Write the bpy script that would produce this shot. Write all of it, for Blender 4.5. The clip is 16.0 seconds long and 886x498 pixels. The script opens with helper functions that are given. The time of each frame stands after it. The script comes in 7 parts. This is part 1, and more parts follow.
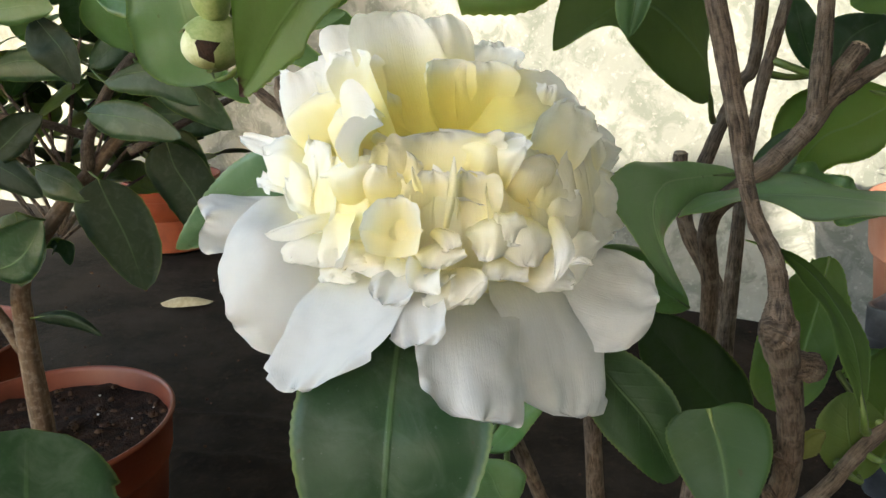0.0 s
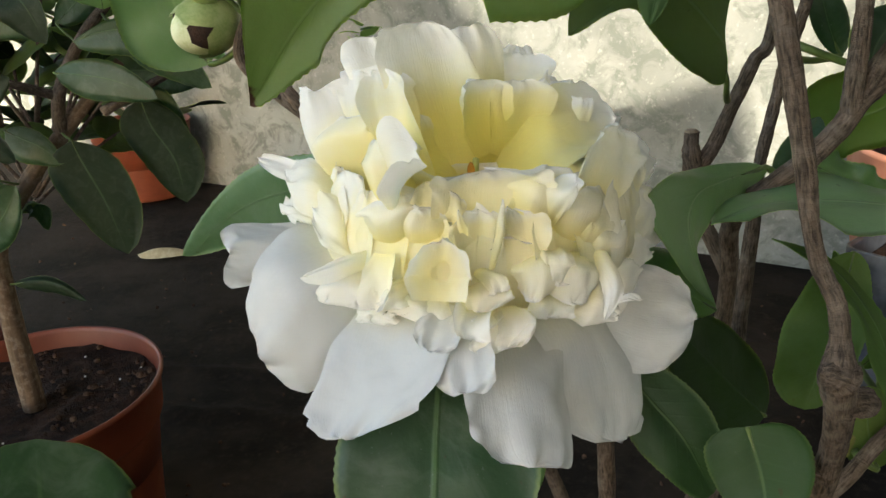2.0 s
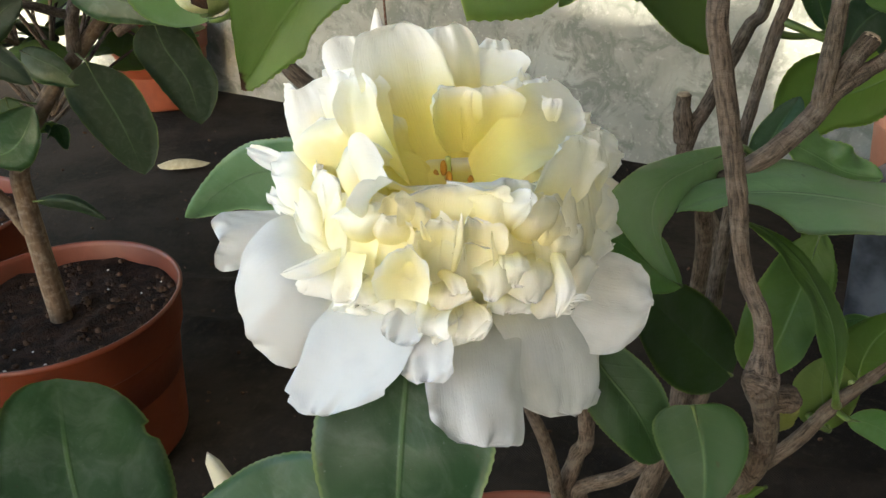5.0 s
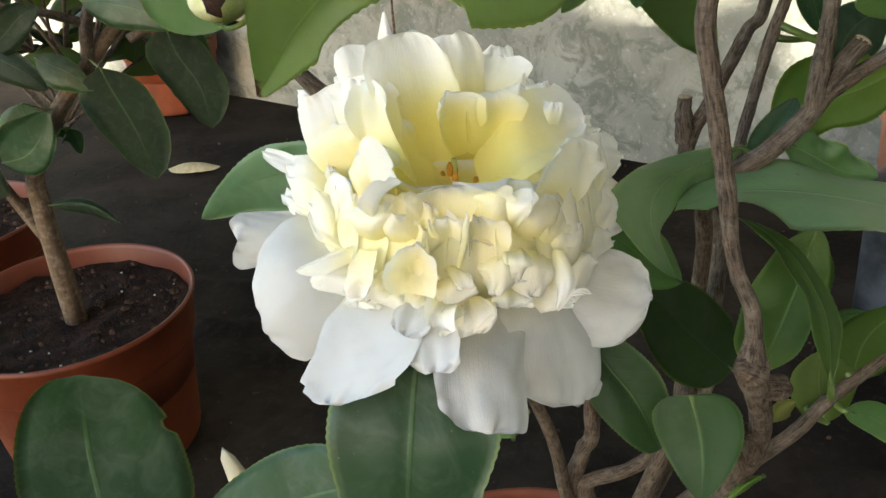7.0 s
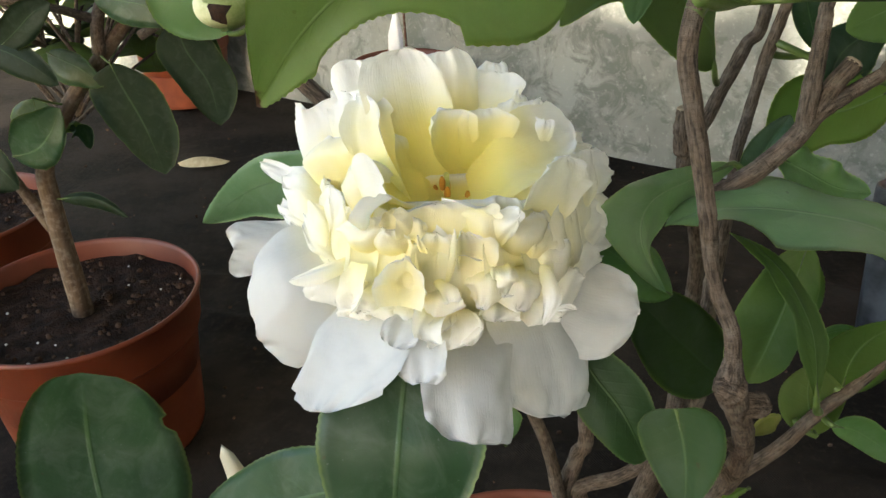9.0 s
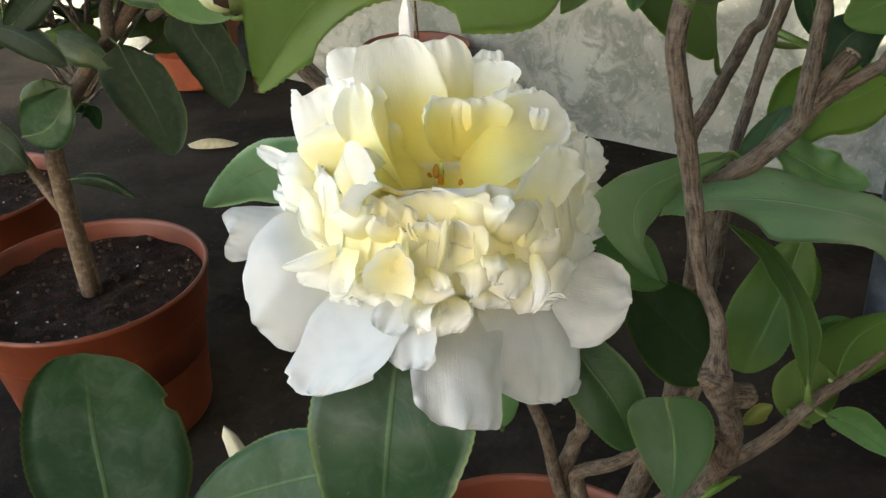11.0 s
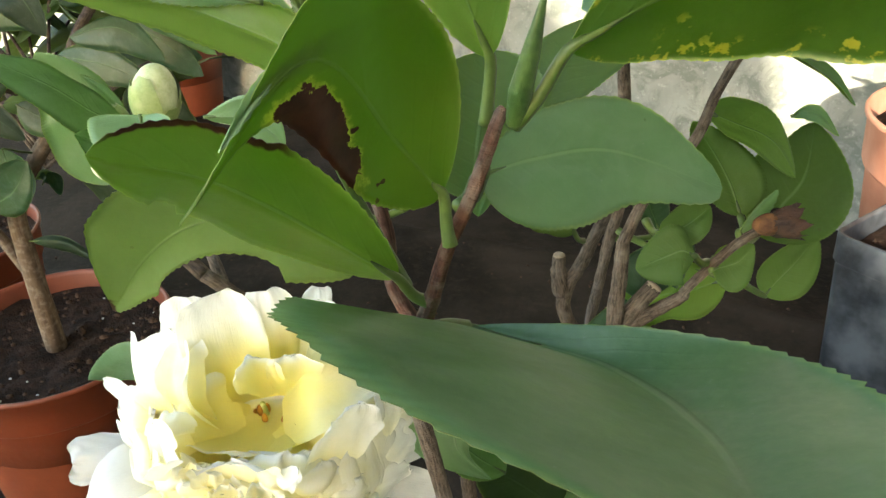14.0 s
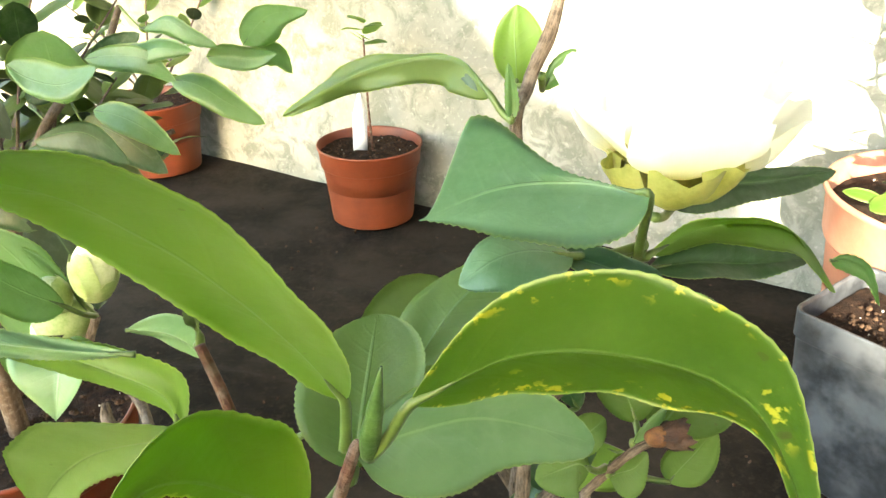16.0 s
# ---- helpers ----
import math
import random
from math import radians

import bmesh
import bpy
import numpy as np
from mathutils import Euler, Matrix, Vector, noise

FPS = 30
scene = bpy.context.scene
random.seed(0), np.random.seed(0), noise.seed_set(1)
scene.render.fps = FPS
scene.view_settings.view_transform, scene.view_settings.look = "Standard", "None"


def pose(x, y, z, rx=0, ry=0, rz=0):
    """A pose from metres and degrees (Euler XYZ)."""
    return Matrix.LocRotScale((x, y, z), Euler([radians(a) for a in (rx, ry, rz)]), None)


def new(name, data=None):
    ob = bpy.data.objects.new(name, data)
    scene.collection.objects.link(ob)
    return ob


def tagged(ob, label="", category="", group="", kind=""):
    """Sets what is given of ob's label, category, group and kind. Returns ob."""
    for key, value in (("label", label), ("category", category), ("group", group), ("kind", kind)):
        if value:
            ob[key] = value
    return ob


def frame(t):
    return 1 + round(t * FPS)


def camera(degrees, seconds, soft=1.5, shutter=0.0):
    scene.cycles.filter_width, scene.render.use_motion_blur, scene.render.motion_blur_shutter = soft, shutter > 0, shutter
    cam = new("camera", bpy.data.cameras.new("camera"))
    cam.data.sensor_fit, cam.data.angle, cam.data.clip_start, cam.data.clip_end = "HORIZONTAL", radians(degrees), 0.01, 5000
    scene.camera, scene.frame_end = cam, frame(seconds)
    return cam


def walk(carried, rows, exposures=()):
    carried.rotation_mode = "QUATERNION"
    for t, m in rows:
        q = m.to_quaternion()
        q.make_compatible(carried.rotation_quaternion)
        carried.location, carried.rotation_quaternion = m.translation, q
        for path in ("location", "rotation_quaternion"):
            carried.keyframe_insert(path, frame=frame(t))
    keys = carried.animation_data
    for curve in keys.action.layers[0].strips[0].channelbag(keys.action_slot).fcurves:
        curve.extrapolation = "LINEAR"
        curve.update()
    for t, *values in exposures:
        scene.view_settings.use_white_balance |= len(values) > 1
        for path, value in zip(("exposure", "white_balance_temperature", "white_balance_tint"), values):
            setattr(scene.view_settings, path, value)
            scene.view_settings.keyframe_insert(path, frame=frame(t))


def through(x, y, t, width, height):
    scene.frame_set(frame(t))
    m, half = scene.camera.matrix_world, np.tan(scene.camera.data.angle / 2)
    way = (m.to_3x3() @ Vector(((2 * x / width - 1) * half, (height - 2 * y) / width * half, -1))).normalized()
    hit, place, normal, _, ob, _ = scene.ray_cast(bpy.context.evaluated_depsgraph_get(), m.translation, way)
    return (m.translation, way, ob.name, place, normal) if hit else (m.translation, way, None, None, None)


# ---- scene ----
cam = camera(61.2, 16.0)
METRES, EYE, TILT, LEAN, TURN = 0.24, 0.638, -17.1, 1.4, 0.0
ROWS = [
    (0.0, 0.0, 0.0, 0.0, 0.0, 0.0, -0.0),
    (0.5, 0.0017, 0.0235, 0.009, 0.01, -0.02, 0.09),
    (1.0, -0.0411, 0.0323, 0.0321, -0.09, -0.15, 0.93),
    (1.5, -0.0526, 0.057, 0.0421, -1.03, -1.98, 1.39),
    (2.0, -0.055, 0.0317, 0.0852, -2.0, -4.96, 1.3),
    (2.5, -0.0377, 0.0153, 0.1057, -2.11, -6.76, 1.18),
    (3.0, -0.0283, 0.0005, 0.1335, -2.0, -8.73, 0.8),
    (3.5, -0.0214, -0.0115, 0.1627, -1.5, -10.52, 0.73),
    (4.0, -0.0149, -0.0042, 0.1642, -0.86, -11.44, 0.41),
    (6.5, -0.0077, -0.0414, 0.177, 0.16, -12.05, 0.49),
    (7.0, -0.007, -0.0482, 0.1735, 0.31, -11.77, 0.7),
    (7.5, 0.0038, -0.0414, 0.1737, 0.46, -11.63, 0.81),
    (8.0, 0.0131, -0.0416, 0.1782, 0.74, -11.66, 0.3),
    (8.5, 0.0098, -0.0561, 0.1882, 0.95, -11.8, -0.04),
    (11.0, 0.029, -0.0664, 0.1978, 2.03, -13.23, -0.75),
    (11.5, 0.036, -0.0585, 0.1998, 2.28, -13.65, -0.79),
    (12.0, 0.0573, -0.0617, 0.2376, 2.49, -14.0, -0.85),
    (12.5, 0.0949, -0.0588, 0.297, 2.48, -14.09, -0.75),
    (13.0, 0.1174, -0.0675, 0.346, 1.99, -13.6, -0.97),
    (13.5, 0.159, -0.0806, 0.4034, 1.81, -13.19, -1.11),
    (14.0, 0.2267, -0.0774, 0.4739, 1.86, -12.76, -0.98),
    (14.5, 0.2562, -0.1066, 0.5257, 1.73, -11.91, -1.72),
    (15.0, 0.2686, -0.1241, 0.5799, 0.97, -10.81, -2.03),
    (15.5, 0.3065, -0.094, 0.6536, 1.02, -10.58, -0.77),
    (16.0, 0.3186, -0.0827, 0.6981, 0.62, -9.72, -0.9),
]
walk(cam, [(t, pose(0, 0, EYE, TILT, LEAN, TURN) @ pose(METRES * x, METRES * y, METRES * z, 90 + pitch, roll, yaw)) for t, x, y, z, yaw, pitch, roll in ROWS], exposures=((0.0, 2.50, 6740.0, 8.5), (1.0, 2.30, 6740.0, 8.5), (2.0, 2.22, 6740.0, 8.5), (3.0, 2.33, 6740.0, 8.5), (4.0, 2.54, 6740.0, 8.5), (7.0, 2.61, 6760.0, 8.5), (11.5, 2.60, 6800.0, 7.5), (13.0, 2.78, 6950.0, 4.5), (14.5, 3.65, 7100.0, 4.5), (15.0, 3.98, 7200.0, 4.3), (15.5, 4.14, 7300.0, 4.2), (16.0, 4.18, 7500.0, 4.0)))

# ---- light ----
SUN_ELEVATION, SUN_TURN = 17.5, -12.0
world = bpy.data.worlds.new("world")
scene.world = world
world.use_nodes = True
wn = world.node_tree
sky = wn.nodes.new("ShaderNodeTexSky")
sky.sky_type, sky.sun_disc = "NISHITA", False
sky.sun_elevation, sky.sun_rotation = radians(SUN_ELEVATION), radians(180 - SUN_TURN)
wn.links.new(sky.outputs[0], wn.nodes["Background"].inputs[0])
wn.nodes["Background"].inputs[1].default_value = 0.15
sun = new("sun", bpy.data.lights.new("sun", "SUN"))
sun.data.energy, sun.data.angle, sun.data.color = 2.0, radians(0.6), (1.0, 0.93, 0.8)
sun.matrix_world = pose(0, -3, 4, 90 - SUN_ELEVATION, 0, SUN_TURN)


# ---- materials ----
def material(name):
    m = bpy.data.materials.new(name)
    m.use_nodes = True
    m.node_tree.nodes.clear()
    return m, m.node_tree


class N:
    """Small helper to write node trees in short lines."""

    def __init__(self, tree):
        self.t = tree

    def n(self, kind, **props):
        node = self.t.nodes.new("ShaderNode" + kind)
        for key, value in props.items():
            if key == "op":
                node.operation = value
            elif key == "blend":
                node.data_type, node.blend_type = "RGBA", value
            elif key == "mode":
                node.mode = value
        return node

    def put(self, node, name, value):
        sock = node.inputs[name]
        if isinstance(value, bpy.types.NodeSocket):
            self.t.links.new(value, sock)
        elif isinstance(value, tuple) and len(value) == 3 and sock.type == "RGBA":
            sock.default_value = (*value, 1)
        else:
            sock.default_value = value
        return node

    def math(self, op, a, b=0.0, c=0.0, clamp=False):
        node = self.n("Math", op=op)
        node.use_clamp = clamp
        for i, v in enumerate((a, b, c)):
            self.put(node, i, v)
        return node.outputs[0]

    def mix(self, f, a, b, blend="MIX"):
        node = self.n("Mix", blend=blend)
        self.put(node, 0, f), self.put(node, 6, a), self.put(node, 7, b)
        return node.outputs[2]

    def noise(self, scale, detail=4.0, rough=0.55, vec=None, distortion=0.0):
        node = self.n("TexNoise")
        for k, v in (("Scale", scale), ("Detail", detail), ("Roughness", rough), ("Distortion", distortion)):
            self.put(node, k, v)
        if vec is not None:
            self.put(node, "Vector", vec)
        return node.outputs[0]

    def step(self, x, lo, hi, smooth=True):
        node = self.n("MapRange")
        node.interpolation_type = "SMOOTHSTEP" if smooth else "LINEAR"
        node.clamp = True
        self.put(node, 0, x), self.put(node, 1, lo), self.put(node, 2, hi)
        return node.outputs[0]

    def obj(self):
        return self.n("TexCoord").outputs["Object"]

    def bump(self, height, strength, distance, normal=None):
        node = self.n("Bump")
        self.put(node, "Height", height), self.put(node, "Strength", strength), self.put(node, "Distance", distance)
        if normal is not None:
            self.put(node, "Normal", normal)
        return node.outputs[0]

    def principled(self, color, rough, normal=None, spec=0.5, metal=0.0):
        node = self.n("BsdfPrincipled")
        self.put(node, "Base Color", color), self.put(node, "Roughness", rough)
        self.put(node, "Specular IOR Level", spec), self.put(node, "Metallic", metal)
        if normal is not None:
            self.put(node, "Normal", normal)
        return node

    def out(self, shader):
        node = self.n("OutputMaterial")
        self.t.links.new(shader, node.inputs[0])


def leaf_material(name, dark, light, through, glow, gloss, blotch=None, vein=(0.2, 0.32, 0.1), dust=0.0, spec=0.5, rim_light=0.12):
    """Leaf skin: lamina colour between dark and light, midrib, side veins, pale edge with painted edge glow; part of
    the light goes through it.
    """
    m, tree = material(name)
    k = N(tree)
    uv = k.n("UVMap")
    uv.uv_map = "leaf"
    sep = k.n("SeparateXYZ")
    k.put(sep, 0, uv.outputs[0])
    u, v = sep.outputs[0], sep.outputs[1]
    av = k.math("ABSOLUTE", v)
    p = k.obj()
    rnd = k.n("ObjectInfo").outputs["Random"]
    big = k.noise(38.0, 3.0, 0.5, p)
    fine = k.noise(420.0, 4.0, 0.6, p)
    col = k.mix(k.step(k.math("ADD", big, k.math("MULTIPLY", rnd, 0.25)), 0.4, 0.85), dark, light)
    col = k.mix(k.math("MULTIPLY", k.step(fine, 0.35, 0.75), 0.5), col, light)
    # side veins run out and forward from the midrib
    wob = k.math("MULTIPLY", k.noise(60.0, 2.0, 0.5, p), 1.6)
    ph = k.math("ADD", k.math("SUBTRACT", k.math("MULTIPLY", u, 52.0), k.math("MULTIPLY", av, 11.0)), wob)
    side = k.math("POWER", k.math("ABSOLUTE", k.math("COSINE", k.math("MULTIPLY", ph, 0.5))), 30.0)
    side = k.math("MULTIPLY", side, k.math("SUBTRACT", 1.0, av, clamp=True))
    rib = k.step(av, 0.042, 0.012)
    rib = k.math("MULTIPLY", rib, k.step(u, 1.02, 0.55))
    col = k.mix(k.math("MULTIPLY", side, 0.06), col, vein)
    col = k.mix(k.math("MULTIPLY", rib, 0.6), col, vein)
    # pale margin; rim_light also paints the glow of light along the edge
    col = k.mix(k.math("MULTIPLY", k.step(av, 0.94, 0.985), rim_light), col, (0.36, 0.44, 0.11))
    scar = k.step(k.noise(230.0, 2.0, 0.5, p), 0.735, 0.765)
    brim = k.step(k.math("ADD", av, k.math("MULTIPLY", k.math("SUBTRACT", k.noise(150.0, 3.0, 0.6, p), 0.5), 0.3)), 1.0, 1.08)
    brim = k.math("MULTIPLY", brim, k.step(k.noise(30.0, 2.0, 0.5, p), 0.45, 0.6))
    col = k.mix(k.math("MULTIPLY", k.math("MAXIMUM", scar, brim), 0.7), col, (0.045, 0.026, 0.012))
    if dust:
        specks = k.step(k.noise(900.0, 2.0, 0.7, p), 0.68, 0.75)
        film = k.step(k.noise(70.0, 5.0, 0.65, p, 1.2), 0.42, 0.75)
        col = k.mix(k.math("MULTIPLY", k.math("MAXIMUM", specks, k.math("MULTIPLY", film, 0.55)), dust), col, (0.38, 0.42, 0.36))
    tcol = k.mix(k.math("MULTIPLY", k.math("MAXIMUM", rib, k.math("MULTIPLY", side, 0.12)), 0.6), through, k.mix(0.5, through, vein))
    if blotch == "yellow":
        f1 = k.step(k.noise(300.0, 3.0, 0.6, p), 0.55, 0.62)
        rim = k.step(k.math("ADD", k.math("ABSOLUTE", v), k.math("MULTIPLY", k.noise(45.0, 3.0, 0.5, p), 0.9)), 1.18, 1.34)
        spots = k.math("MULTIPLY", f1, k.step(k.noise(70.0, 2.0, 0.5, p), 0.55, 0.67))
        f = k.math("MAXIMUM", k.math("MULTIPLY", rim, f1), spots)
        col = k.mix(k.math("MULTIPLY", f, 0.7), col, (0.48, 0.44, 0.04))
        tcol = k.mix(k.math("MULTIPLY", f, 0.7), tcol, (0.9, 0.85, 0.1))
    if blotch == "tip":
        dry = k.step(k.math("ADD", u, k.math("MULTIPLY", k.math("SUBTRACT", k.noise(200.0, 3.0, 0.6, p), 0.5), 0.06)), 0.965, 0.98)
        col = k.mix(dry, col, (0.075, 0.035, 0.02))
        tcol = k.mix(dry, tcol, (0.12, 0.05, 0.02))
    if blotch == "edge":
        edge = k.math("ADD", v, k.math("MULTIPLY", k.math("SUBTRACT", k.noise(120.0, 3.0, 0.6, p), 0.5), 0.35))
        eaten = k.math("MULTIPLY", k.step(edge, 0.84, 0.90), k.math("MULTIPLY", k.step(u, 0.42, 0.5), k.step(u, 1.0, 0.92)))
        col = k.mix(eaten, col, (0.06, 0.022, 0.012))
        tcol = k.mix(eaten, tcol, (0.10, 0.03, 0.015))
    if blotch == "brown":
        du = k.math("SUBTRACT", u, 0.56)
        dv = k.math("ADD", v, 0.78)
        d = k.math("SQRT", k.math("ADD", k.math("MULTIPLY", k.math("MULTIPLY", du, du), 14.0), k.math("MULTIPLY", k.math("MULTIPLY", dv, dv), 2.2)))
        d = k.math("ADD", d, k.math("ADD", k.math("MULTIPLY", k.math("SUBTRACT", k.noise(95.0, 3.0, 0.55, p), 0.5), 0.95), k.math("MULTIPLY", k.math("SUBTRACT", k.noise(420.0, 3.0, 0.7, p), 0.5), 0.55)))
        dots = k.math("MULTIPLY", k.step(k.noise(260.0, 2.0, 0.5, p), 0.66, 0.69), k.step(d, 1.5, 1.0))
        brown = k.math("MAXIMUM", k.step(d, 0.66, 0.63), dots)
        pale = k.step(k.math("ADD", d, k.math("MULTIPLY", k.noise(48.0, 3.0, 0.6, p), 0.5)), 1.08, 0.86)
        col = k.mix(pale, col, (0.42, 0.50, 0.06))
        tcol = k.mix(pale, tcol, (0.8, 0.9, 0.12))
        col = k.mix(brown, col, k.mix(k.step(k.noise(160.0, 4.0, 0.6, p), 0.3, 0.7), (0.018, 0.006, 0.004), (0.085, 0.028, 0.016)))
        tcol = k.mix(brown, tcol, (0.10, 0.03, 0.015))
    h = k.math("ADD", k.math("MULTIPLY", side, -0.1), k.math("ADD", k.math("MULTIPLY", rib, -0.5), k.math("MULTIPLY", k.noise(85.0, 2.0, 0.5, p), 1.0)))
    normal = k.bump(h, 0.35, 0.0012)
    normal = k.bump(fine, 0.25, 0.0004, normal)
    top = k.principled(col, k.math("ADD", gloss, k.math("MULTIPLY", k.noise(130.0, 3.0, 0.6, p), 0.2)), normal, spec)
    tr = k.n("BsdfTranslucent")
    k.put(tr, 0, tcol), k.put(tr, 1, normal)
    mixed = k.n("MixShader")
    k.put(mixed, 0, glow), k.put(mixed, 1, top.outputs[0]), k.put(mixed, 2, tr.outputs[0])
    k.out(mixed.outputs[0])
    return m


def plain(name, col_a, col_b, rough, scale, bump=0.0, dist=0.001, spec=0.5, fine=8.0, lo=0.35, hi=0.7, metal=0.0):
    """A surface with colour at two scales, changing gloss and fine relief."""
    m, tree = material(name)
    k = N(tree)
    p = k.obj()
    big, small = k.noise(scale, 4.0, 0.6, p), k.noise(scale * fine, 5.0, 0.65, p)
    col = k.mix(k.step(big, lo, hi), col_a, col_b)
    col = k.mix(k.math("MULTIPLY", k.step(small, 0.3, 0.75), 0.35), col, col_b)
    normal = k.bump(k.math("ADD", small, big), bump, dist) if bump else None
    k.out(k.principled(col, k.math("ADD", rough - 0.1, k.math("MULTIPLY", small, 0.2)), normal, spec, metal).outputs[0])
    return m


def bark_material(name, dark, light, scale, fissures=1.0):
    """Bark whose fine cracks run along the stem, with darker rings across it and pale scuffed patches."""
    m, tree = material(name)
    k = N(tree)
    at = k.n("Attribute")
    at.attribute_name = "grain"
    along = k.n("Mapping")
    k.put(along, 0, at.outputs["Vector"])
    along.inputs["Scale"].default_value = (1, 1, 0.14)
    across = k.n("Mapping")
    k.put(across, 0, at.outputs["Vector"])
    across.inputs["Scale"].default_value = (0.22, 0.22, 1)
    p = k.obj()
    streak = k.noise(scale, 4.0, 0.6, along.outputs[0], 0.6)
    rings = k.noise(scale * 0.7, 3.0, 0.6, across.outputs[0], 0.8)
    fleck = k.noise(scale * 1.5, 4.0, 0.6, p)
    patch = k.noise(160.0, 3.0, 0.6, p)
    col = k.mix(k.step(streak, 0.28, 0.66), dark, light)
    col = k.mix(k.math("MULTIPLY", k.step(rings, 0.44, 0.34), 0.28), col, dark)
    col = k.mix(k.math("MULTIPLY", k.step(patch, 0.45, 0.70), 0.45), col, (0.26, 0.215, 0.17))
    col = k.mix(k.math("MULTIPLY", k.step(fleck, 0.42, 0.28), 0.5), col, dark)
    h = k.math("ADD", k.math("MULTIPLY", streak, fissures), k.math("ADD", k.math("MULTIPLY", rings, 0.7), k.math("MULTIPLY", fleck, 0.4)))
    normal = k.bump(h, 0.9, 0.0009)
    k.out(k.principled(col, 0.82, normal, 0.25).outputs[0])
    return m


def petal_material(name, tip, deep, through, glow, near=0.5, far=0.95, pale=False):
    """Petal skin: near-white outside, yellow towards the heart of the flower (petal-base colour plus painted crevice
    glow), fine lengthwise veins; part of the light goes through.
    """
    m, tree = material(name)
    k = N(tree)
    uv = k.n("UVMap")
    uv.uv_map = "leaf"
    sep = k.n("SeparateXYZ")
    k.put(sep, 0, uv.outputs[0])
    u, v = sep.outputs[0], sep.outputs[1]
    p = k.obj()
    cloud = k.noise(90.0, 3.0, 0.5, p)
    comb = k.n("CombineXYZ")
    k.put(comb, 0, k.math("MULTIPLY", u, 1.6)), k.put(comb, 1, k.math("MULTIPLY", v, 16.0))
    vein = k.noise(1.6, 4.0, 0.6, comb.outputs[0])
    # distance from the heart of the flower, 1 on the skin of the dome; also paints the crevice glow
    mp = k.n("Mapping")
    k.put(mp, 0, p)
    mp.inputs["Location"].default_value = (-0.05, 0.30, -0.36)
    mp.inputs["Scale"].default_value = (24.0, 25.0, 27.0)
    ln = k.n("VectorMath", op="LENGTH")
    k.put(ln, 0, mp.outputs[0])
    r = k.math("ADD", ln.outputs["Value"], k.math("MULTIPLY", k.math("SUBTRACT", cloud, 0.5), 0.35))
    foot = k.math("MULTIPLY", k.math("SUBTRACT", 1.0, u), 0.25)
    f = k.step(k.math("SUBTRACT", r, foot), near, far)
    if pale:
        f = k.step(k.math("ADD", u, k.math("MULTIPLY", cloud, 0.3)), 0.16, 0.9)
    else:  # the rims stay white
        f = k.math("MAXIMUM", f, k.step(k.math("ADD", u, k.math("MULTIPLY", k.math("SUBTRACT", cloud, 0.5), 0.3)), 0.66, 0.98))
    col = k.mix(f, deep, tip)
    col = k.mix(k.math("MULTIPLY", k.step(vein, 0.45, 0.75), 0.10), col, k.mix(0.5, deep, (0.62, 0.62, 0.6)))
    speck = k.step(k.noise(330.0, 2.0, 0.6, p), 0.80, 0.84)
    col = k.mix(k.math("MULTIPLY", speck, 0.55), col, (0.34, 0.22, 0.08))
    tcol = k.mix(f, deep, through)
    normal = k.bump(k.math("ADD", k.math("MULTIPLY", vein, 0.35), k.math("MULTIPLY", k.noise(260.0, 3.0, 0.6, p), 0.6)), 0.35, 0.0006)
    top = k.principled(col, 0.5, normal, 0.35)
    tr = k.n("BsdfTranslucent")
    k.put(tr, 0, tcol), k.put(tr, 1, normal)
    mixed = k.n("MixShader")
    k.put(mixed, 0, glow), k.put(mixed, 1, top.outputs[0]), k.put(mixed, 2, tr.outputs[0])
    k.out(mixed.outputs[0])
    return m


LEAF_TOP = leaf_material("leaf_top", (0.010, 0.037, 0.014), (0.025, 0.066, 0.027), (0.20, 0.36, 0.04), 0.16, 0.32, vein=(0.10, 0.19, 0.06), dust=0.24, spec=0.35, rim_light=0.28)
LEAF_UNDER = leaf_material("leaf_underside", (0.075, 0.120, 0.030), (0.115, 0.170, 0.050), (0.32, 0.54, 0.05), 0.40, 0.42)
GREY_TOP = leaf_material("greyish_leaf_top", (0.070, 0.150, 0.066), (0.130, 0.225, 0.104), (0.28, 0.54, 0.07), 0.26, 0.26, vein=(0.24, 0.38, 0.14), dust=0.18, rim_light=0.4)
# besides dust, sky sheen is painted into this pale base and film
PALE_TOP = leaf_material("pale_dusty_sheen_leaf_top", (0.100, 0.205, 0.085), (0.180, 0.300, 0.130), (0.30, 0.54, 0.10), 0.26, 0.30, vein=(0.32, 0.42, 0.22), dust=0.25, spec=0.6, rim_light=0.3)
OLIVE_TOP = leaf_material("olive_leaf", (0.034, 0.074, 0.015), (0.066, 0.118, 0.028), (0.30, 0.50, 0.04), 0.30, 0.46, dust=0.06, spec=0.22)
MID_TOP = leaf_material("mid_green_leaf_top", (0.066, 0.150, 0.070), (0.130, 0.225, 0.118), (0.26, 0.46, 0.06), 0.24, 0.30, vein=(0.16, 0.26, 0.12), dust=0.28, spec=0.6, rim_light=0.25)
YOUNG_TOP = leaf_material("young_leaf_top", (0.055, 0.135, 0.045), (0.110, 0.205, 0.082), (0.36, 0.62, 0.08), 0.32, 0.28, dust=0.15, rim_light=0.4)
YOUNG_UNDER = leaf_material("young_leaf_underside", (0.062, 0.125, 0.018), (0.115, 0.195, 0.036), (0.36, 0.62, 0.04), 0.38, 0.38, rim_light=0.55)
SPOT_TOP = leaf_material("spotted_leaf_top", (0.040, 0.115, 0.020), (0.080, 0.175, 0.034), (0.36, 0.62, 0.05), 0.38, 0.26, "yellow", rim_light=0.6)
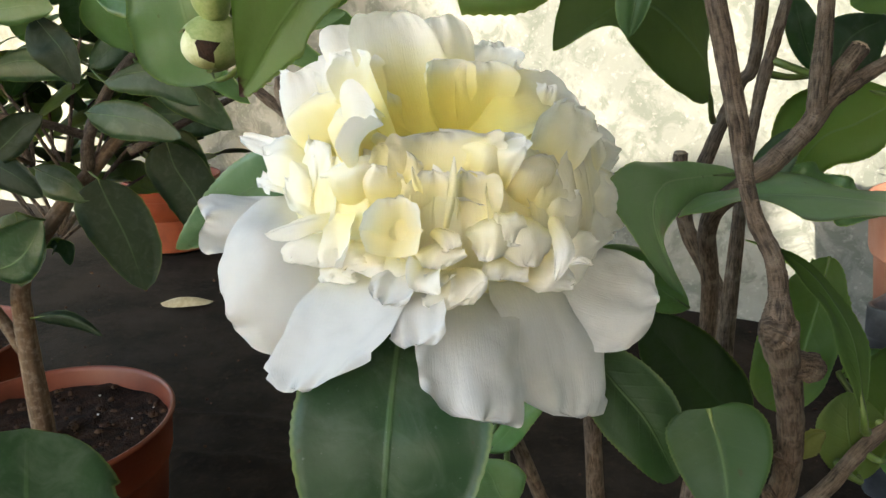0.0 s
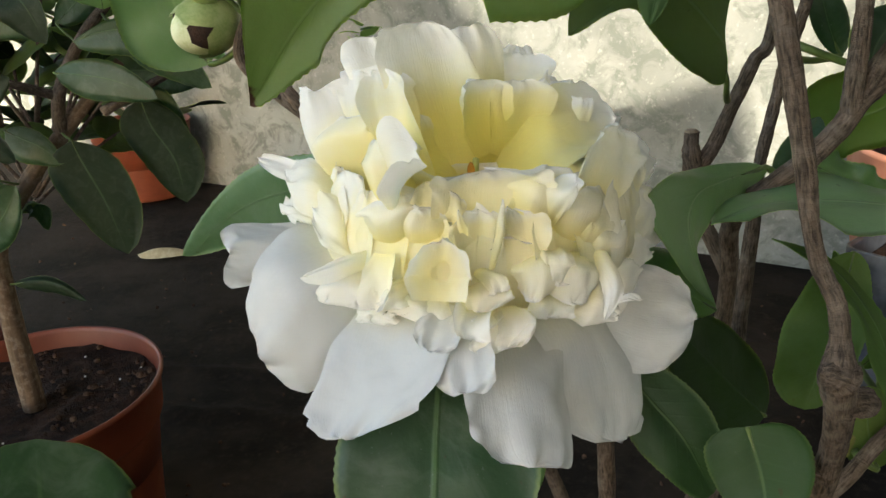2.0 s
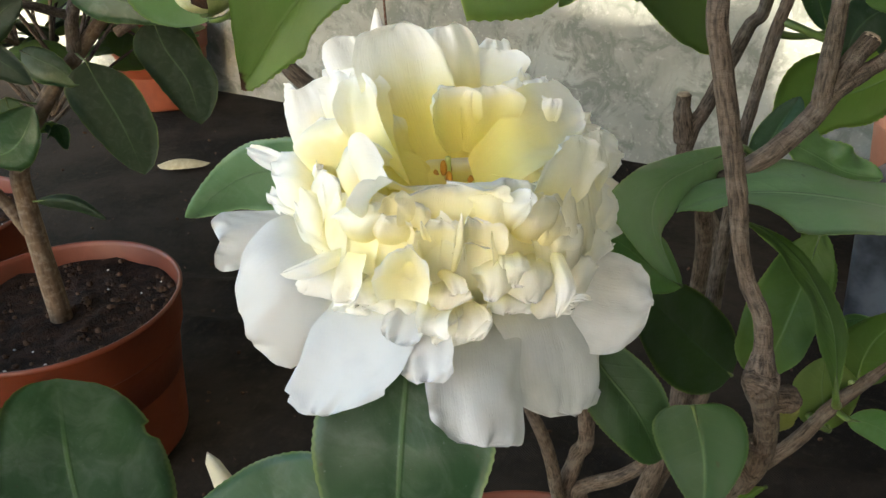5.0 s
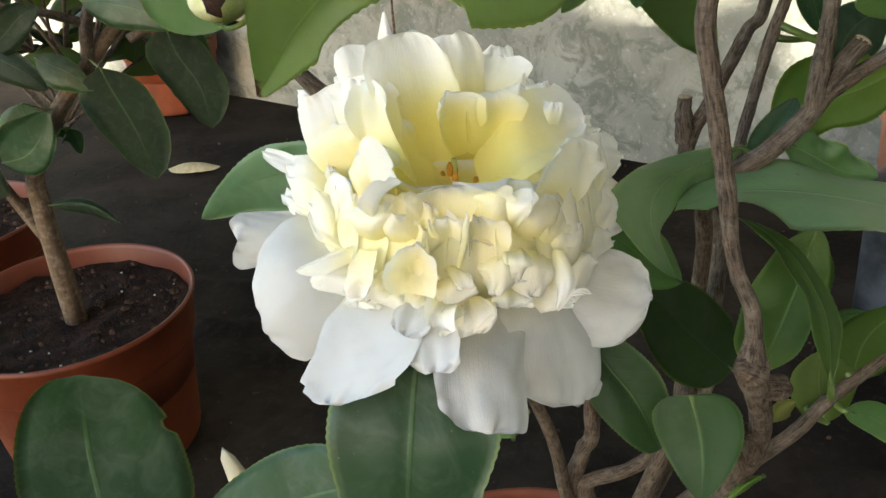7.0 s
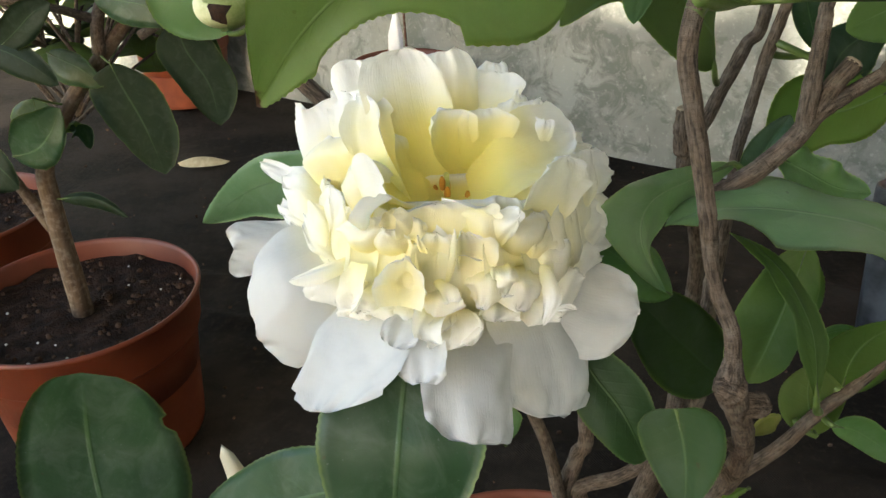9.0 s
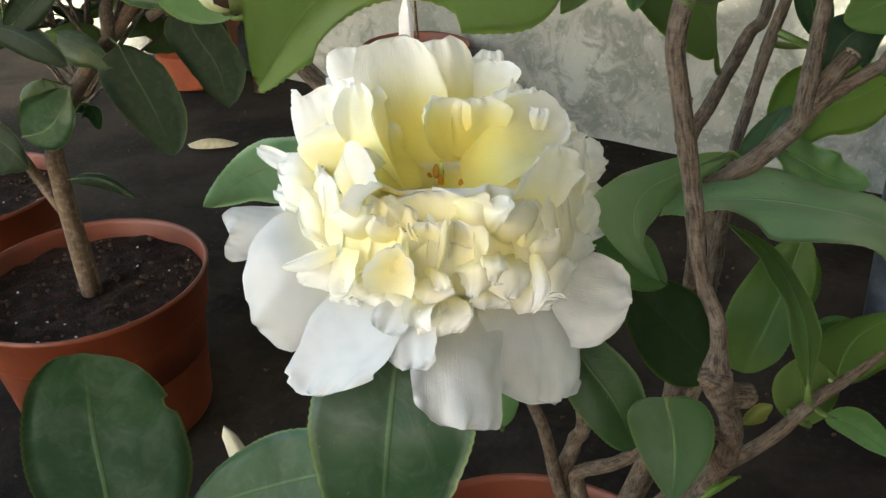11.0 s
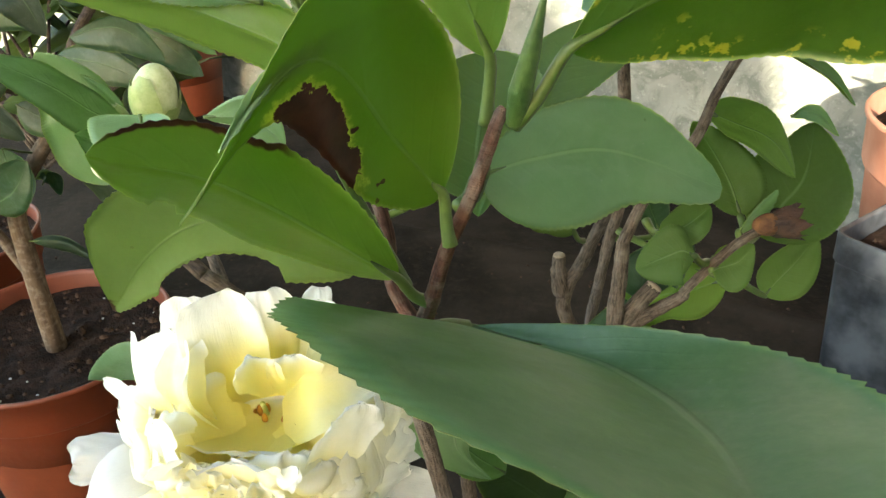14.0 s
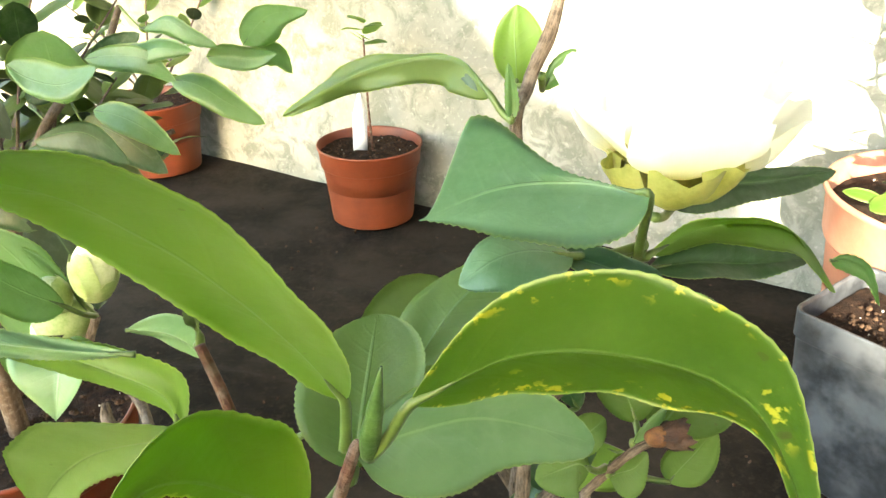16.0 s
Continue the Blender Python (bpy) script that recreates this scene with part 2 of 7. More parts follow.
SPOT_UNDER = leaf_material("spotted_leaf_underside", (0.030, 0.070, 0.007), (0.066, 0.125, 0.015), (0.28, 0.50, 0.025), 0.34, 0.34, "yellow", vein=(0.14, 0.22, 0.05), rim_light=0.6)
BLIGHT_TOP = leaf_material("blighted_leaf_top", (0.030, 0.095, 0.016), (0.064, 0.145, 0.028), (0.34, 0.58, 0.04), 0.38, 0.30, "brown", rim_light=0.5)
BLIGHT_UNDER = leaf_material("blighted_leaf_underside", (0.042, 0.092, 0.009), (0.082, 0.150, 0.018), (0.34, 0.58, 0.03), 0.39, 0.36, "brown", vein=(0.15, 0.24, 0.05), rim_light=0.5)
CHEWED_UNDER = leaf_material("chewed_leaf_underside", (0.075, 0.145, 0.020), (0.125, 0.210, 0.036), (0.40, 0.66, 0.04), 0.42, 0.36, "edge", rim_light=0.5)
PALE_UNDER = leaf_material("pale_leaf_underside", (0.105, 0.165, 0.045), (0.155, 0.225, 0.075), (0.40, 0.60, 0.10), 0.44, 0.40, "tip", vein=(0.26, 0.34, 0.13), rim_light=0.35)
# darker copy of LEAF_UNDER: the near leaf's shade is put into the colour
SHADED_UNDER = leaf_material("shaded_leaf_underside", (0.050, 0.075, 0.020), (0.085, 0.118, 0.034), (0.26, 0.40, 0.05), 0.28, 0.45, vein=(0.12, 0.16, 0.05), dust=0.15)
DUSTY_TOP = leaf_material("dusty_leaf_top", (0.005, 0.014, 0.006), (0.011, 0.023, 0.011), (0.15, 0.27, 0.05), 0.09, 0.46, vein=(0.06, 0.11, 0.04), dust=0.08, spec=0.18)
DEEP_TOP = leaf_material("deep_green_leaf_top", (0.010, 0.028, 0.006), (0.018, 0.044, 0.010), (0.18, 0.34, 0.03), 0.14, 0.45, vein=(0.035, 0.075, 0.02), dust=0.04, spec=0.22)
FRESH_TOP = leaf_material("clean_green_leaf_top", (0.012, 0.036, 0.010), (0.024, 0.058, 0.017), (0.20, 0.36, 0.04), 0.16, 0.42, vein=(0.10, 0.17, 0.05), dust=0.05, spec=0.25)
YELLOWED = leaf_material("yellowed_leaf", (0.17, 0.20, 0.05), (0.27, 0.29, 0.09), (0.5, 0.5, 0.05), 0.3, 0.4, vein=(0.3, 0.3, 0.08))
PETIOLE = plain("petiole_green", (0.060, 0.100, 0.020), (0.11, 0.165, 0.035), 0.4, 90.0, 0.2, 0.0005)
BARK = bark_material("grey_brown_bark", (0.029, 0.020, 0.014), (0.150, 0.112, 0.082), 1500.0)
TWIG = bark_material("red_brown_twig", (0.030, 0.010, 0.006), (0.125, 0.056, 0.034), 1100.0, 0.6)
TRUNK = bark_material("pale_trunk_bark", (0.060, 0.038, 0.024), (0.145, 0.100, 0.064), 120.0)
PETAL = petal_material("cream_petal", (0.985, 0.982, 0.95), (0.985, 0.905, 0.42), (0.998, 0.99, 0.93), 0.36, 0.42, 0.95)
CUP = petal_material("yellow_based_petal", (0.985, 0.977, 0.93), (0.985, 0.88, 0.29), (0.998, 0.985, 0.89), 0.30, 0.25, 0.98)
THIN_PETAL = petal_material("thin_cream_petal", (0.97, 0.965, 0.92), (0.95, 0.88, 0.42), (0.99, 0.985, 0.92), 0.74, pale=True)
# guard white is lowered: some of the dome's shade is put into this colour
GUARD = petal_material("shaded_white_guard_petal", (0.65, 0.662, 0.665), (0.80, 0.78, 0.60), (0.80, 0.81, 0.80), 0.18, 0.45, 0.95)
LEAF_BUD = plain("leaf_bud_green", (0.030, 0.072, 0.016), (0.075, 0.135, 0.034), 0.35, 120.0, 0.3, 0.0006)
BUD_SCALE = plain("bud_scale", (0.24, 0.33, 0.10), (0.42, 0.48, 0.22), 0.45, 120.0, 0.2, 0.0005)
SEPAL = plain("yellow_green_sepal", (0.26, 0.28, 0.05), (0.44, 0.43, 0.12), 0.4, 120.0, 0.2, 0.0005)
BUD_WHITE = plain("bud_petal", (0.50, 0.56, 0.26), (0.74, 0.77, 0.52), 0.5, 120.0, 0.2, 0.0005)
STAMEN = plain("stamen_filament", (0.80, 0.66, 0.20), (0.85, 0.76, 0.34), 0.5, 200.0)
STYLE = plain("green_style", (0.50, 0.55, 0.14), (0.62, 0.66, 0.24), 0.5, 200.0)
ANTHER = plain("anther", (0.50, 0.22, 0.02), (0.72, 0.36, 0.04), 0.7, 500.0, 0.4, 0.0005)
SAWN = plain("pale_cut_wood", (0.22, 0.165, 0.105), (0.36, 0.28, 0.19), 0.85, 300.0, 0.5, 0.0006)
DRY_IN = plain("dry_tan_core", (0.06, 0.022, 0.008), (0.20, 0.085, 0.025), 0.8, 200.0, 0.5, 0.001)
DRY = plain("dry_brown_scale", (0.012, 0.006, 0.004), (0.060, 0.024, 0.011), 0.75, 160.0, 0.6, 0.001)
TERRACOTTA = plain("orange_brown_plastic", (0.130, 0.026, 0.009), (0.178, 0.041, 0.015), 0.5, 14.0, 0.12, 0.001, fine=14.0)
DUSTY_POT = plain("dusty_orange_plastic", (0.40, 0.15, 0.09), (0.48, 0.22, 0.15), 0.6, 14.0, 0.15, 0.001, fine=14.0)
BLACK_POT = plain("dusty_black_plastic", (0.010, 0.012, 0.016), (0.085, 0.092, 0.105), 0.5, 11.0, 0.2, 0.001, fine=7.0, lo=0.4, hi=0.66)
SOIL = plain("dark_potting_soil", (0.010, 0.005, 0.003), (0.044, 0.023, 0.014), 0.95, 60.0, 1.0, 0.006, spec=0.2, fine=6.0)
CRUMB = plain("soil_crumb", (0.028, 0.015, 0.009), (0.115, 0.068, 0.042), 0.95, 90.0, 0.8, 0.002, spec=0.2)
PERLITE = plain("perlite", (0.55, 0.53, 0.48), (0.75, 0.73, 0.68), 0.9, 200.0)
LABEL_CREAM = plain("cream_plastic", (0.60, 0.55, 0.40), (0.68, 0.63, 0.48), 0.45, 30.0)
LABEL_WHITE = plain("white_plastic", (0.74, 0.74, 0.74), (0.82, 0.82, 0.82), 0.45, 30.0)
DEAD_LEAF = plain("dead_leaf_tan", (0.30, 0.25, 0.14), (0.46, 0.40, 0.26), 0.7, 60.0, 0.3, 0.001)


def ground_material():
    m, tree = material("woven_ground_cover")
    k = N(tree)
    p = k.obj()
    sep = k.n("SeparateXYZ")
    k.put(sep, 0, p)
    wx = k.math("SINE", k.math("MULTIPLY", sep.outputs[0], 1900.0))
    wy = k.math("SINE", k.math("MULTIPLY", sep.outputs[1], 1900.0))
    weave = k.math("MULTIPLY", wx, wy)
    dust = k.noise(4.5, 6.0, 0.65, p)
    crumbs = k.noise(75.0, 4.0, 0.65, p)
    col = k.mix(k.step(dust, 0.34, 0.68), (0.0088, 0.0068, 0.0055), (0.032, 0.0248, 0.0196))
    col = k.mix(k.math("MULTIPLY", k.step(crumbs, 0.50, 0.72), 0.6), col, (0.038, 0.029, 0.022))
    grit = k.noise(330.0, 3.0, 0.7, p)
    col = k.mix(k.math("MULTIPLY", k.step(grit, 0.62, 0.74), 0.6), col, (0.085, 0.066, 0.05))
    col = k.mix(k.math("MULTIPLY", k.step(crumbs, 0.40, 0.28), 0.6), col, (0.012, 0.010, 0.010))
    h = k.math("ADD", k.math("MULTIPLY", weave, 0.10), crumbs)
    k.out(k.principled(col, 0.85, k.bump(h, 0.5, 0.004), 0.12).outputs[0])
    return m


def wall_material():
    m, tree = material("weathered_whitewash")
    k = N(tree)
    p = k.obj()
    a = k.noise(3.0, 6.0, 0.6, p)
    b = k.noise(15.0, 6.0, 0.68, p, 0.8)
    c = k.noise(90.0, 4.0, 0.6, p)
    col = k.mix(k.step(a, 0.34, 0.68), (0.20, 0.205, 0.18), (0.325, 0.325, 0.29))
    col = k.mix(k.math("MULTIPLY", k.step(b, 0.45, 0.62), 0.72), col, (0.125, 0.135, 0.112))
    col = k.mix(k.math("MULTIPLY", k.step(c, 0.55, 0.75), 0.4), col, (0.50, 0.485, 0.44))
    k.out(k.principled(col, 0.85, k.bump(k.math("ADD", b, k.math("MULTIPLY", c, 0.5)), 0.4, 0.004), 0.3).outputs[0])
    return m


GROUND, WALL = ground_material(), wall_material()


# ---- builders ----
def mesh_ob(name, bm, mats, parent=None, label=""):
    me = bpy.data.meshes.new(name)
    bm.to_mesh(me)
    bm.free()
    for mt in (mats if isinstance(mats, (list, tuple)) else [mats]):
        me.materials.append(mt)
    for poly in me.polygons:
        poly.use_smooth = True
    ob = new(name, me)
    ob.parent = parent
    return tagged(ob, label) if label else ob


def part(name, bm, mats, parent, label=""):
    return mesh_ob(name, bm, mats, parent, label)


def thing(name, at, label, category, group=""):
    e = new(name)
    e.empty_display_size = 0.02
    e.location = at
    return tagged(e, label, category, group)


def local(parent, p):
    """World place p in the axes of parent (parents are moved, never turned)."""
    q = Vector(p)
    while parent is not None:
        q = q - parent.location
        parent = parent.parent
    return q


def spline(pts, s):
    """A smooth curve through pts, s from 0 to 1."""
    n = len(pts) - 1
    x = min(max(s, 0.0), 1.0) * n
    i = min(int(x), n - 1)
    t = x - i
    p1, p2 = pts[i], pts[i + 1]
    p0 = pts[i - 1] if i else p1 * 2 - p2
    p3 = pts[i + 2] if i + 2 <= n else p2 * 2 - p1
    return 0.5 * ((2 * p1) + (p2 - p0) * t + (2 * p0 - 5 * p1 + 4 * p2 - p3) * t * t + (3 * p1 - p0 - 3 * p2 + p3) * t ** 3)


def leaf_profile(s, peak, sharp, grow=0.62):
    """Half-width of a leaf blade along its length, at most 1, widest at peak."""
    x = s / peak if s < peak else (1 - s) / (1 - peak)
    x = min(max(x, 0.0), 1.0)
    return (1 - (1 - x) ** 2) ** (grow if s < peak else sharp)


def blade(bm, mids, va, vb, sa=0.5, sb=0.5, peak=0.45, peaka=None, peakb=None, growa=0.62, growb=0.62, sharpa=None, sharpb=None, square=0.6, sharp=0.72, bow=0.0, wave=0.0, teeth=0.00024, rows=56, cols=5, thick=0.0004, seed=0, bite=None, nick=None):
    """A leaf blade round the midrib mids. va, vb: from the midrib to either edge, at sa and sb of the length. bow: how far
    the edges bend off the plane. bite: (from, to, depth) eaten out of edge a; nick: the same for edge b. Top faces take material 0, the underside 1."""
    rnd = random.Random(seed)
    uvl = bm.loops.layers.uv.new("leaf") if not bm.loops.layers.uv else bm.loops.layers.uv[0]
    peaka, peakb = peaka or peak, peakb or peak
    sharpa, sharpb = sharpa or sharp, sharpb or sharp
    na, nb = leaf_profile(sa, peaka, sharpa, growa), leaf_profile(sb, peakb, sharpb, growb)
    ph = rnd.uniform(0, 6)
    tops, unders, uvs = [], [], []
    for i in range(rows + 1):
        s = i / rows
        c = spline(mids, s)
        d = (spline(mids, min(s + 0.02, 1)) - spline(mids, max(s - 0.02, 0))).normalized()
        wa, wb = leaf_profile(s, peaka, sharpa, growa), leaf_profile(s, peakb, sharpb, growb)
        line_t, line_u, line_uv = [], [], []
        for j in range(-cols, cols + 1):
            v = j / cols
            w = wa if v < 0 else wb
            side = va * (1 / na) if v < 0 else vb * (1 / nb)
            side = side - d * side.dot(d) * square
            out = abs(v) * w
            tooth = teeth * (1 if i % 2 else -0.4) * rnd.uniform(0.5, 1.2) if abs(j) == cols and 0.08 < s < 0.97 else 0.0
            gap = bite if v < 0 else nick
            if gap and gap[0] < s < gap[1]:
                x = (s - gap[0]) / (gap[1] - gap[0])
                out *= 1 - gap[2] * (4 * x * (1 - x)) ** 0.35
            n = (va - vb).cross(d).normalized()
            if j:
                n = (n * 0.3 + (side.cross(d) if v < 0 else d.cross(side)).normalized() * 0.7).normalized()
            lift = bow * (v * v * w) + wave * math.sin(ph + s * 17 + (2 if v < 0 else 0)) * v * v * w
            lift += 0.0016 * w * (0.2 + abs(v)) * noise.noise(c * 75 + Vector((v * 1.3, seed * 1.7, 0)))
            crease = -0.0009 * (1 - min(abs(v) * 3, 1)) * w
            p = c + side * out + side.normalized() * tooth + n * (lift + crease)
            th = thick * (0.35 + 0.65 * (1 - abs(v)))
            line_t.append(bm.verts.new(p + n * th * 0.5))
            line_u.append(bm.verts.new(p - n * th * 0.5))
            line_uv.append((s, v))
        tops.append(line_t), unders.append(line_u), uvs.append(line_uv)

    def face(vs, uv, mi):
        try:
            f = bm.faces.new(vs)
        except ValueError:
            return
        f.material_index = mi
        for lp, x in zip(f.loops, uv):
            lp[uvl].uv = x

    m = 2 * cols
    for i in range(rows):
        for j in range(m):
            q = [(i, j), (i, j + 1), (i + 1, j + 1), (i + 1, j)]
            face([tops[a][b] for a, b in q], [uvs[a][b] for a, b in q], 0)
            r = [q[0], q[3], q[2], q[1]]
            face([unders[a][b] for a, b in r], [uvs[a][b] for a, b in r], 1)
        for j in (0, m):
            face([tops[i][j], tops[i + 1][j], unders[i + 1][j], unders[i][j]], [uvs[i][j]] * 4, 1)


def tube(bm, pts, radii, sides=8, steps=6, rough=0.0, seed=0, mi=0, cap=True):
    """A tube along a smooth curve through pts, with its radii; rough makes it knobbly."""
    pts = [Vector(p) for p in pts]
    n = (len(pts) - 1) * steps
    rings = []
    grain = bm.verts.layers.float_vector.get("grain")
    run, last = 0.0, None
    up = Vector((0.3, 0.2, 1))
    for i in range(n + 1):
        s = i / n
        c = spline(pts, s)
        d = (spline(pts, min(s + 0.01, 1)) - spline(pts, max(s - 0.01, 0))).normalized()
        run += (c - last).length if last is not None else 0.0
        last = c
        if i == 0:
            x = d.cross(up if abs(d.dot(up.normalized())) < 0.95 else Vector((1, 0, 0))).normalized()
        else:
            x = (x - d * x.dot(d)).normalized()
        y = d.cross(x)
        k = s * (len(radii) - 1)
        a = min(int(k), len(radii) - 2)
        r = radii[a] + (radii[a + 1] - radii[a]) * (k - a)
        ring = []
        for j in range(sides):
            th = 2 * math.pi * j / sides
            q = x * math.cos(th) + y * math.sin(th)
            low = noise.noise((c + q * r) * (0.22 / max(r, 1e-4)) + Vector((seed, 0, 0)))
            fibre = noise.noise(Vector((math.cos(th) * 5.0, math.sin(th) * 5.0, run / max(r, 1e-4) * 0.5 + seed)))
            wrinkle = noise.noise(Vector((math.cos(th) * 0.8, math.sin(th) * 0.8, run / max(r, 1e-4) * 3.2 - seed)))
            ring_mark = max(0.0, noise.noise(Vector((seed * 3.1, 0, run / max(r, 1e-4) * 0.55)))) ** 2
            rr = r * (1 + rough * (0.22 * low + 0.16 * fibre + (0.05 + 0.6 * ring_mark) * wrinkle + 0.5 * ring_mark))
            v = bm.verts.new(c + q * rr)
            if grain is not None:
                v[grain] = (math.cos(th) * r, math.sin(th) * r, run)
            ring.append(v)
        rings.append(ring)
    for a, b in zip(rings, rings[1:]):
        for j in range(sides):
            f = bm.faces.new((a[j], a[(j + 1) % sides], b[(j + 1) % sides], b[j]))
            f.material_index = mi
    if cap:
        for ring in (rings[0][::-1], rings[-1]):
            bm.faces.new(ring).material_index = mi


def lathe(bm, prof, sides=64, mi=0, centre=(0, 0, 0)):
    rings = []
    for r, z in prof:
        rings.append([bm.verts.new((centre[0] + r * math.cos(2 * math.pi * j / sides), centre[1] + r * math.sin(2 * math.pi * j / sides), centre[2] + z)) for j in range(sides)])
    for a, b in zip(rings, rings[1:]):
        for j in range(sides):
            bm.faces.new((a[j], a[(j + 1) % sides], b[(j + 1) % sides], b[j])).material_index = mi
    return rings


SEED = [0]


def leaf(parent, mids, a, b, top=None, under=None, stalk=None, label="", **kw):
    """One leaf in world metres: midrib mids, the edge points a and b, and a stalk from its foot to the place stalk."""
    SEED[0] += 1
    top, under = top or LEAF_TOP, under or LEAF_UNDER
    m = [local(parent, p) for p in mids]
    sa, sb = kw.get("sa", 0.5), kw.get("sb", 0.5)
    va, vb = local(parent, a) - spline(m, sa), local(parent, b) - spline(m, sb)
    bm = bmesh.new()
    blade(bm, m, va, vb, seed=SEED[0], **kw)
    ob = part("leaf", bm, [top, under], parent, label)
    bm = bmesh.new()
    r = 0.0011 if stalk is not None else 0.0007
    low = (va - vb).cross(m[-1] - m[0]).normalized() * -0.0009
    pts = [spline(m, 0.17) + low * 0.15, spline(m, 0.07) + low * 0.35, m[0] + low * 0.3]
    if stalk is not None:
        foot = local(parent, stalk)
        pts += [m[0] * 0.5 + foot * 0.5 + Vector((0, 0, -0.0012)), foot]
    tube(bm, [p for p in pts], [r * 0.12, r * 0.6, r * 0.95, r * 1.05, r * 1.3][:len(pts)] if len(pts) > 3 else [r * 0.12, r * 0.6, r], sides=7, steps=4)
    stalk_ob = part("leaf_stalk", bm, PETIOLE, ob)
    return ob


def branch(parent, pts, radii, mat=None, name="branch", sides=10, rough=0.35, steps=8, label=""):
    SEED[0] += 1
    bm = bmesh.new()
    bm.verts.layers.float_vector.new("grain")
    tube(bm, [local(parent, p) for p in pts], radii, sides, steps, rough, SEED[0])
    return part(name, bm, mat or BARK, parent, label)


def petal(parent, base, tip, half, face=(0, -0.94, 0.34), bow=0.0, cup=0.0, ruffle=0.0012, mat=None, peak=0.7, curl=0.0, wide=0.35, twist=0.0, blunt=0.34, notch=0.05, crinkle=0.0009, rows=15, cols=10, seed=0, name="petal"):
    """One petal from base to tip, half wide, its inner side turned to face. bow lifts its middle, cup bends its sides, curl rolls
    its end, blunt is how far its corners are rounded off, notch how uneven its end is."""
    SEED[0] += 1
    rnd = random.Random(SEED[0] * 7 + seed)
    b, t = local(parent, base), local(parent, tip)
    n = Vector(face).normalized()
    d = (t - b)
    length = d.length
    d.normalize()
    n = (n - d * n.dot(d)).normalized()
    side = d.cross(n)
    ph = [rnd.uniform(0, 6.28) for _ in range(6)]
    skew = rnd.uniform(-0.12, 0.12)
    bm = bmesh.new()
    uvl = bm.loops.layers.uv.new("leaf")
    grid = []
    for i in range(rows + 1):
        s = i / rows
        line = []
        x = min(s / peak, 1.0)
        w = wide + (1 - wide) * x * x * (3 - 2 * x)
        for j in range(-cols, cols + 1):
            v = j / cols
            av = abs(v)
            end = 1 - blunt * (1 - math.sqrt(max(1 - av ** 2.2, 0.0))) * (0.3 + 0.7 * s) + skew * v * s + notch * s * s * (math.sin(ph[0] + v * 4.2) + 0.5 * math.sin(ph[1] + v * 11))
            ang = twist * (s - 0.4)
            sd = side * math.cos(ang) + n * math.sin(ang)
            lift = bow * 4 * s * (1 - s) + cup * v * v * (0.3 + 0.7 * s) + curl * max(s - 0.55, 0) ** 2 * 5
            lift += ruffle * s * s * (math.sin(ph[2] + v * 5.0 + s * 2) + 0.5 * math.sin(ph[3] + v * 11 - s * 4)) * (0.45 + 0.55 * av)
            p = b + d * (length * s * end) + sd * (half * v * w * (1 + 0.05 * math.sin(ph[4] + s * 6))) + n * lift
            q = p * 130 + Vector((SEED[0] * 3.7, 0, 0))
            p += n * (crinkle * (0.25 + 0.75 * s) * (noise.noise(q) + 0.5 * noise.noise(q * 2.3)))
            p += d * (crinkle * s ** 4 * noise.noise(q * 1.7 + Vector((0, 9, 0))))
            line.append((bm.verts.new(p), (s, v)))
        grid.append(line)
    for r0, r1 in zip(grid, grid[1:]):
        for j in range(2 * cols):
            q = (r0[j], r0[j + 1], r1[j + 1], r1[j])
            f = bm.faces.new([x[0] for x in q])
            for lp, x in zip(f.loops, q):
                lp[uvl].uv = x[1]
    return part(name, bm, mat or PETAL, parent)


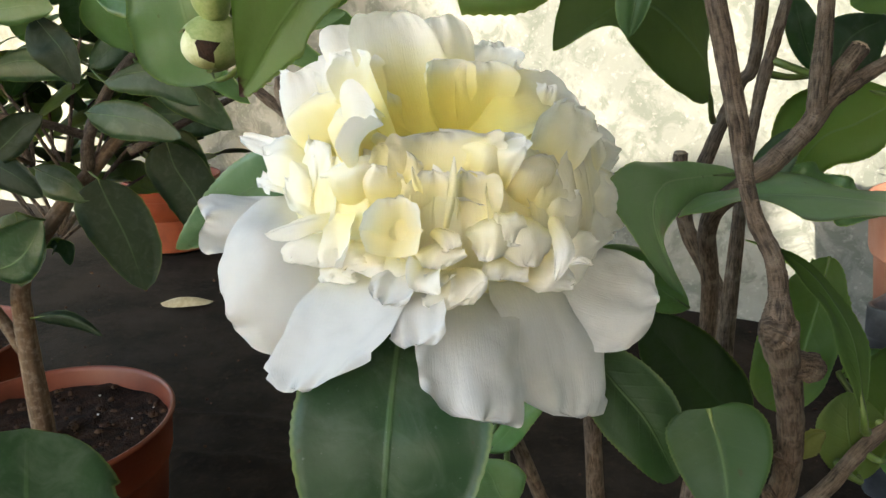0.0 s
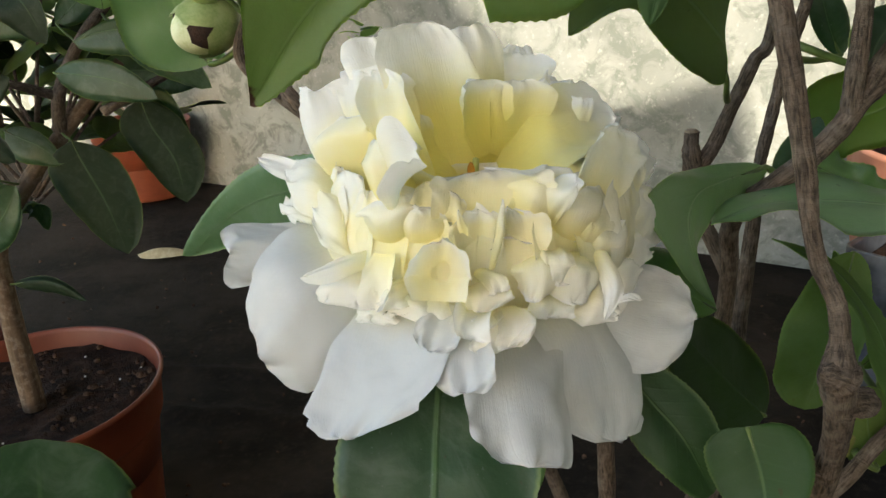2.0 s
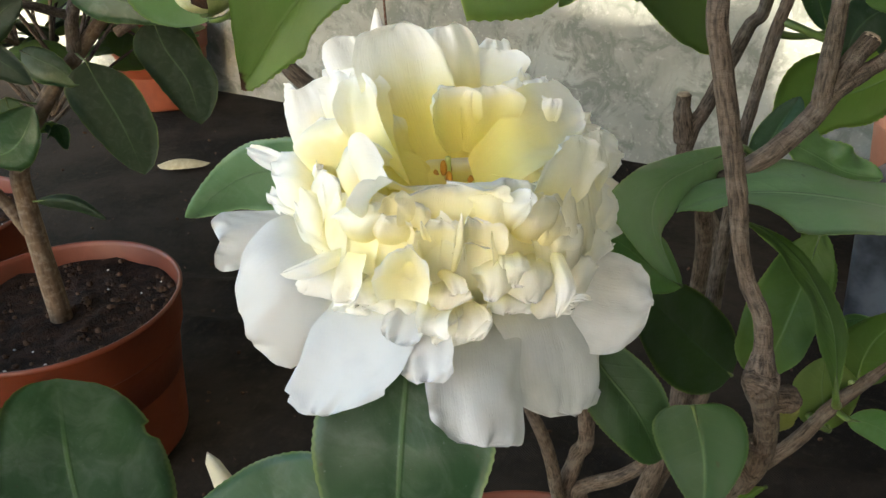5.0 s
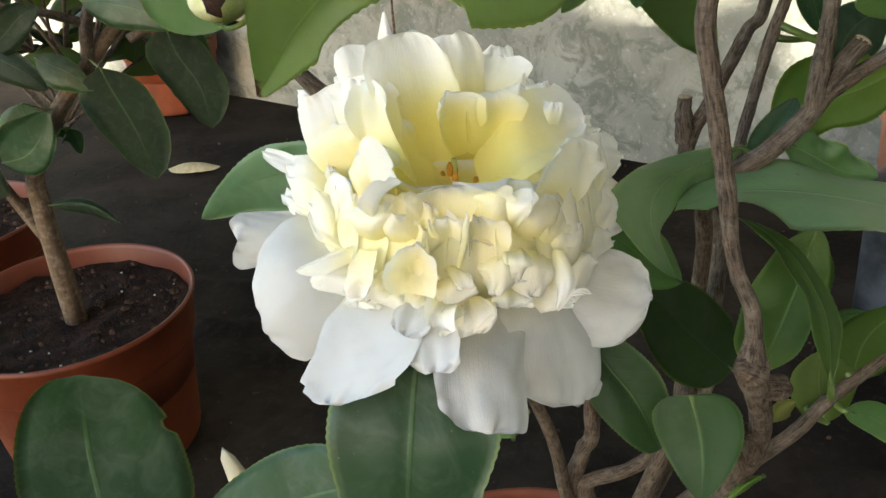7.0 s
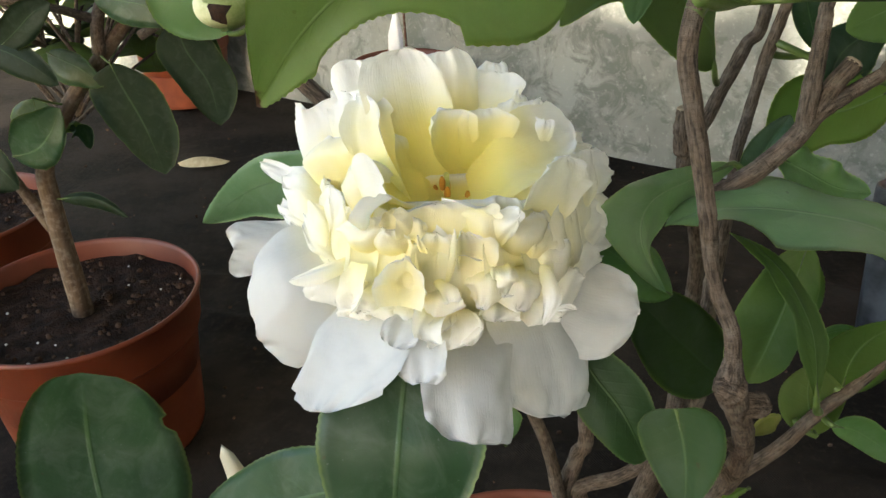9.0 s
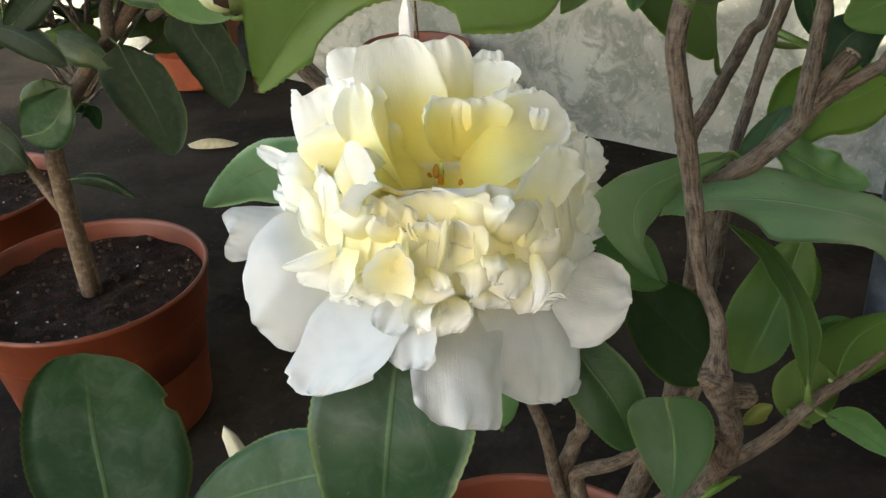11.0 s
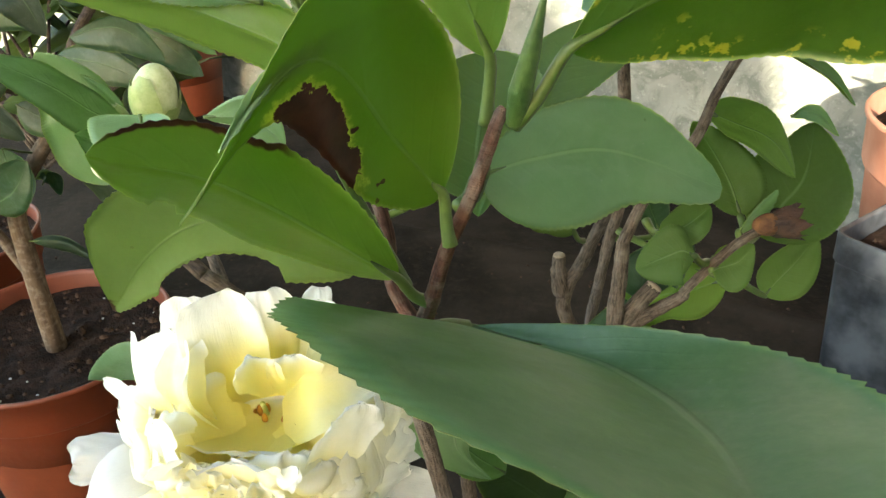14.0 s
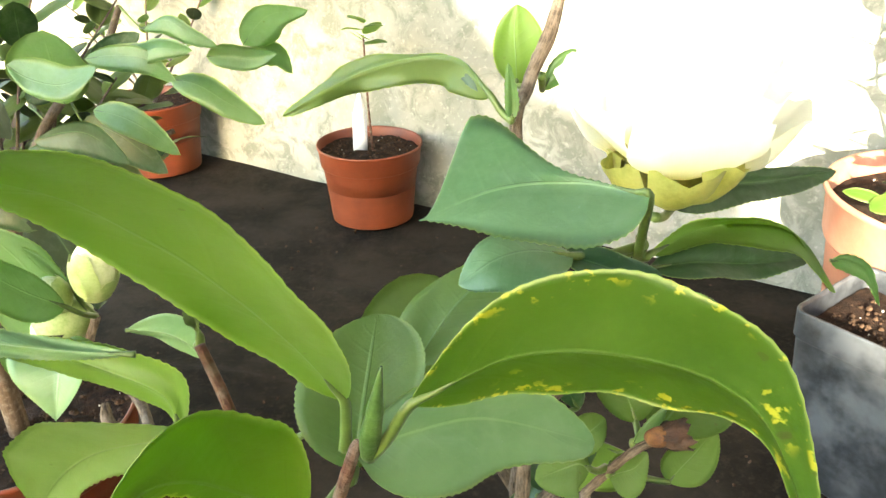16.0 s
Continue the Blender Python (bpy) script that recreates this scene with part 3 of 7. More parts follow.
def shaped_petal(parent, mids, a, b, sa=0.6, sb=0.6, peak=0.62, wide=0.45, end=2.6, cup=0.0, lip=0.0, ruffle=0.0008, wave=0.03, notch=0.015, crinkle=0.0006, fold=0.0005, mat=None, rows=20, cols=10):
    """One petal round the midrib mids, whose edges pass a and b at sa and sb of its length. wide: width of its foot, end: how
    blunt it is, cup bends the sides towards the viewer's side, lip rolls the rim back, wave and notch
    make the outline uneven, fold pleats it lengthwise."""
    SEED[0] += 1
    rnd = random.Random(SEED[0] * 11)
    m = [local(parent, p) for p in mids]

    def width(s):
        if s < peak:
            return wide + (1 - wide) * math.sin(s / peak * math.pi / 2)
        return max(1 - ((s - peak) / (1 - peak)) ** end, 0.0) ** (1 / end)

    va, vb = (local(parent, a) - spline(m, sa)) / width(sa), (local(parent, b) - spline(m, sb)) / width(sb)
    n0 = (va - vb).cross(m[-1] - m[0]).normalized()
    if n0.dot(Vector((0, -0.9, 0.45))) < 0:
        n0 = -n0
    ph = [rnd.uniform(0, 6.28) for _ in range(6)]
    bm = bmesh.new()
    uvl = bm.loops.layers.uv.new("leaf")
    grid = []
    for i in range(rows + 1):
        s = 1 - (1 - i / rows) ** 1.5
        line = []
        w = width(s)
        tip = min(max((s - 0.72) / 0.28, 0.0), 1.0) ** 2
        for j in range(-cols, cols + 1):
            v = j / cols
            av = abs(v)
            q = v * (1.1 if s < 0.8 else 1.1 * w + 0.4) + s * 1.3
            sn = s * (1 - notch * tip * (1 + math.sin(ph[0] + v * w * 5) + 0.6 * math.sin(ph[1] + v * w * 13)))
            c = spline(m, sn)
            d = (spline(m, min(sn + 0.03, 1)) - spline(m, max(sn - 0.03, 0))).normalized()
            n = (n0 - d * n0.dot(d)).normalized()
            rim = max(av ** 3 * min(s * 2.2, 1.0), tip)
            out = av * w * (1 + wave * av * (math.sin(ph[2] + q * 5) + 0.5 * math.sin(ph[3] + q * 12)))
            lift = cup * v * v * w * min(s * 2, 1.0) - lip * rim + ruffle * rim * (math.sin(ph[4] + q * 6) + 0.5 * math.sin(ph[5] + q * 14))
            lift += fold * min(s * 1.6, 1.0) * w * (math.sin(ph[1] + v * 3.6 + s * 1.5) + 0.6 * math.sin(ph[3] + v * 7.5 - s * 2.0) * s)
            p = c + (va - vb) * (0.5 * (-1 if v > 0 else 1) * out) + (va + vb) * (0.5 * out * av) + n * lift
            x = p * 120 + Vector((SEED[0] * 3.7, 0, 0))
            p += n * (crinkle * (0.3 + 0.7 * s) * (noise.noise(x) + 0.4 * noise.noise(x * 2.6)))
            line.append((bm.verts.new(p), (s, v)))
        grid.append(line)
    for r0, r1 in zip(grid, grid[1:]):
        for j in range(2 * cols):
            q = (r0[j], r0[j + 1], r1[j + 1], r1[j])
            f = bm.faces.new([x[0] for x in q])
            for lp, x in zip(f.loops, q):
                lp[uvl].uv = x[1]
    return part("petal", bm, mat or PETAL, parent)


# ---- ground, wall and added light blockers ----
def ground():
    bm = bmesh.new()
    xs = [-3.0 + 0.15 * i for i in range(12)] + [-1.2 + 0.0125 * i for i in range(193)] + [1.35 + 0.15 * i for i in range(12)]
    ys = [-4.1 + 0.15 * i for i in range(29)] + [0.25 + 0.0125 * i for i in range(181)] + [2.65 + 0.15 * i for i in range(10)]
    creases = (((-0.75, 0.62), (0.1, 0.42), 0.006), ((-0.9, 1.25), (0.2, 1.02), 0.005), ((-0.2, 0.8), (0.9, 0.55), 0.007), ((0.1, 1.3), (0.9, 1.0), 0.005), ((-0.55, 1.05), (-0.1, 0.98), 0.005), ((-0.3, 1.5), (0.35, 1.28), 0.005), ((-0.05, 1.62), (0.4, 1.52), 0.004))
    rows = []
    for y in ys:
        line = []
        for x in xs:
            z = 0.006 * noise.noise(Vector((x * 2.2, y * 2.2, 0))) + 0.003 * noise.noise(Vector((x * 7, y * 7, 3)))
            for (ax, ay), (bx, by), h in creases:
                dx, dy = bx - ax, by - ay
                t = ((x - ax) * dx + (y - ay) * dy) / (dx * dx + dy * dy)
                if 0 < t < 1:
                    d = ((x - ax) * dy - (y - ay) * dx) / math.hypot(dx, dy) + 0.03 * noise.noise(Vector((t * 4, h * 900, 0)))
                    z += 1.8 * h * math.exp(-(d / 0.016) ** 2) * min(1, 6 * t, 6 * (1 - t))
            line.append(bm.verts.new((x, y, z - 0.009)))
        rows.append(line)
    for a, b in zip(rows, rows[1:]):
        for i in range(len(xs) - 1):
            bm.faces.new((a[i], a[i + 1], b[i + 1], b[i]))
    ob = mesh_ob("ground", bm, GROUND)
    tagged(ob, "dusty black woven ground cover with wrinkles and soil crumbs", "ground", kind="structure")
    return ob


def slab(name, corners, thick, mat, label, category):
    """An upright or level sheet with thickness, from four corners."""
    bm = bmesh.new()
    c = [Vector(p) for p in corners]
    n = (c[1] - c[0]).cross(c[3] - c[0]).normalized() * thick
    v = [bm.verts.new(p) for p in c] + [bm.verts.new(p + n) for p in c]
    for q in ((3, 2, 1, 0), (4, 5, 6, 7), (0, 1, 5, 4), (1, 2, 6, 5), (2, 3, 7, 6), (3, 0, 4, 7)):
        bm.faces.new([v[i] for i in q])
    ob = mesh_ob(name, bm, mat)
    for poly in ob.data.polygons:
        poly.use_smooth = False
    return tagged(ob, label, category, kind="structure")


ground()
WALL_A, WALL_B = Vector((-2.6, 3.383, -0.03)), Vector((2.6, 0.409, -0.03))
up = Vector((0, 0, 1.3))
slab("wall_north", (WALL_A, WALL_A + up, WALL_B + up, WALL_B), 0.12, WALL, "low whitewashed wall, mottled grey with weathering", "wall")

# unseen end wall, added to keep low sun off the plants; END shapes the sun patches
bm = bmesh.new()
END = ((-2.55, -0.03), (-2.55, 3.495), (-1.213, 2.489), (-0.96, 2.20), (-0.76, 2.12), (-0.55, 2.18), (-0.45, 1.80), (0.05, 1.50), (0.1, 2.95), (2.0, 2.95), (2.0, -0.03))
front = [bm.verts.new((x, -4.0, z)) for x, z in END]
back = [bm.verts.new((x, -4.1, z)) for x, z in END]
bm.faces.new(front), bm.faces.new(back[::-1])
for i in range(len(END)):
    j = (i + 1) % len(END)
    bm.faces.new((front[i], back[i], back[j], front[j]))
tagged(mesh_ob("wall_south", bm, WALL), "unseen whitewashed end wall added to shape the sun, uneven sloping top", "wall", kind="structure")

# unseen wall, added to block skylight from the right
slab("wall_east", ((0.95, -4.0, -0.03), (0.95, 0.6, -0.03), (0.95, 0.6, 4.5), (0.95, -4.0, 4.5)), -0.1, WALL, "unseen weathered side wall added to block skylight", "wall")
# unseen slab, added to darken the ground and pots at the back
slab("ceiling", ((-3.2, 0.55, 1.9), (3.2, 0.55, 1.9), (3.2, 3.6, 1.9), (-3.2, 3.6, 1.9)), 0.05, WALL, "unseen flat cover added to shade the row of pots", "ceiling")
# unseen slab, added so that skylight comes mainly from the left
slab("roof", ((-1.4, -3.9, 3.0), (3.2, -3.9, 3.0), (3.2, 0.5, 3.0), (-1.4, 0.5, 3.0)), 0.05, WALL, "unseen plain roof added to block overhead skylight", "roof")


def crumbs():
    """Soil crumbs and bits of debris on the ground cover."""
    rnd = random.Random(5)
    bm = bmesh.new()
    for _ in range(420):
        x, y = rnd.uniform(-1.0, 1.0), rnd.uniform(0.45, 2.0)
        if y > 1.9 - 0.538 * x:
            continue
        r = rnd.uniform(0.0012, 0.0042) * (1.6 if rnd.random() < 0.06 else 1)
        m = pose(x, y, r * 0.3 - 0.004, rnd.uniform(0, 360), rnd.uniform(0, 360), 0) @ Matrix.Diagonal((1, rnd.uniform(0.5, 1), rnd.uniform(0.4, 0.8), 1))
        bmesh.ops.create_icosphere(bm, subdivisions=1, radius=r, matrix=m)
    ob = mesh_ob("soil_crumbs", bm, CRUMB)
    tagged(ob, "brown soil crumbs scattered on the ground cover", "soil", kind="stuff")


# ---- pots ----
POT_PROFILE = ((0.0, 0.004), (0.100, 0.0), (0.112, 0.004), (0.113, 0.010), (0.126, 0.150), (0.1275, 0.156), (0.133, 0.158), (0.1345, 0.162),
               (0.139, 0.206), (0.1425, 0.2085), (0.143, 0.212), (0.1415, 0.2150), (0.139, 0.2142), (0.1375, 0.209), (0.130, 0.165), (0.122, 0.10), (0.06, 0.095))


def soil_part(parent, radius, z, seed, square=0.0):
    """Uneven soil that fills a pot, with crumbs and white perlite on it."""
    rnd = random.Random(seed)
    bm = bmesh.new()
    rings, sides = 14, 48
    c = bm.verts.new((0, 0, z))
    last = None
    for i in range(1, rings + 1):
        ring = []
        for j in range(sides):
            th = 2 * math.pi * j / sides
            r = radius * i / rings
            if square:
                r *= min(1 / max(abs(math.cos(th)), abs(math.sin(th))), 1.36)
            x, y = r * math.cos(th), r * math.sin(th)
            h = 0.006 * noise.noise(Vector((x * 30, y * 30, seed))) + 0.004 * noise.noise(Vector((x * 90, y * 90, seed)))
            ring.append(bm.verts.new((x, y, z + h)))
        for j in range(sides):
            if last is None:
                bm.faces.new((c, ring[j], ring[(j + 1) % sides]))
            else:
                bm.faces.new((last[j], ring[j], ring[(j + 1) % sides], last[(j + 1) % sides]))
        last = ring
    ob = part("soil", bm, SOIL, parent, "dark moist potting soil")
    for kind, mat, count, lo, hi in (("crumb", CRUMB, 150, 0.0018, 0.0055), ("perlite", PERLITE, 14, 0.001, 0.0024)):
        bm = bmesh.new()
        for _ in range(count):
            th, r = rnd.uniform(0, 6.283), radius * math.sqrt(rnd.random()) * 0.97
            x, y, s = r * math.cos(th), r * math.sin(th), rnd.uniform(lo, hi)
            h = 0.006 * noise.noise(Vector((x * 30, y * 30, seed))) + 0.004 * noise.noise(Vector((x * 90, y * 90, seed)))
            bmesh.ops.create_icosphere(bm, subdivisions=1, radius=s, matrix=pose(x, y, z + h + s * 0.2, rnd.uniform(0, 360), rnd.uniform(0, 360), 0) @ Matrix.Diagonal((1, rnd.uniform(0.6, 1), rnd.uniform(0.5, 0.9), 1)))
        tagged(part(kind, bm, mat, ob), kind="stuff")
    return ob


def pot_part(parent, mat=None, scale=1.0, seed=1, soil=True):
    bm = bmesh.new()
    lathe(bm, [(r * scale, z * scale) for r, z in POT_PROFILE])
    ob = part("pot", bm, mat or TERRACOTTA, parent)
    if soil:
        soil_part(parent, 0.1335 * scale, 0.190 * scale, seed)
    return ob


# ---- the camellia with the open flower ----
camellia = thing("potted_camellia", (0.045, 0.30, 0.0), "potted camellia with a cream-yellow double flower and glossy green leaves", "potted plant")
pot_part(camellia, seed=11)
branch(camellia, ((0.045, 0.30, 0.16), (0.055, 0.285, 0.26), (0.071, 0.265, 0.345)), (0.011, 0.009, 0.0085), name="trunk", sides=14, rough=0.35)
# leaves low on the shrub, round the flower
leaf(camellia, ((-0.1354, 0.1900, 0.4269), (-0.1406, 0.2050, 0.4600), (-0.1462, 0.2180, 0.4797), (-0.1452, 0.2260, 0.5081)), (-0.1115, 0.2220, 0.4625), (-0.1695, 0.2080, 0.4845), sharp=0.38, bite=(0.72, 0.8, 0.1), sa=0.6, sb=0.6)
leaf(camellia, ((-0.0258, 0.1750, 0.5020), (-0.0506, 0.1830, 0.4876), (-0.0769, 0.1920, 0.4694), (-0.1061, 0.2000, 0.4492)), (-0.0694, 0.2000, 0.4904), (-0.0685, 0.1780, 0.4593))
leaf(camellia, ((-0.0265, 0.1950, 0.6032), (-0.0446, 0.2050, 0.5971), (-0.0640, 0.2180, 0.5881), (-0.0887, 0.2330, 0.5686)), (-0.0579, 0.2120, 0.6016), (-0.0681, 0.2280, 0.5706), top=MID_TOP, sa=0.55, sb=0.55, stalk=(-0.0034, 0.2050, 0.5883))
leaf(camellia, ((0.0561, 0.1450, 0.6579), (0.0830, 0.1280, 0.6616), (0.0918, 0.1000, 0.6718), (0.0864, 0.0620, 0.6910)), (0.0300, 0.1010, 0.6930), (0.1153, 0.0990, 0.6793), top=PALE_TOP, under=SHADED_UNDER, stalk=(0.0450, 0.1360, 0.6600), rows=60, cols=8, teeth=0.0008, peaka=0.42, peakb=0.5, sharpa=0.95, sharpb=0.6, square=0, sa=0.3, sb=0.62)
leaf(camellia, ((0.0648, 0.2500, 0.6571), (0.0619, 0.2490, 0.6472), (0.0603, 0.2480, 0.6388), (0.0589, 0.2480, 0.6307)), (0.0545, 0.2480, 0.6423), (0.0655, 0.2480, 0.6420), top=YOUNG_TOP, under=YOUNG_UNDER, sa=0.55, sb=0.55)
leaf(camellia, ((0.1254, 0.2000, 0.4983), (0.1211, 0.2000, 0.5086), (0.1183, 0.2000, 0.5185), (0.1173, 0.2000, 0.5292)), (0.1092, 0.2000, 0.5150), (0.1323, 0.2000, 0.5147), stalk=(0.1162, 0.1980, 0.5069))
leaf(camellia, ((0.1299, 0.2000, 0.5172), (0.1306, 0.2000, 0.5302), (0.1348, 0.2000, 0.5392), (0.1444, 0.2000, 0.5467)), (0.1468, 0.2000, 0.5241), (0.1209, 0.2000, 0.5372), top=OLIVE_TOP, under=OLIVE_TOP, stalk=(0.1294, 0.1986, 0.5178))
leaf(camellia, ((0.1239, 0.1900, 0.5120), (0.1329, 0.1900, 0.5087), (0.1418, 0.1900, 0.5024), (0.1523, 0.1880, 0.4940)), (0.1356, 0.1900, 0.5012), (0.1361, 0.1900, 0.5143), top=YOUNG_TOP, under=YOUNG_UNDER, stalk=(0.1226, 0.1979, 0.5128))
leaf(camellia, ((0.0880, 0.1700, 0.5267), (0.0899, 0.1700, 0.5299), (0.0922, 0.1700, 0.5327), (0.0958, 0.1700, 0.5342)), (0.0947, 0.1700, 0.5277), (0.0899, 0.1700, 0.5343), top=YELLOWED, under=YELLOWED, rows=18)
leaf(camellia, ((0.0888, 0.1650, 0.5100), (0.0844, 0.1630, 0.5104), (0.0803, 0.1610, 0.5089), (0.0765, 0.1600, 0.5050)), (0.0836, 0.1620, 0.5086), (0.0814, 0.1630, 0.5100), top=YOUNG_TOP, under=YOUNG_UNDER, rows=18)
leaf(camellia, ((0.1202, 0.2100, 0.5294), (0.1258, 0.2100, 0.5340), (0.1321, 0.2100, 0.5355), (0.1400, 0.2100, 0.5338)), (0.1303, 0.2100, 0.5307), (0.1282, 0.2100, 0.5377), top=YOUNG_TOP, under=YOUNG_UNDER, stalk=(0.1294, 0.1986, 0.5178))
leaf(camellia, ((0.1446, 0.2400, 0.6106), (0.1343, 0.2450, 0.6026), (0.1247, 0.2500, 0.5962), (0.1154, 0.2550, 0.5768)), (0.1354, 0.2450, 0.5896), (0.1133, 0.2500, 0.6107), top=LEAF_TOP, under=YOUNG_UNDER, sb=0.55, stalk=(0.1075, 0.2550, 0.6225))
leaf(camellia, ((0.1091, 0.2150, 0.6189), (0.1100, 0.2150, 0.6278), (0.1166, 0.2180, 0.6325), (0.1256, 0.2200, 0.6353)), (0.1044, 0.2150, 0.6335), (0.1262, 0.2200, 0.6234), top=LEAF_TOP, under=LEAF_TOP, stalk=(0.1065, 0.2135, 0.6181))
leaf(camellia, ((0.1264, 0.2600, 0.6170), (0.1217, 0.2600, 0.6266), (0.1187, 0.2600, 0.6340), (0.1155, 0.2600, 0.6430)), (0.1274, 0.2600, 0.6301), (0.1137, 0.2600, 0.6314), stalk=(0.1068, 0.2560, 0.6180))
leaf(camellia, ((0.0685, 0.2000, 0.5572), (0.0600, 0.2000, 0.5636), (0.0520, 0.2020, 0.5700), (0.0440, 0.2060, 0.5742)), (0.0625, 0.2100, 0.5688), (0.0503, 0.1950, 0.5642), top=YOUNG_TOP, under=YOUNG_UNDER)
leaf(camellia, ((0.0978, 0.2800, 0.6064), (0.0913, 0.2760, 0.6229), (0.0661, 0.2700, 0.6416), (0.0373, 0.2650, 0.6266)), (0.0654, 0.2680, 0.6265), (0.0747, 0.2750, 0.6661), top=LEAF_TOP, under=LEAF_UNDER, stalk=(0.1030, 0.2900, 0.5977), sa=0.55)
leaf(camellia, ((0.0947, 0.2300, 0.5803), (0.1005, 0.2320, 0.5884), (0.1057, 0.2350, 0.5960), (0.1117, 0.2400, 0.6019)), (0.1097, 0.2320, 0.5932), (0.0961, 0.2320, 0.5931), stalk=(0.0982, 0.2287, 0.5783))
leaf(camellia, ((0.1097, 0.2400, 0.5874), (0.1197, 0.2380, 0.5828), (0.1309, 0.2360, 0.5771), (0.1417, 0.2340, 0.5754)), (0.1235, 0.2320, 0.5732), (0.1276, 0.2400, 0.5856), top=YOUNG_TOP, under=YOUNG_UNDER, wave=0.003, sa=0.6, sb=0.6, stalk=(0.1002, 0.2457, 0.5752))
leaf(camellia, ((0.0120, 0.2400, 0.4862), (0.0168, 0.2350, 0.4939), (0.0233, 0.2300, 0.5056), (0.0331, 0.2250, 0.5178)), (0.0251, 0.2280, 0.5001), (0.0198, 0.2350, 0.5040), top=YOUNG_TOP, under=YOUNG_UNDER, stalk=(0.0186, 0.2544, 0.4942))
leaf(camellia, ((0.0186, 0.2200, 0.4765), (0.0149, 0.2220, 0.4820), (0.0131, 0.2240, 0.4863), (0.0093, 0.2260, 0.4918)), (0.0245, 0.2220, 0.4885), (0.0061, 0.2220, 0.4822), top=YOUNG_TOP, under=YOUNG_UNDER, stalk=(0.0208, 0.2562, 0.4875))
leaf(camellia, ((-0.0090, 0.1680, 0.5800), (-0.0110, 0.1500, 0.5730), (-0.0126, 0.1385, 0.5630), (-0.0140, 0.1300, 0.5480), (-0.0175, 0.1220, 0.5100)), (-0.0330, 0.1325, 0.5550), (0.0075, 0.1325, 0.5550), sa=0.66, sb=0.66, peak=0.6, growa=0.5, growb=0.5, sharp=0.8, rows=60, cols=7)
leaf(camellia, ((0.0312, 0.1960, 0.6573), (0.0099, 0.1940, 0.6604), (-0.0167, 0.1940, 0.6572), (-0.0371, 0.2000, 0.6426), (-0.0557, 0.2062, 0.6193)), (0.0142, 0.1930, 0.6385), (-0.0446, 0.1905, 0.6613), top=PALE_TOP, under=PALE_UNDER, stalk=(0.0446, 0.2000, 0.6627), square=0.1, teeth=0.0004, peaka=0.22, growa=0.35, sharpa=0.75, peakb=0.80, growb=2.4, sharpb=1.2, bite=(0.30, 0.74, 0.44), sa=0.2, sb=0.78, rows=70, cols=8)
leaf(camellia, ((0.0916, 0.2280, 0.5898), (0.0700, 0.2040, 0.5945), (0.0553, 0.1870, 0.5957), (0.0529, 0.1820, 0.5858), (0.0634, 0.1900, 0.5646)), (0.0421, 0.1770, 0.6029), (0.0648, 0.1960, 0.5877), top=PALE_TOP, under=GREY_TOP, sa=0.5, sb=0.42, square=0.05, peaka=0.52, growa=0.35, sharpa=0.62, peakb=0.42, growb=0.6, sharpb=0.8, wave=0.001, rows=64, cols=9, bow=-0.001, stalk=(0.1007, 0.2261, 0.5860))
leaf(camellia, ((0.1254, 0.1700, 0.5806), (0.1167, 0.1800, 0.5899), (0.0956, 0.1880, 0.5929), (0.0754, 0.1920, 0.5915), (0.0607, 0.1910, 0.5865)), (0.1015, 0.2050, 0.5931), (0.0903, 0.1670, 0.5925), top=PALE_TOP, sa=0.5, sb=0.46, square=0.1, peaka=0.5, peakb=0.42, sharpa=0.5, sharpb=1.5, nick=(0.56, 0.82, 0.3), rows=64, wave=0.002, cols=9, stalk=(0.1400, 0.1760, 0.5552))
leaf(camellia, ((0.1061, 0.1720, 0.5364), (0.1037, 0.1750, 0.5504), (0.1019, 0.1810, 0.5599), (0.0973, 0.1910, 0.5689), (0.0917, 0.2000, 0.5735), (0.0868, 0.2100, 0.5740)), (0.0980, 0.1760, 0.5586), (0.1089, 0.1790, 0.5558), top=OLIVE_TOP, under=OLIVE_TOP, sa=0.34, sb=0.32, peak=0.36, growa=1.1, growb=1.1, sharp=0.75, rows=50, cols=6, stalk=(0.1099, 0.1760, 0.5303))
leaf(camellia, ((0.1011, 0.2260, 0.5015), (0.0888, 0.2260, 0.5131), (0.0746, 0.2220, 0.5294), (0.0582, 0.2140, 0.5489)), (0.0709, 0.2160, 0.5112), (0.0938, 0.2330, 0.5275), top=DEEP_TOP, under=DEEP_TOP, sa=0.5, sb=0.4, peak=0.42, growa=0.45, growb=0.45, cols=6)
leaf(camellia, ((0.1143, 0.2140, 0.5670), (0.1090, 0.2070, 0.5535), (0.1022, 0.2000, 0.5378), (0.0972, 0.1970, 0.5241)), (0.0897, 0.2040, 0.5410), (0.1119, 0.1980, 0.5429), top=OLIVE_TOP, under=OLIVE_TOP, sa=0.58, sb=0.62, peak=0.58, growa=0.6, growb=0.6, sharp=0.42, cols=7, wave=0.002, teeth=0.00015)
leaf(camellia, ((0.1138, 0.2200, 0.5221), (0.1215, 0.2210, 0.5357), (0.1218, 0.2220, 0.5507), (0.1141, 0.2240, 0.5633)), (0.1129, 0.2210, 0.5474), (0.1262, 0.2200, 0.5473), top=OLIVE_TOP, under=OLIVE_TOP, sa=0.55, sb=0.55, bow=-0.002)
leaf(camellia, ((0.0335, 0.1740, 0.5585), (0.0400, 0.1660, 0.5516), (0.0470, 0.1600, 0.5441), (0.0536, 0.1555, 0.5312)), (0.0370, 0.1580, 0.5410), (0.0507, 0.1660, 0.5532), top=FRESH_TOP, sa=0.5, sb=0.45, square=0.1, peak=0.5, sharp=0.6, cols=7)
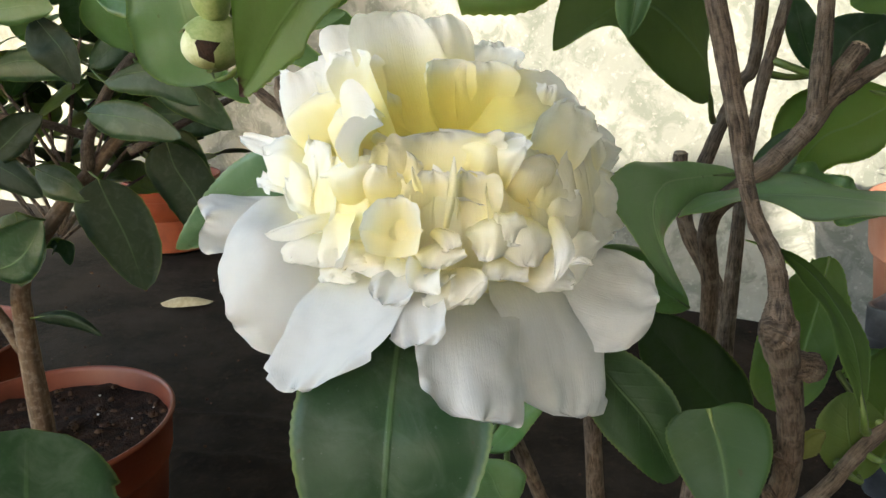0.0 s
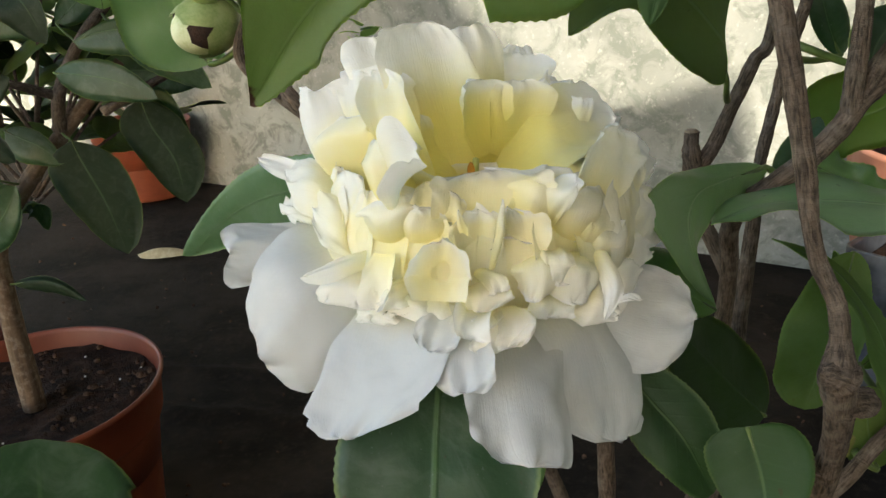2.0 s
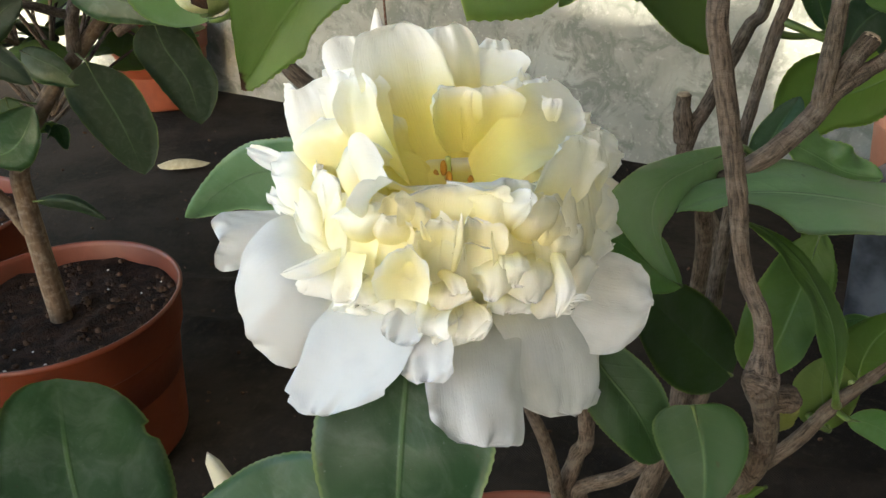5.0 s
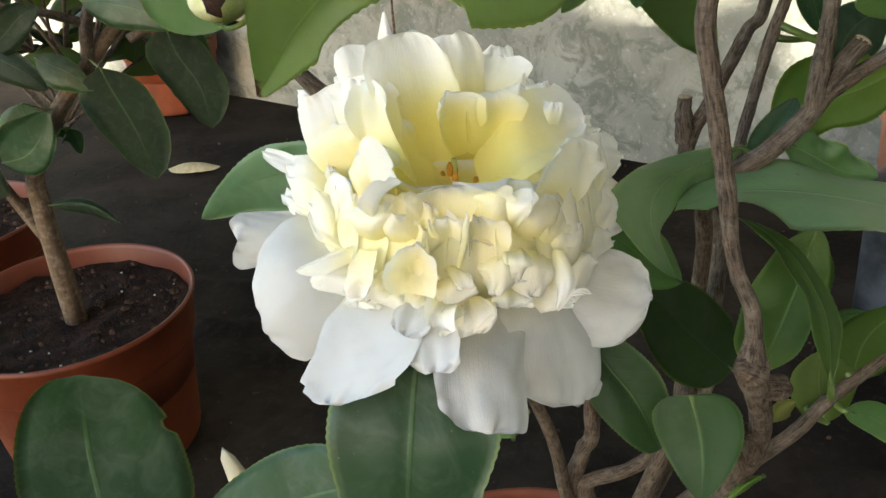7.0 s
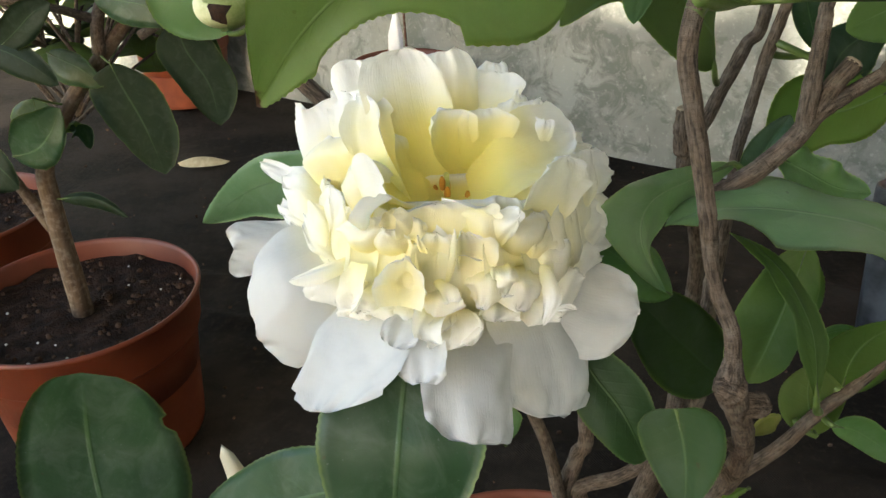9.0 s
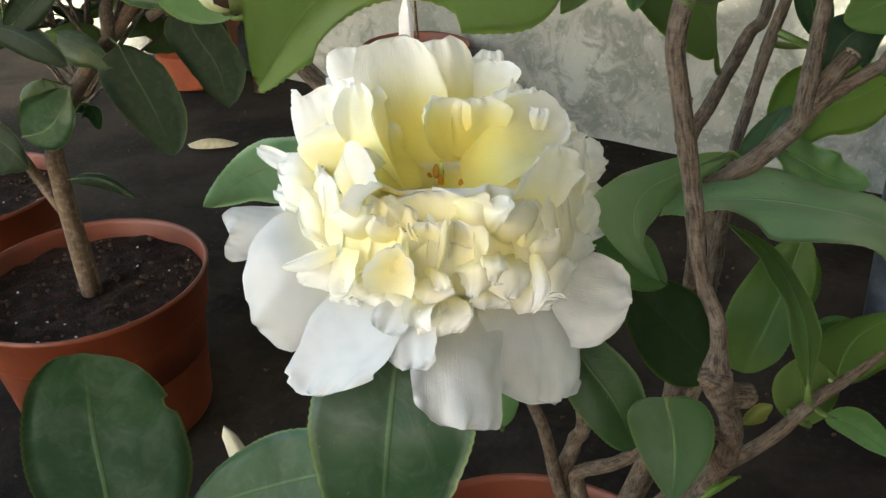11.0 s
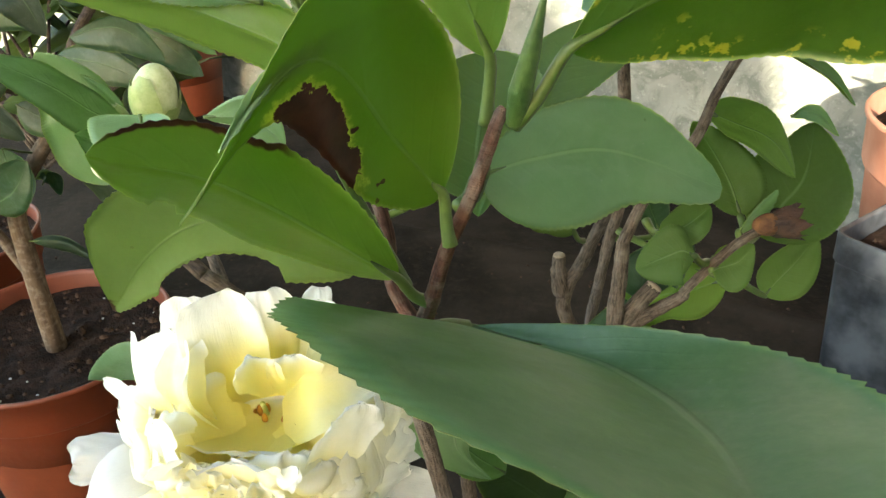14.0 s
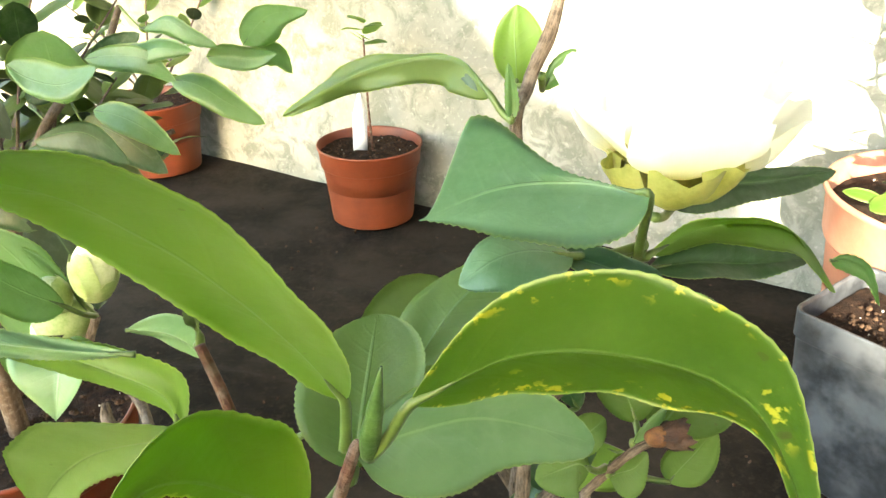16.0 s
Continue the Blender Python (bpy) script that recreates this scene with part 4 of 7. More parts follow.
leaf(camellia, ((0.0593, 0.1550, 0.5502), (0.0610, 0.1490, 0.5410), (0.0614, 0.1450, 0.5339), (0.0609, 0.1410, 0.5254)), (0.0512, 0.1560, 0.5415), (0.0702, 0.1460, 0.5504), top=FRESH_TOP, sa=0.25, sb=0.25, square=0, peaka=0.26, peakb=0.25, growa=0.5, growb=0.4, sharpa=1.0, sharpb=0.8, cols=8, bow=0.002)
leaf(camellia, ((0.0571, 0.1600, 0.6801), (0.0580, 0.1680, 0.6882), (0.0595, 0.1780, 0.6971), (0.0607, 0.1880, 0.7045)), (0.0427, 0.1680, 0.6932), (0.0730, 0.1780, 0.7006), top=GREY_TOP, sa=0.45, sb=0.6, peak=0.52, square=0.3, cols=6, stalk=(0.0590, 0.1400, 0.6960))
leaf(camellia, ((0.0693, 0.1920, 0.6860), (0.0775, 0.2000, 0.6955), (0.0867, 0.2080, 0.7021), (0.0955, 0.2150, 0.7080)), (0.0683, 0.2050, 0.6978), (0.0947, 0.2000, 0.6989), top=MID_TOP, sa=0.5, sb=0.5, square=0.3, cols=6, stalk=(0.0760, 0.1750, 0.6800))
# top rosette of leaves
leaf(camellia, ((0.0520, 0.1310, 0.6954), (0.0444, 0.1250, 0.7081), (0.0361, 0.1080, 0.7253), (0.0210, 0.0960, 0.7080)), (0.0371, 0.1180, 0.7048), (0.0505, 0.1200, 0.7297), top=BLIGHT_TOP, under=BLIGHT_UNDER, stalk=(0.0532, 0.1300, 0.6860), square=0.2, cols=8, peaka=0.45, peakb=0.34, sharpa=1.3, sharpb=3, sa=0.45, sb=0.36)
leaf(camellia, ((0.0388, 0.1135, 0.7289), (0.0350, 0.1085, 0.7265), (0.0317, 0.1035, 0.7231), (0.0270, 0.0975, 0.7170)), (0.0332, 0.1050, 0.7258), (0.0350, 0.1070, 0.7255), top=PALE_TOP, under=PALE_TOP, rows=30, cols=4, teeth=0.0002)
leaf(camellia, ((0.0434, 0.1340, 0.6766), (0.0309, 0.1260, 0.6915), (0.0190, 0.1140, 0.7064), (0.0070, 0.1040, 0.7140)), (0.0206, 0.1300, 0.6848), (0.0209, 0.1160, 0.7156), top=YOUNG_TOP, under=CHEWED_UNDER, stalk=(0.0485, 0.1350, 0.6707), bite=(0.7, 0.8, 0.2), nick=(0.5, 0.95, 0.16), sb=0.62)
leaf(camellia, ((0.0600, 0.1390, 0.7165), (0.0540, 0.1330, 0.7329), (0.0453, 0.1230, 0.7519), (0.0364, 0.1120, 0.7672), (0.0288, 0.1020, 0.7754)), (0.0387, 0.1250, 0.7456), (0.0533, 0.1120, 0.7629), top=YOUNG_TOP, under=YOUNG_UNDER, stalk=(0.0593, 0.1390, 0.7050), peak=0.42, sharp=0.5, growa=0.8, growb=0.7, cols=8, rows=64, sa=0.5, sb=0.5, square=0.3)
leaf(camellia, ((0.0720, 0.1345, 0.7190), (0.0900, 0.1360, 0.7287), (0.1098, 0.1320, 0.7316), (0.1280, 0.1240, 0.7259), (0.1388, 0.1140, 0.7022)), (0.1003, 0.1300, 0.7475), (0.1068, 0.1420, 0.7152), top=SPOT_TOP, under=SPOT_UNDER, stalk=(0.0639, 0.1360, 0.7057), peak=0.42, sharp=0.85, growa=0.8, growb=0.8, cols=8, rows=70, sa=0.38, sb=0.40, square=0.3)
leaf(camellia, ((0.0290, 0.1390, 0.7088), (0.0268, 0.1400, 0.7177), (0.0166, 0.1410, 0.7226), (0.0042, 0.1420, 0.7261), (-0.0257, 0.1450, 0.7303)), (0.0149, 0.1430, 0.7162), (0.0281, 0.1405, 0.7238), top=YOUNG_TOP, under=YOUNG_UNDER, sa=0.48, sb=0.33, square=0.2, peaka=0.45, peakb=0.35, sharpb=1.3, rows=60, cols=7, stalk=(0.0442, 0.1390, 0.6716))
leaf(camellia, ((0.0229, 0.1405, 0.7255), (0.0111, 0.1390, 0.7272), (0.0003, 0.1375, 0.7298), (-0.0164, 0.1360, 0.7339)), (0.0013, 0.1365, 0.7279), (-0.0011, 0.1395, 0.7319), top=PALE_TOP, under=PALE_TOP, sa=0.62, sb=0.64, peak=0.7, growa=0.9, growb=0.9, cols=5)
leaf(camellia, ((0.0576, 0.1580, 0.6864), (0.0708, 0.1630, 0.6886), (0.0877, 0.1680, 0.6881), (0.1139, 0.1730, 0.6769)), (0.0853, 0.1600, 0.6751), (0.0841, 0.1720, 0.6992), top=GREY_TOP, sa=0.42, peaka=0.4, growa=0.4, sharpa=0.5, cols=7, stalk=(0.0544, 0.1420, 0.6878))
leaf(camellia, ((0.1234, 0.2200, 0.6778), (0.1313, 0.2200, 0.6742), (0.1415, 0.2180, 0.6697), (0.1496, 0.2160, 0.6599)), (0.1376, 0.2250, 0.6798), (0.1296, 0.2150, 0.6719), top=YOUNG_TOP, under=YOUNG_UNDER, stalk=(0.1210, 0.2136, 0.6780))
leaf(camellia, ((0.1459, 0.2250, 0.6360), (0.1533, 0.2300, 0.6439), (0.1606, 0.2350, 0.6518), (0.1627, 0.2400, 0.6678)), (0.1417, 0.2300, 0.6582), (0.1751, 0.2300, 0.6400), top=OLIVE_TOP, under=OLIVE_TOP, stalk=(0.1345, 0.2062, 0.6446))
leaf(camellia, ((0.1526, 0.2250, 0.6135), (0.1567, 0.2260, 0.6188), (0.1619, 0.2280, 0.6244), (0.1673, 0.2300, 0.6333)), (0.1663, 0.2250, 0.6162), (0.1523, 0.2280, 0.6253), top=OLIVE_TOP, stalk=(0.1278, 0.2071, 0.6380))
leaf(camellia, ((0.1551, 0.2400, 0.6697), (0.1592, 0.2400, 0.6717), (0.1631, 0.2380, 0.6710), (0.1691, 0.2360, 0.6647)), (0.1601, 0.2360, 0.6695), (0.1616, 0.2400, 0.6731), top=YOUNG_TOP, under=YOUNG_UNDER)
leaf(camellia, ((0.1359, 0.2150, 0.6481), (0.1328, 0.2180, 0.6563), (0.1280, 0.2210, 0.6644), (0.1208, 0.2250, 0.6738)), (0.1415, 0.2180, 0.6603), (0.1220, 0.2180, 0.6600), top=OLIVE_TOP, stalk=(0.1363, 0.2060, 0.6465))
leaf(camellia, ((0.1196, 0.2000, 0.6430), (0.1161, 0.2000, 0.6449), (0.1114, 0.2000, 0.6429), (0.1035, 0.2000, 0.6387)), (0.1115, 0.2050, 0.6496), (0.1130, 0.1950, 0.6353), top=OLIVE_TOP, stalk=(0.1261, 0.2074, 0.6366))
leaf(camellia, ((0.1267, 0.2050, 0.6358), (0.1308, 0.2050, 0.6369), (0.1347, 0.2050, 0.6390), (0.1383, 0.2070, 0.6429)), (0.1330, 0.2000, 0.6311), (0.1308, 0.2080, 0.6421), top=OLIVE_TOP, stalk=(0.1261, 0.2074, 0.6366))
leaf(camellia, ((0.1332, 0.2070, 0.6468), (0.1350, 0.2070, 0.6508), (0.1383, 0.2070, 0.6556), (0.1416, 0.2070, 0.6604)), (0.1396, 0.2070, 0.6512), (0.1364, 0.2070, 0.6543), top=YOUNG_TOP, under=YOUNG_UNDER, rows=18, stalk=(0.1349, 0.2062, 0.6451))
leaf(camellia, ((0.1101, 0.2050, 0.6476), (0.1170, 0.2070, 0.6485), (0.1218, 0.2080, 0.6519), (0.1250, 0.2100, 0.6537)), (0.1207, 0.2030, 0.6461), (0.1168, 0.2100, 0.6545), top=OLIVE_TOP, stalk=(0.1079, 0.2130, 0.6476))
# leaves round the second flower and the far shoot
leaf(camellia, ((0.1214, 0.1780, 0.7401), (0.1070, 0.1860, 0.7405), (0.0895, 0.1870, 0.7382), (0.0719, 0.1850, 0.7311)), (0.0853, 0.2130, 0.7467), (0.1038, 0.1680, 0.7325), top=GREY_TOP, stalk=(0.1271, 0.2030, 0.7123), peaka=0.84, growa=7, sharpa=4, peakb=0.34, sharpb=1.3, square=0, teeth=0.0004, sa=0.82, sb=0.36)
leaf(camellia, ((0.0909, 0.2500, 0.7420), (0.0792, 0.2620, 0.7512), (0.0507, 0.2800, 0.7428), (0.0163, 0.2980, 0.7220)), (0.0533, 0.2790, 0.7364), (0.0484, 0.2850, 0.7449), stalk=(0.0971, 0.2450, 0.7357), peak=0.6, wave=0.002, sa=0.55, sb=0.6)
leaf(camellia, ((0.1008, 0.2800, 0.7376), (0.1000, 0.2800, 0.7461), (0.0993, 0.2800, 0.7553), (0.1000, 0.2800, 0.7636)), (0.0926, 0.2800, 0.7490), (0.1096, 0.2800, 0.7515), top=YOUNG_TOP, under=YOUNG_UNDER, stalk=(0.1052, 0.2727, 0.7407))
leaf(camellia, ((0.0966, 0.2450, 0.7357), (0.0970, 0.2450, 0.7400), (0.0965, 0.2450, 0.7450), (0.0953, 0.2450, 0.7529)), (0.0986, 0.2450, 0.7425), (0.0944, 0.2450, 0.7442), top=YOUNG_TOP, under=YOUNG_UNDER, rows=18, stalk=(0.0986, 0.2694, 0.7351))
leaf(camellia, ((0.1106, 0.2900, 0.7330), (0.1151, 0.2900, 0.7408), (0.1197, 0.2900, 0.7447), (0.1244, 0.2900, 0.7462)), (0.1210, 0.2900, 0.7388), (0.1158, 0.2900, 0.7457), top=YOUNG_TOP, under=YOUNG_UNDER, rows=18, stalk=(0.1083, 0.2748, 0.7420))
leaf(camellia, ((0.1302, 0.2030, 0.7131), (0.1513, 0.2200, 0.7127), (0.1785, 0.2300, 0.7055), (0.1986, 0.2350, 0.6828)), (0.1610, 0.2220, 0.7150), (0.1611, 0.2150, 0.7092), top=YOUNG_TOP, under=YOUNG_UNDER, stalk=(0.1280, 0.2030, 0.7131))
leaf(camellia, ((0.1306, 0.2030, 0.7089), (0.1445, 0.2100, 0.7073), (0.1664, 0.2250, 0.6988), (0.1923, 0.2400, 0.6928)), (0.1546, 0.2100, 0.7012), (0.1602, 0.2250, 0.7064), stalk=(0.1275, 0.2037, 0.7104))
leaf(camellia, ((0.1975, 0.2400, 0.6913), (0.2029, 0.2400, 0.6907), (0.2100, 0.2400, 0.6866), (0.2167, 0.2400, 0.6748)), (0.2067, 0.2400, 0.6856), (0.2070, 0.2400, 0.6921), top=YOUNG_TOP, under=YOUNG_UNDER, rows=18)
leaf(camellia, ((0.1372, 0.2120, 0.7218), (0.1563, 0.2300, 0.7208), (0.1811, 0.2500, 0.7148), (0.2086, 0.2700, 0.7098)), (0.1760, 0.2400, 0.7126), (0.1708, 0.2400, 0.7226), stalk=(0.1302, 0.2030, 0.7235))
leaf(camellia, ((0.1086, 0.1920, 0.7185), (0.0981, 0.1900, 0.7214), (0.0892, 0.1870, 0.7203), (0.0808, 0.1850, 0.7143)), (0.0909, 0.1950, 0.7232), (0.0961, 0.1800, 0.7160), top=MID_TOP, stalk=(0.1286, 0.2024, 0.7162))
leaf(camellia, ((0.1063, 0.1950, 0.7176), (0.1145, 0.1900, 0.7175), (0.1212, 0.1860, 0.7166), (0.1282, 0.1840, 0.7172)), (0.1175, 0.1800, 0.7155), (0.1188, 0.1920, 0.7195), stalk=(0.1282, 0.2028, 0.7142))
leaf(camellia, ((0.1336, 0.2050, 0.7001), (0.1431, 0.2100, 0.6953), (0.1524, 0.2150, 0.6895), (0.1632, 0.2200, 0.6800)), (0.1448, 0.2070, 0.6935), (0.1485, 0.2150, 0.6946), top=YOUNG_TOP, under=YOUNG_UNDER, stalk=(0.1258, 0.2067, 0.7018))
# leaves by the green buds
leaf(camellia, ((-0.0731, 0.2800, 0.6514), (-0.0822, 0.2750, 0.6603), (-0.0939, 0.2700, 0.6721), (-0.1127, 0.2650, 0.6838)), (-0.0925, 0.2770, 0.6750), (-0.0860, 0.2650, 0.6564), top=YOUNG_TOP, under=YOUNG_UNDER, stalk=(-0.0735, 0.3000, 0.6345))
leaf(camellia, ((-0.0844, 0.3050, 0.6460), (-0.0883, 0.3050, 0.6523), (-0.0929, 0.3050, 0.6585), (-0.1002, 0.3050, 0.6651)), (-0.0883, 0.3050, 0.6578), (-0.0935, 0.3050, 0.6528), top=YOUNG_TOP, under=YOUNG_UNDER, rows=18, stalk=(-0.0735, 0.3000, 0.6345))
leaf(camellia, ((-0.0312, 0.2250, 0.6691), (-0.0401, 0.2200, 0.6703), (-0.0487, 0.2160, 0.6710), (-0.0559, 0.2120, 0.6751)), (-0.0455, 0.2220, 0.6739), (-0.0420, 0.2120, 0.6660), top=YOUNG_TOP, under=YOUNG_UNDER, wave=0.003)
leaf(camellia, ((-0.0228, 0.2260, 0.6755), (-0.0105, 0.2245, 0.6761), (-0.0032, 0.2235, 0.6732), (0.0015, 0.2220, 0.6677)), (-0.0032, 0.2225, 0.6820), (-0.0089, 0.2260, 0.6694), top=PALE_TOP, under=PALE_TOP, sa=0.62, sb=0.55, peak=0.62, growa=1.0, sharp=0.7)
leaf(camellia, ((-0.0325, 0.2055, 0.6834), (-0.0313, 0.2000, 0.6785), (-0.0316, 0.1970, 0.6725), (-0.0327, 0.1950, 0.6650)), (-0.0452, 0.2030, 0.6812), (-0.0211, 0.2000, 0.6815), top=PALE_TOP, under=PALE_TOP, sa=0.14, sb=0.2, square=0, peaka=0.14, peakb=0.2, growa=0.3, growb=0.3, sharpa=1.25, sharpb=1.2, cols=6, bow=0.002)
leaf(camellia, ((-0.0921, 0.3100, 0.6164), (-0.1004, 0.3100, 0.6341), (-0.1052, 0.3100, 0.6538), (-0.1192, 0.3100, 0.6725)), (-0.0906, 0.3100, 0.6537), (-0.1234, 0.3100, 0.6284), top=YOUNG_TOP, under=YOUNG_UNDER, stalk=(-0.0777, 0.2964, 0.6228))
leaf(camellia, ((0.0236, 0.1680, 0.7108), (0.0230, 0.1670, 0.7184), (0.0203, 0.1660, 0.7260), (0.0149, 0.1650, 0.7376)), (0.0233, 0.1660, 0.7246), (0.0200, 0.1660, 0.7232), top=PETIOLE, under=PETIOLE, teeth=0.0002, wave=0.002, peak=0.5, stalk=(0.0223, 0.1700, 0.7074))
# stems
branch(camellia, ((0.0690, 0.2500, 0.3590), (0.0803, 0.1820, 0.4762), (0.0817, 0.1700, 0.5013), (0.0802, 0.1580, 0.5253), (0.0752, 0.1470, 0.5467), (0.0654, 0.1320, 0.5692), (0.0596, 0.1255, 0.5817), (0.0593, 0.1265, 0.5889), (0.0583, 0.1280, 0.5955), (0.0553, 0.1300, 0.6020), (0.0531, 0.1310, 0.6096), (0.0512, 0.1320, 0.6196), (0.0489, 0.1335, 0.6300), (0.0464, 0.1350, 0.6408), (0.0445, 0.1365, 0.6496), (0.0452, 0.1380, 0.6575), (0.0470, 0.1370, 0.6640)), (0.00551, 0.00380, 0.00304, 0.00323, 0.00275, 0.00266, 0.00342, 0.00182, 0.00166, 0.00158, 0.00158, 0.00180, 0.00180, 0.00180, 0.00180, 0.00180, 0.00162), sides=36, steps=22, rough=0.35)
branch(camellia, ((0.0629, 0.1300, 0.5726), (0.0665, 0.1300, 0.5734), (0.0702, 0.1312, 0.5713)), (0.0030, 0.0027, 0.0022), sides=18, rough=1.5, steps=12)
branch(camellia, ((0.0602, 0.1245, 0.5817), (0.0572, 0.1240, 0.5834), (0.0555, 0.1245, 0.5836)), (0.0032, 0.0026, 0.0014), sides=18, rough=1.5, steps=12)
branch(camellia, ((0.0771, 0.1500, 0.5404), (0.0729, 0.1500, 0.5422), (0.0713, 0.1510, 0.5433)), (0.0026, 0.0020, 0.0010), sides=16, rough=1.5, steps=12)
branch(camellia, ((0.0808, 0.1580, 0.5266), (0.0782, 0.1570, 0.5238), (0.0754, 0.1560, 0.5275)), (0.0030, 0.0026, 0.0014), sides=16, rough=0.6)
branch(camellia, ((0.0468, 0.1370, 0.6625), (0.0500, 0.1345, 0.6740), (0.0526, 0.1330, 0.6839), (0.0570, 0.1340, 0.6940), (0.0612, 0.1361, 0.7064), (0.0625, 0.1370, 0.7085)), (0.0019, 0.0015, 0.0014, 0.0013, 0.0012, 0.0011), mat=TWIG, rough=0.3, sides=14)
branch(camellia, ((0.0462, 0.1375, 0.6625), (0.0409, 0.1435, 0.6697), (0.0394, 0.1490, 0.6806), (0.0300, 0.1600, 0.7000), (0.0253, 0.1632, 0.7121)), (0.0017, 0.0015, 0.0014, 0.0013, 0.0012), mat=TWIG, rough=0.25, sides=12)
branch(camellia, ((0.0797, 0.2900, 0.3070), (0.1077, 0.2850, 0.4179), (0.1101, 0.2880, 0.4509), (0.1136, 0.2920, 0.4854), (0.1169, 0.2980, 0.5163), (0.1002, 0.3020, 0.5509), (0.0993, 0.3020, 0.5664), (0.1045, 0.3010, 0.5789), (0.1093, 0.2990, 0.5946), (0.1140, 0.2960, 0.6108), (0.1174, 0.2900, 0.6284), (0.0990, 0.2500, 0.7244), (0.1029, 0.2620, 0.7423), (0.1098, 0.2720, 0.7555), (0.1134, 0.2800, 0.7649)), (0.0052, 0.0045, 0.0042, 0.0040, 0.0037, 0.0032, 0.0034, 0.0029, 0.0027, 0.0026, 0.0024, 0.0019, 0.0021, 0.0024, 0.0019), sides=16, rough=0.4)
branch(camellia, ((0.0982, 0.3020, 0.5639), (0.0955, 0.3020, 0.5753), (0.0951, 0.3024, 0.5832)), (0.0044, 0.0036, 0.0026), sides=16, rough=0.8)
branch(camellia, ((0.0741, 0.2700, 0.3330), (0.1038, 0.2580, 0.4623), (0.1028, 0.2580, 0.5096), (0.1036, 0.2580, 0.5625), (0.1032, 0.2580, 0.5814), (0.1044, 0.2580, 0.5920), (0.1056, 0.2570, 0.6054), (0.1066, 0.2560, 0.6163), (0.1088, 0.2540, 0.6312), (0.1098, 0.2520, 0.6410)), (0.0048, 0.0040, 0.0035, 0.0024, 0.0021, 0.0021, 0.0019, 0.0022, 0.0019, 0.0018), sides=14, rough=0.45)
branch(camellia, ((0.0741, 0.2700, 0.3330), (0.0880, 0.2450, 0.4500), (0.0969, 0.2620, 0.4780), (0.0890, 0.2400, 0.5439), (0.0800, 0.2220, 0.5760), (0.0838, 0.2070, 0.5915), (0.0899, 0.2045, 0.5978), (0.0983, 0.2050, 0.6065), (0.1036, 0.2055, 0.6144), (0.1116, 0.2060, 0.6198), (0.1201, 0.2070, 0.6249), (0.1212, 0.2065, 0.6283), (0.1326, 0.2060, 0.6434), (0.1413, 0.2055, 0.6502)), (0.0050, 0.0037, 0.0035, 0.0029, 0.0029, 0.0029, 0.0030, 0.0029, 0.0029, 0.0022, 0.0019, 0.0014, 0.0014, 0.0014), sides=18, rough=0.4)
branch(camellia, ((0.1020, 0.2055, 0.6128), (0.1066, 0.2065, 0.6215), (0.1116, 0.2078, 0.6278)), (0.0030, 0.0027, 0.0027), sides=18, rough=0.3)
branch(camellia, ((0.1007, 0.2050, 0.6106), (0.1003, 0.2050, 0.6218), (0.1007, 0.2060, 0.6315), (0.1008, 0.2070, 0.6408), (0.1016, 0.2085, 0.6443), (0.1072, 0.2100, 0.6582), (0.1179, 0.2110, 0.6736), (0.1208, 0.2080, 0.6882), (0.1276, 0.2040, 0.7093), (0.1276, 0.2035, 0.7178)), (0.0028, 0.0025, 0.0023, 0.0021, 0.0018, 0.0015, 0.0015, 0.0013, 0.0013, 0.0015), sides=14, rough=0.35)
branch(camellia, ((0.0713, 0.2600, 0.3460), (0.0859, 0.1900, 0.4823), (0.0954, 0.1900, 0.4894), (0.1095, 0.1920, 0.5003), (0.1220, 0.1960, 0.5124), (0.1328, 0.1990, 0.5203), (0.1438, 0.2010, 0.5322)), (0.0055, 0.0031, 0.0026, 0.0024, 0.0022, 0.0020, 0.0016), sides=14, rough=0.35)
branch(camellia, ((0.0687, 0.2700, 0.3466), (0.0600, 0.2680, 0.3900), (0.0597, 0.2670, 0.4026), (0.0752, 0.2580, 0.4187), (0.0869, 0.2500, 0.4391), (0.0986, 0.2420, 0.4653)), (0.0051, 0.0041, 0.0036, 0.0032, 0.0031, 0.0026), sides=14, rough=0.35)
branch(camellia, ((0.0679, 0.2800, 0.3388), (0.0502, 0.2680, 0.3911), (0.0422, 0.2600, 0.4293), (0.0323, 0.2550, 0.4611), (-0.0024, 0.2300, 0.5597), (-0.0034, 0.2050, 0.5883)), (0.0060, 0.0036, 0.0030, 0.0028, 0.0026, 0.0040), sides=12, rough=0.3)
branch(camellia, ((0.0713, 0.2800, 0.3342), (0.0529, 0.2720, 0.3867), (0.0561, 0.2700, 0.4192), (0.0586, 0.2650, 0.4448), (0.0413, 0.2600, 0.5471), (-0.0218, 0.2550, 0.5840), (-0.0440, 0.2520, 0.6040)), (0.0060, 0.0042, 0.0040, 0.0036, 0.0032, 0.0030, 0.0028), sides=12, rough=0.3)
branch(camellia, ((-0.0440, 0.2520, 0.6040), (-0.0540, 0.2560, 0.6130), (-0.0560, 0.2600, 0.6200)), (0.0028, 0.0026, 0.0016), sides=12, rough=0.4)
branch(camellia, ((-0.0380, 0.2540, 0.5990), (-0.0560, 0.2850, 0.6020), (-0.0765, 0.2950, 0.6190), (-0.0735, 0.3000, 0.6345)), (0.0024, 0.0022, 0.0020, 0.0020), sides=12, rough=0.3)

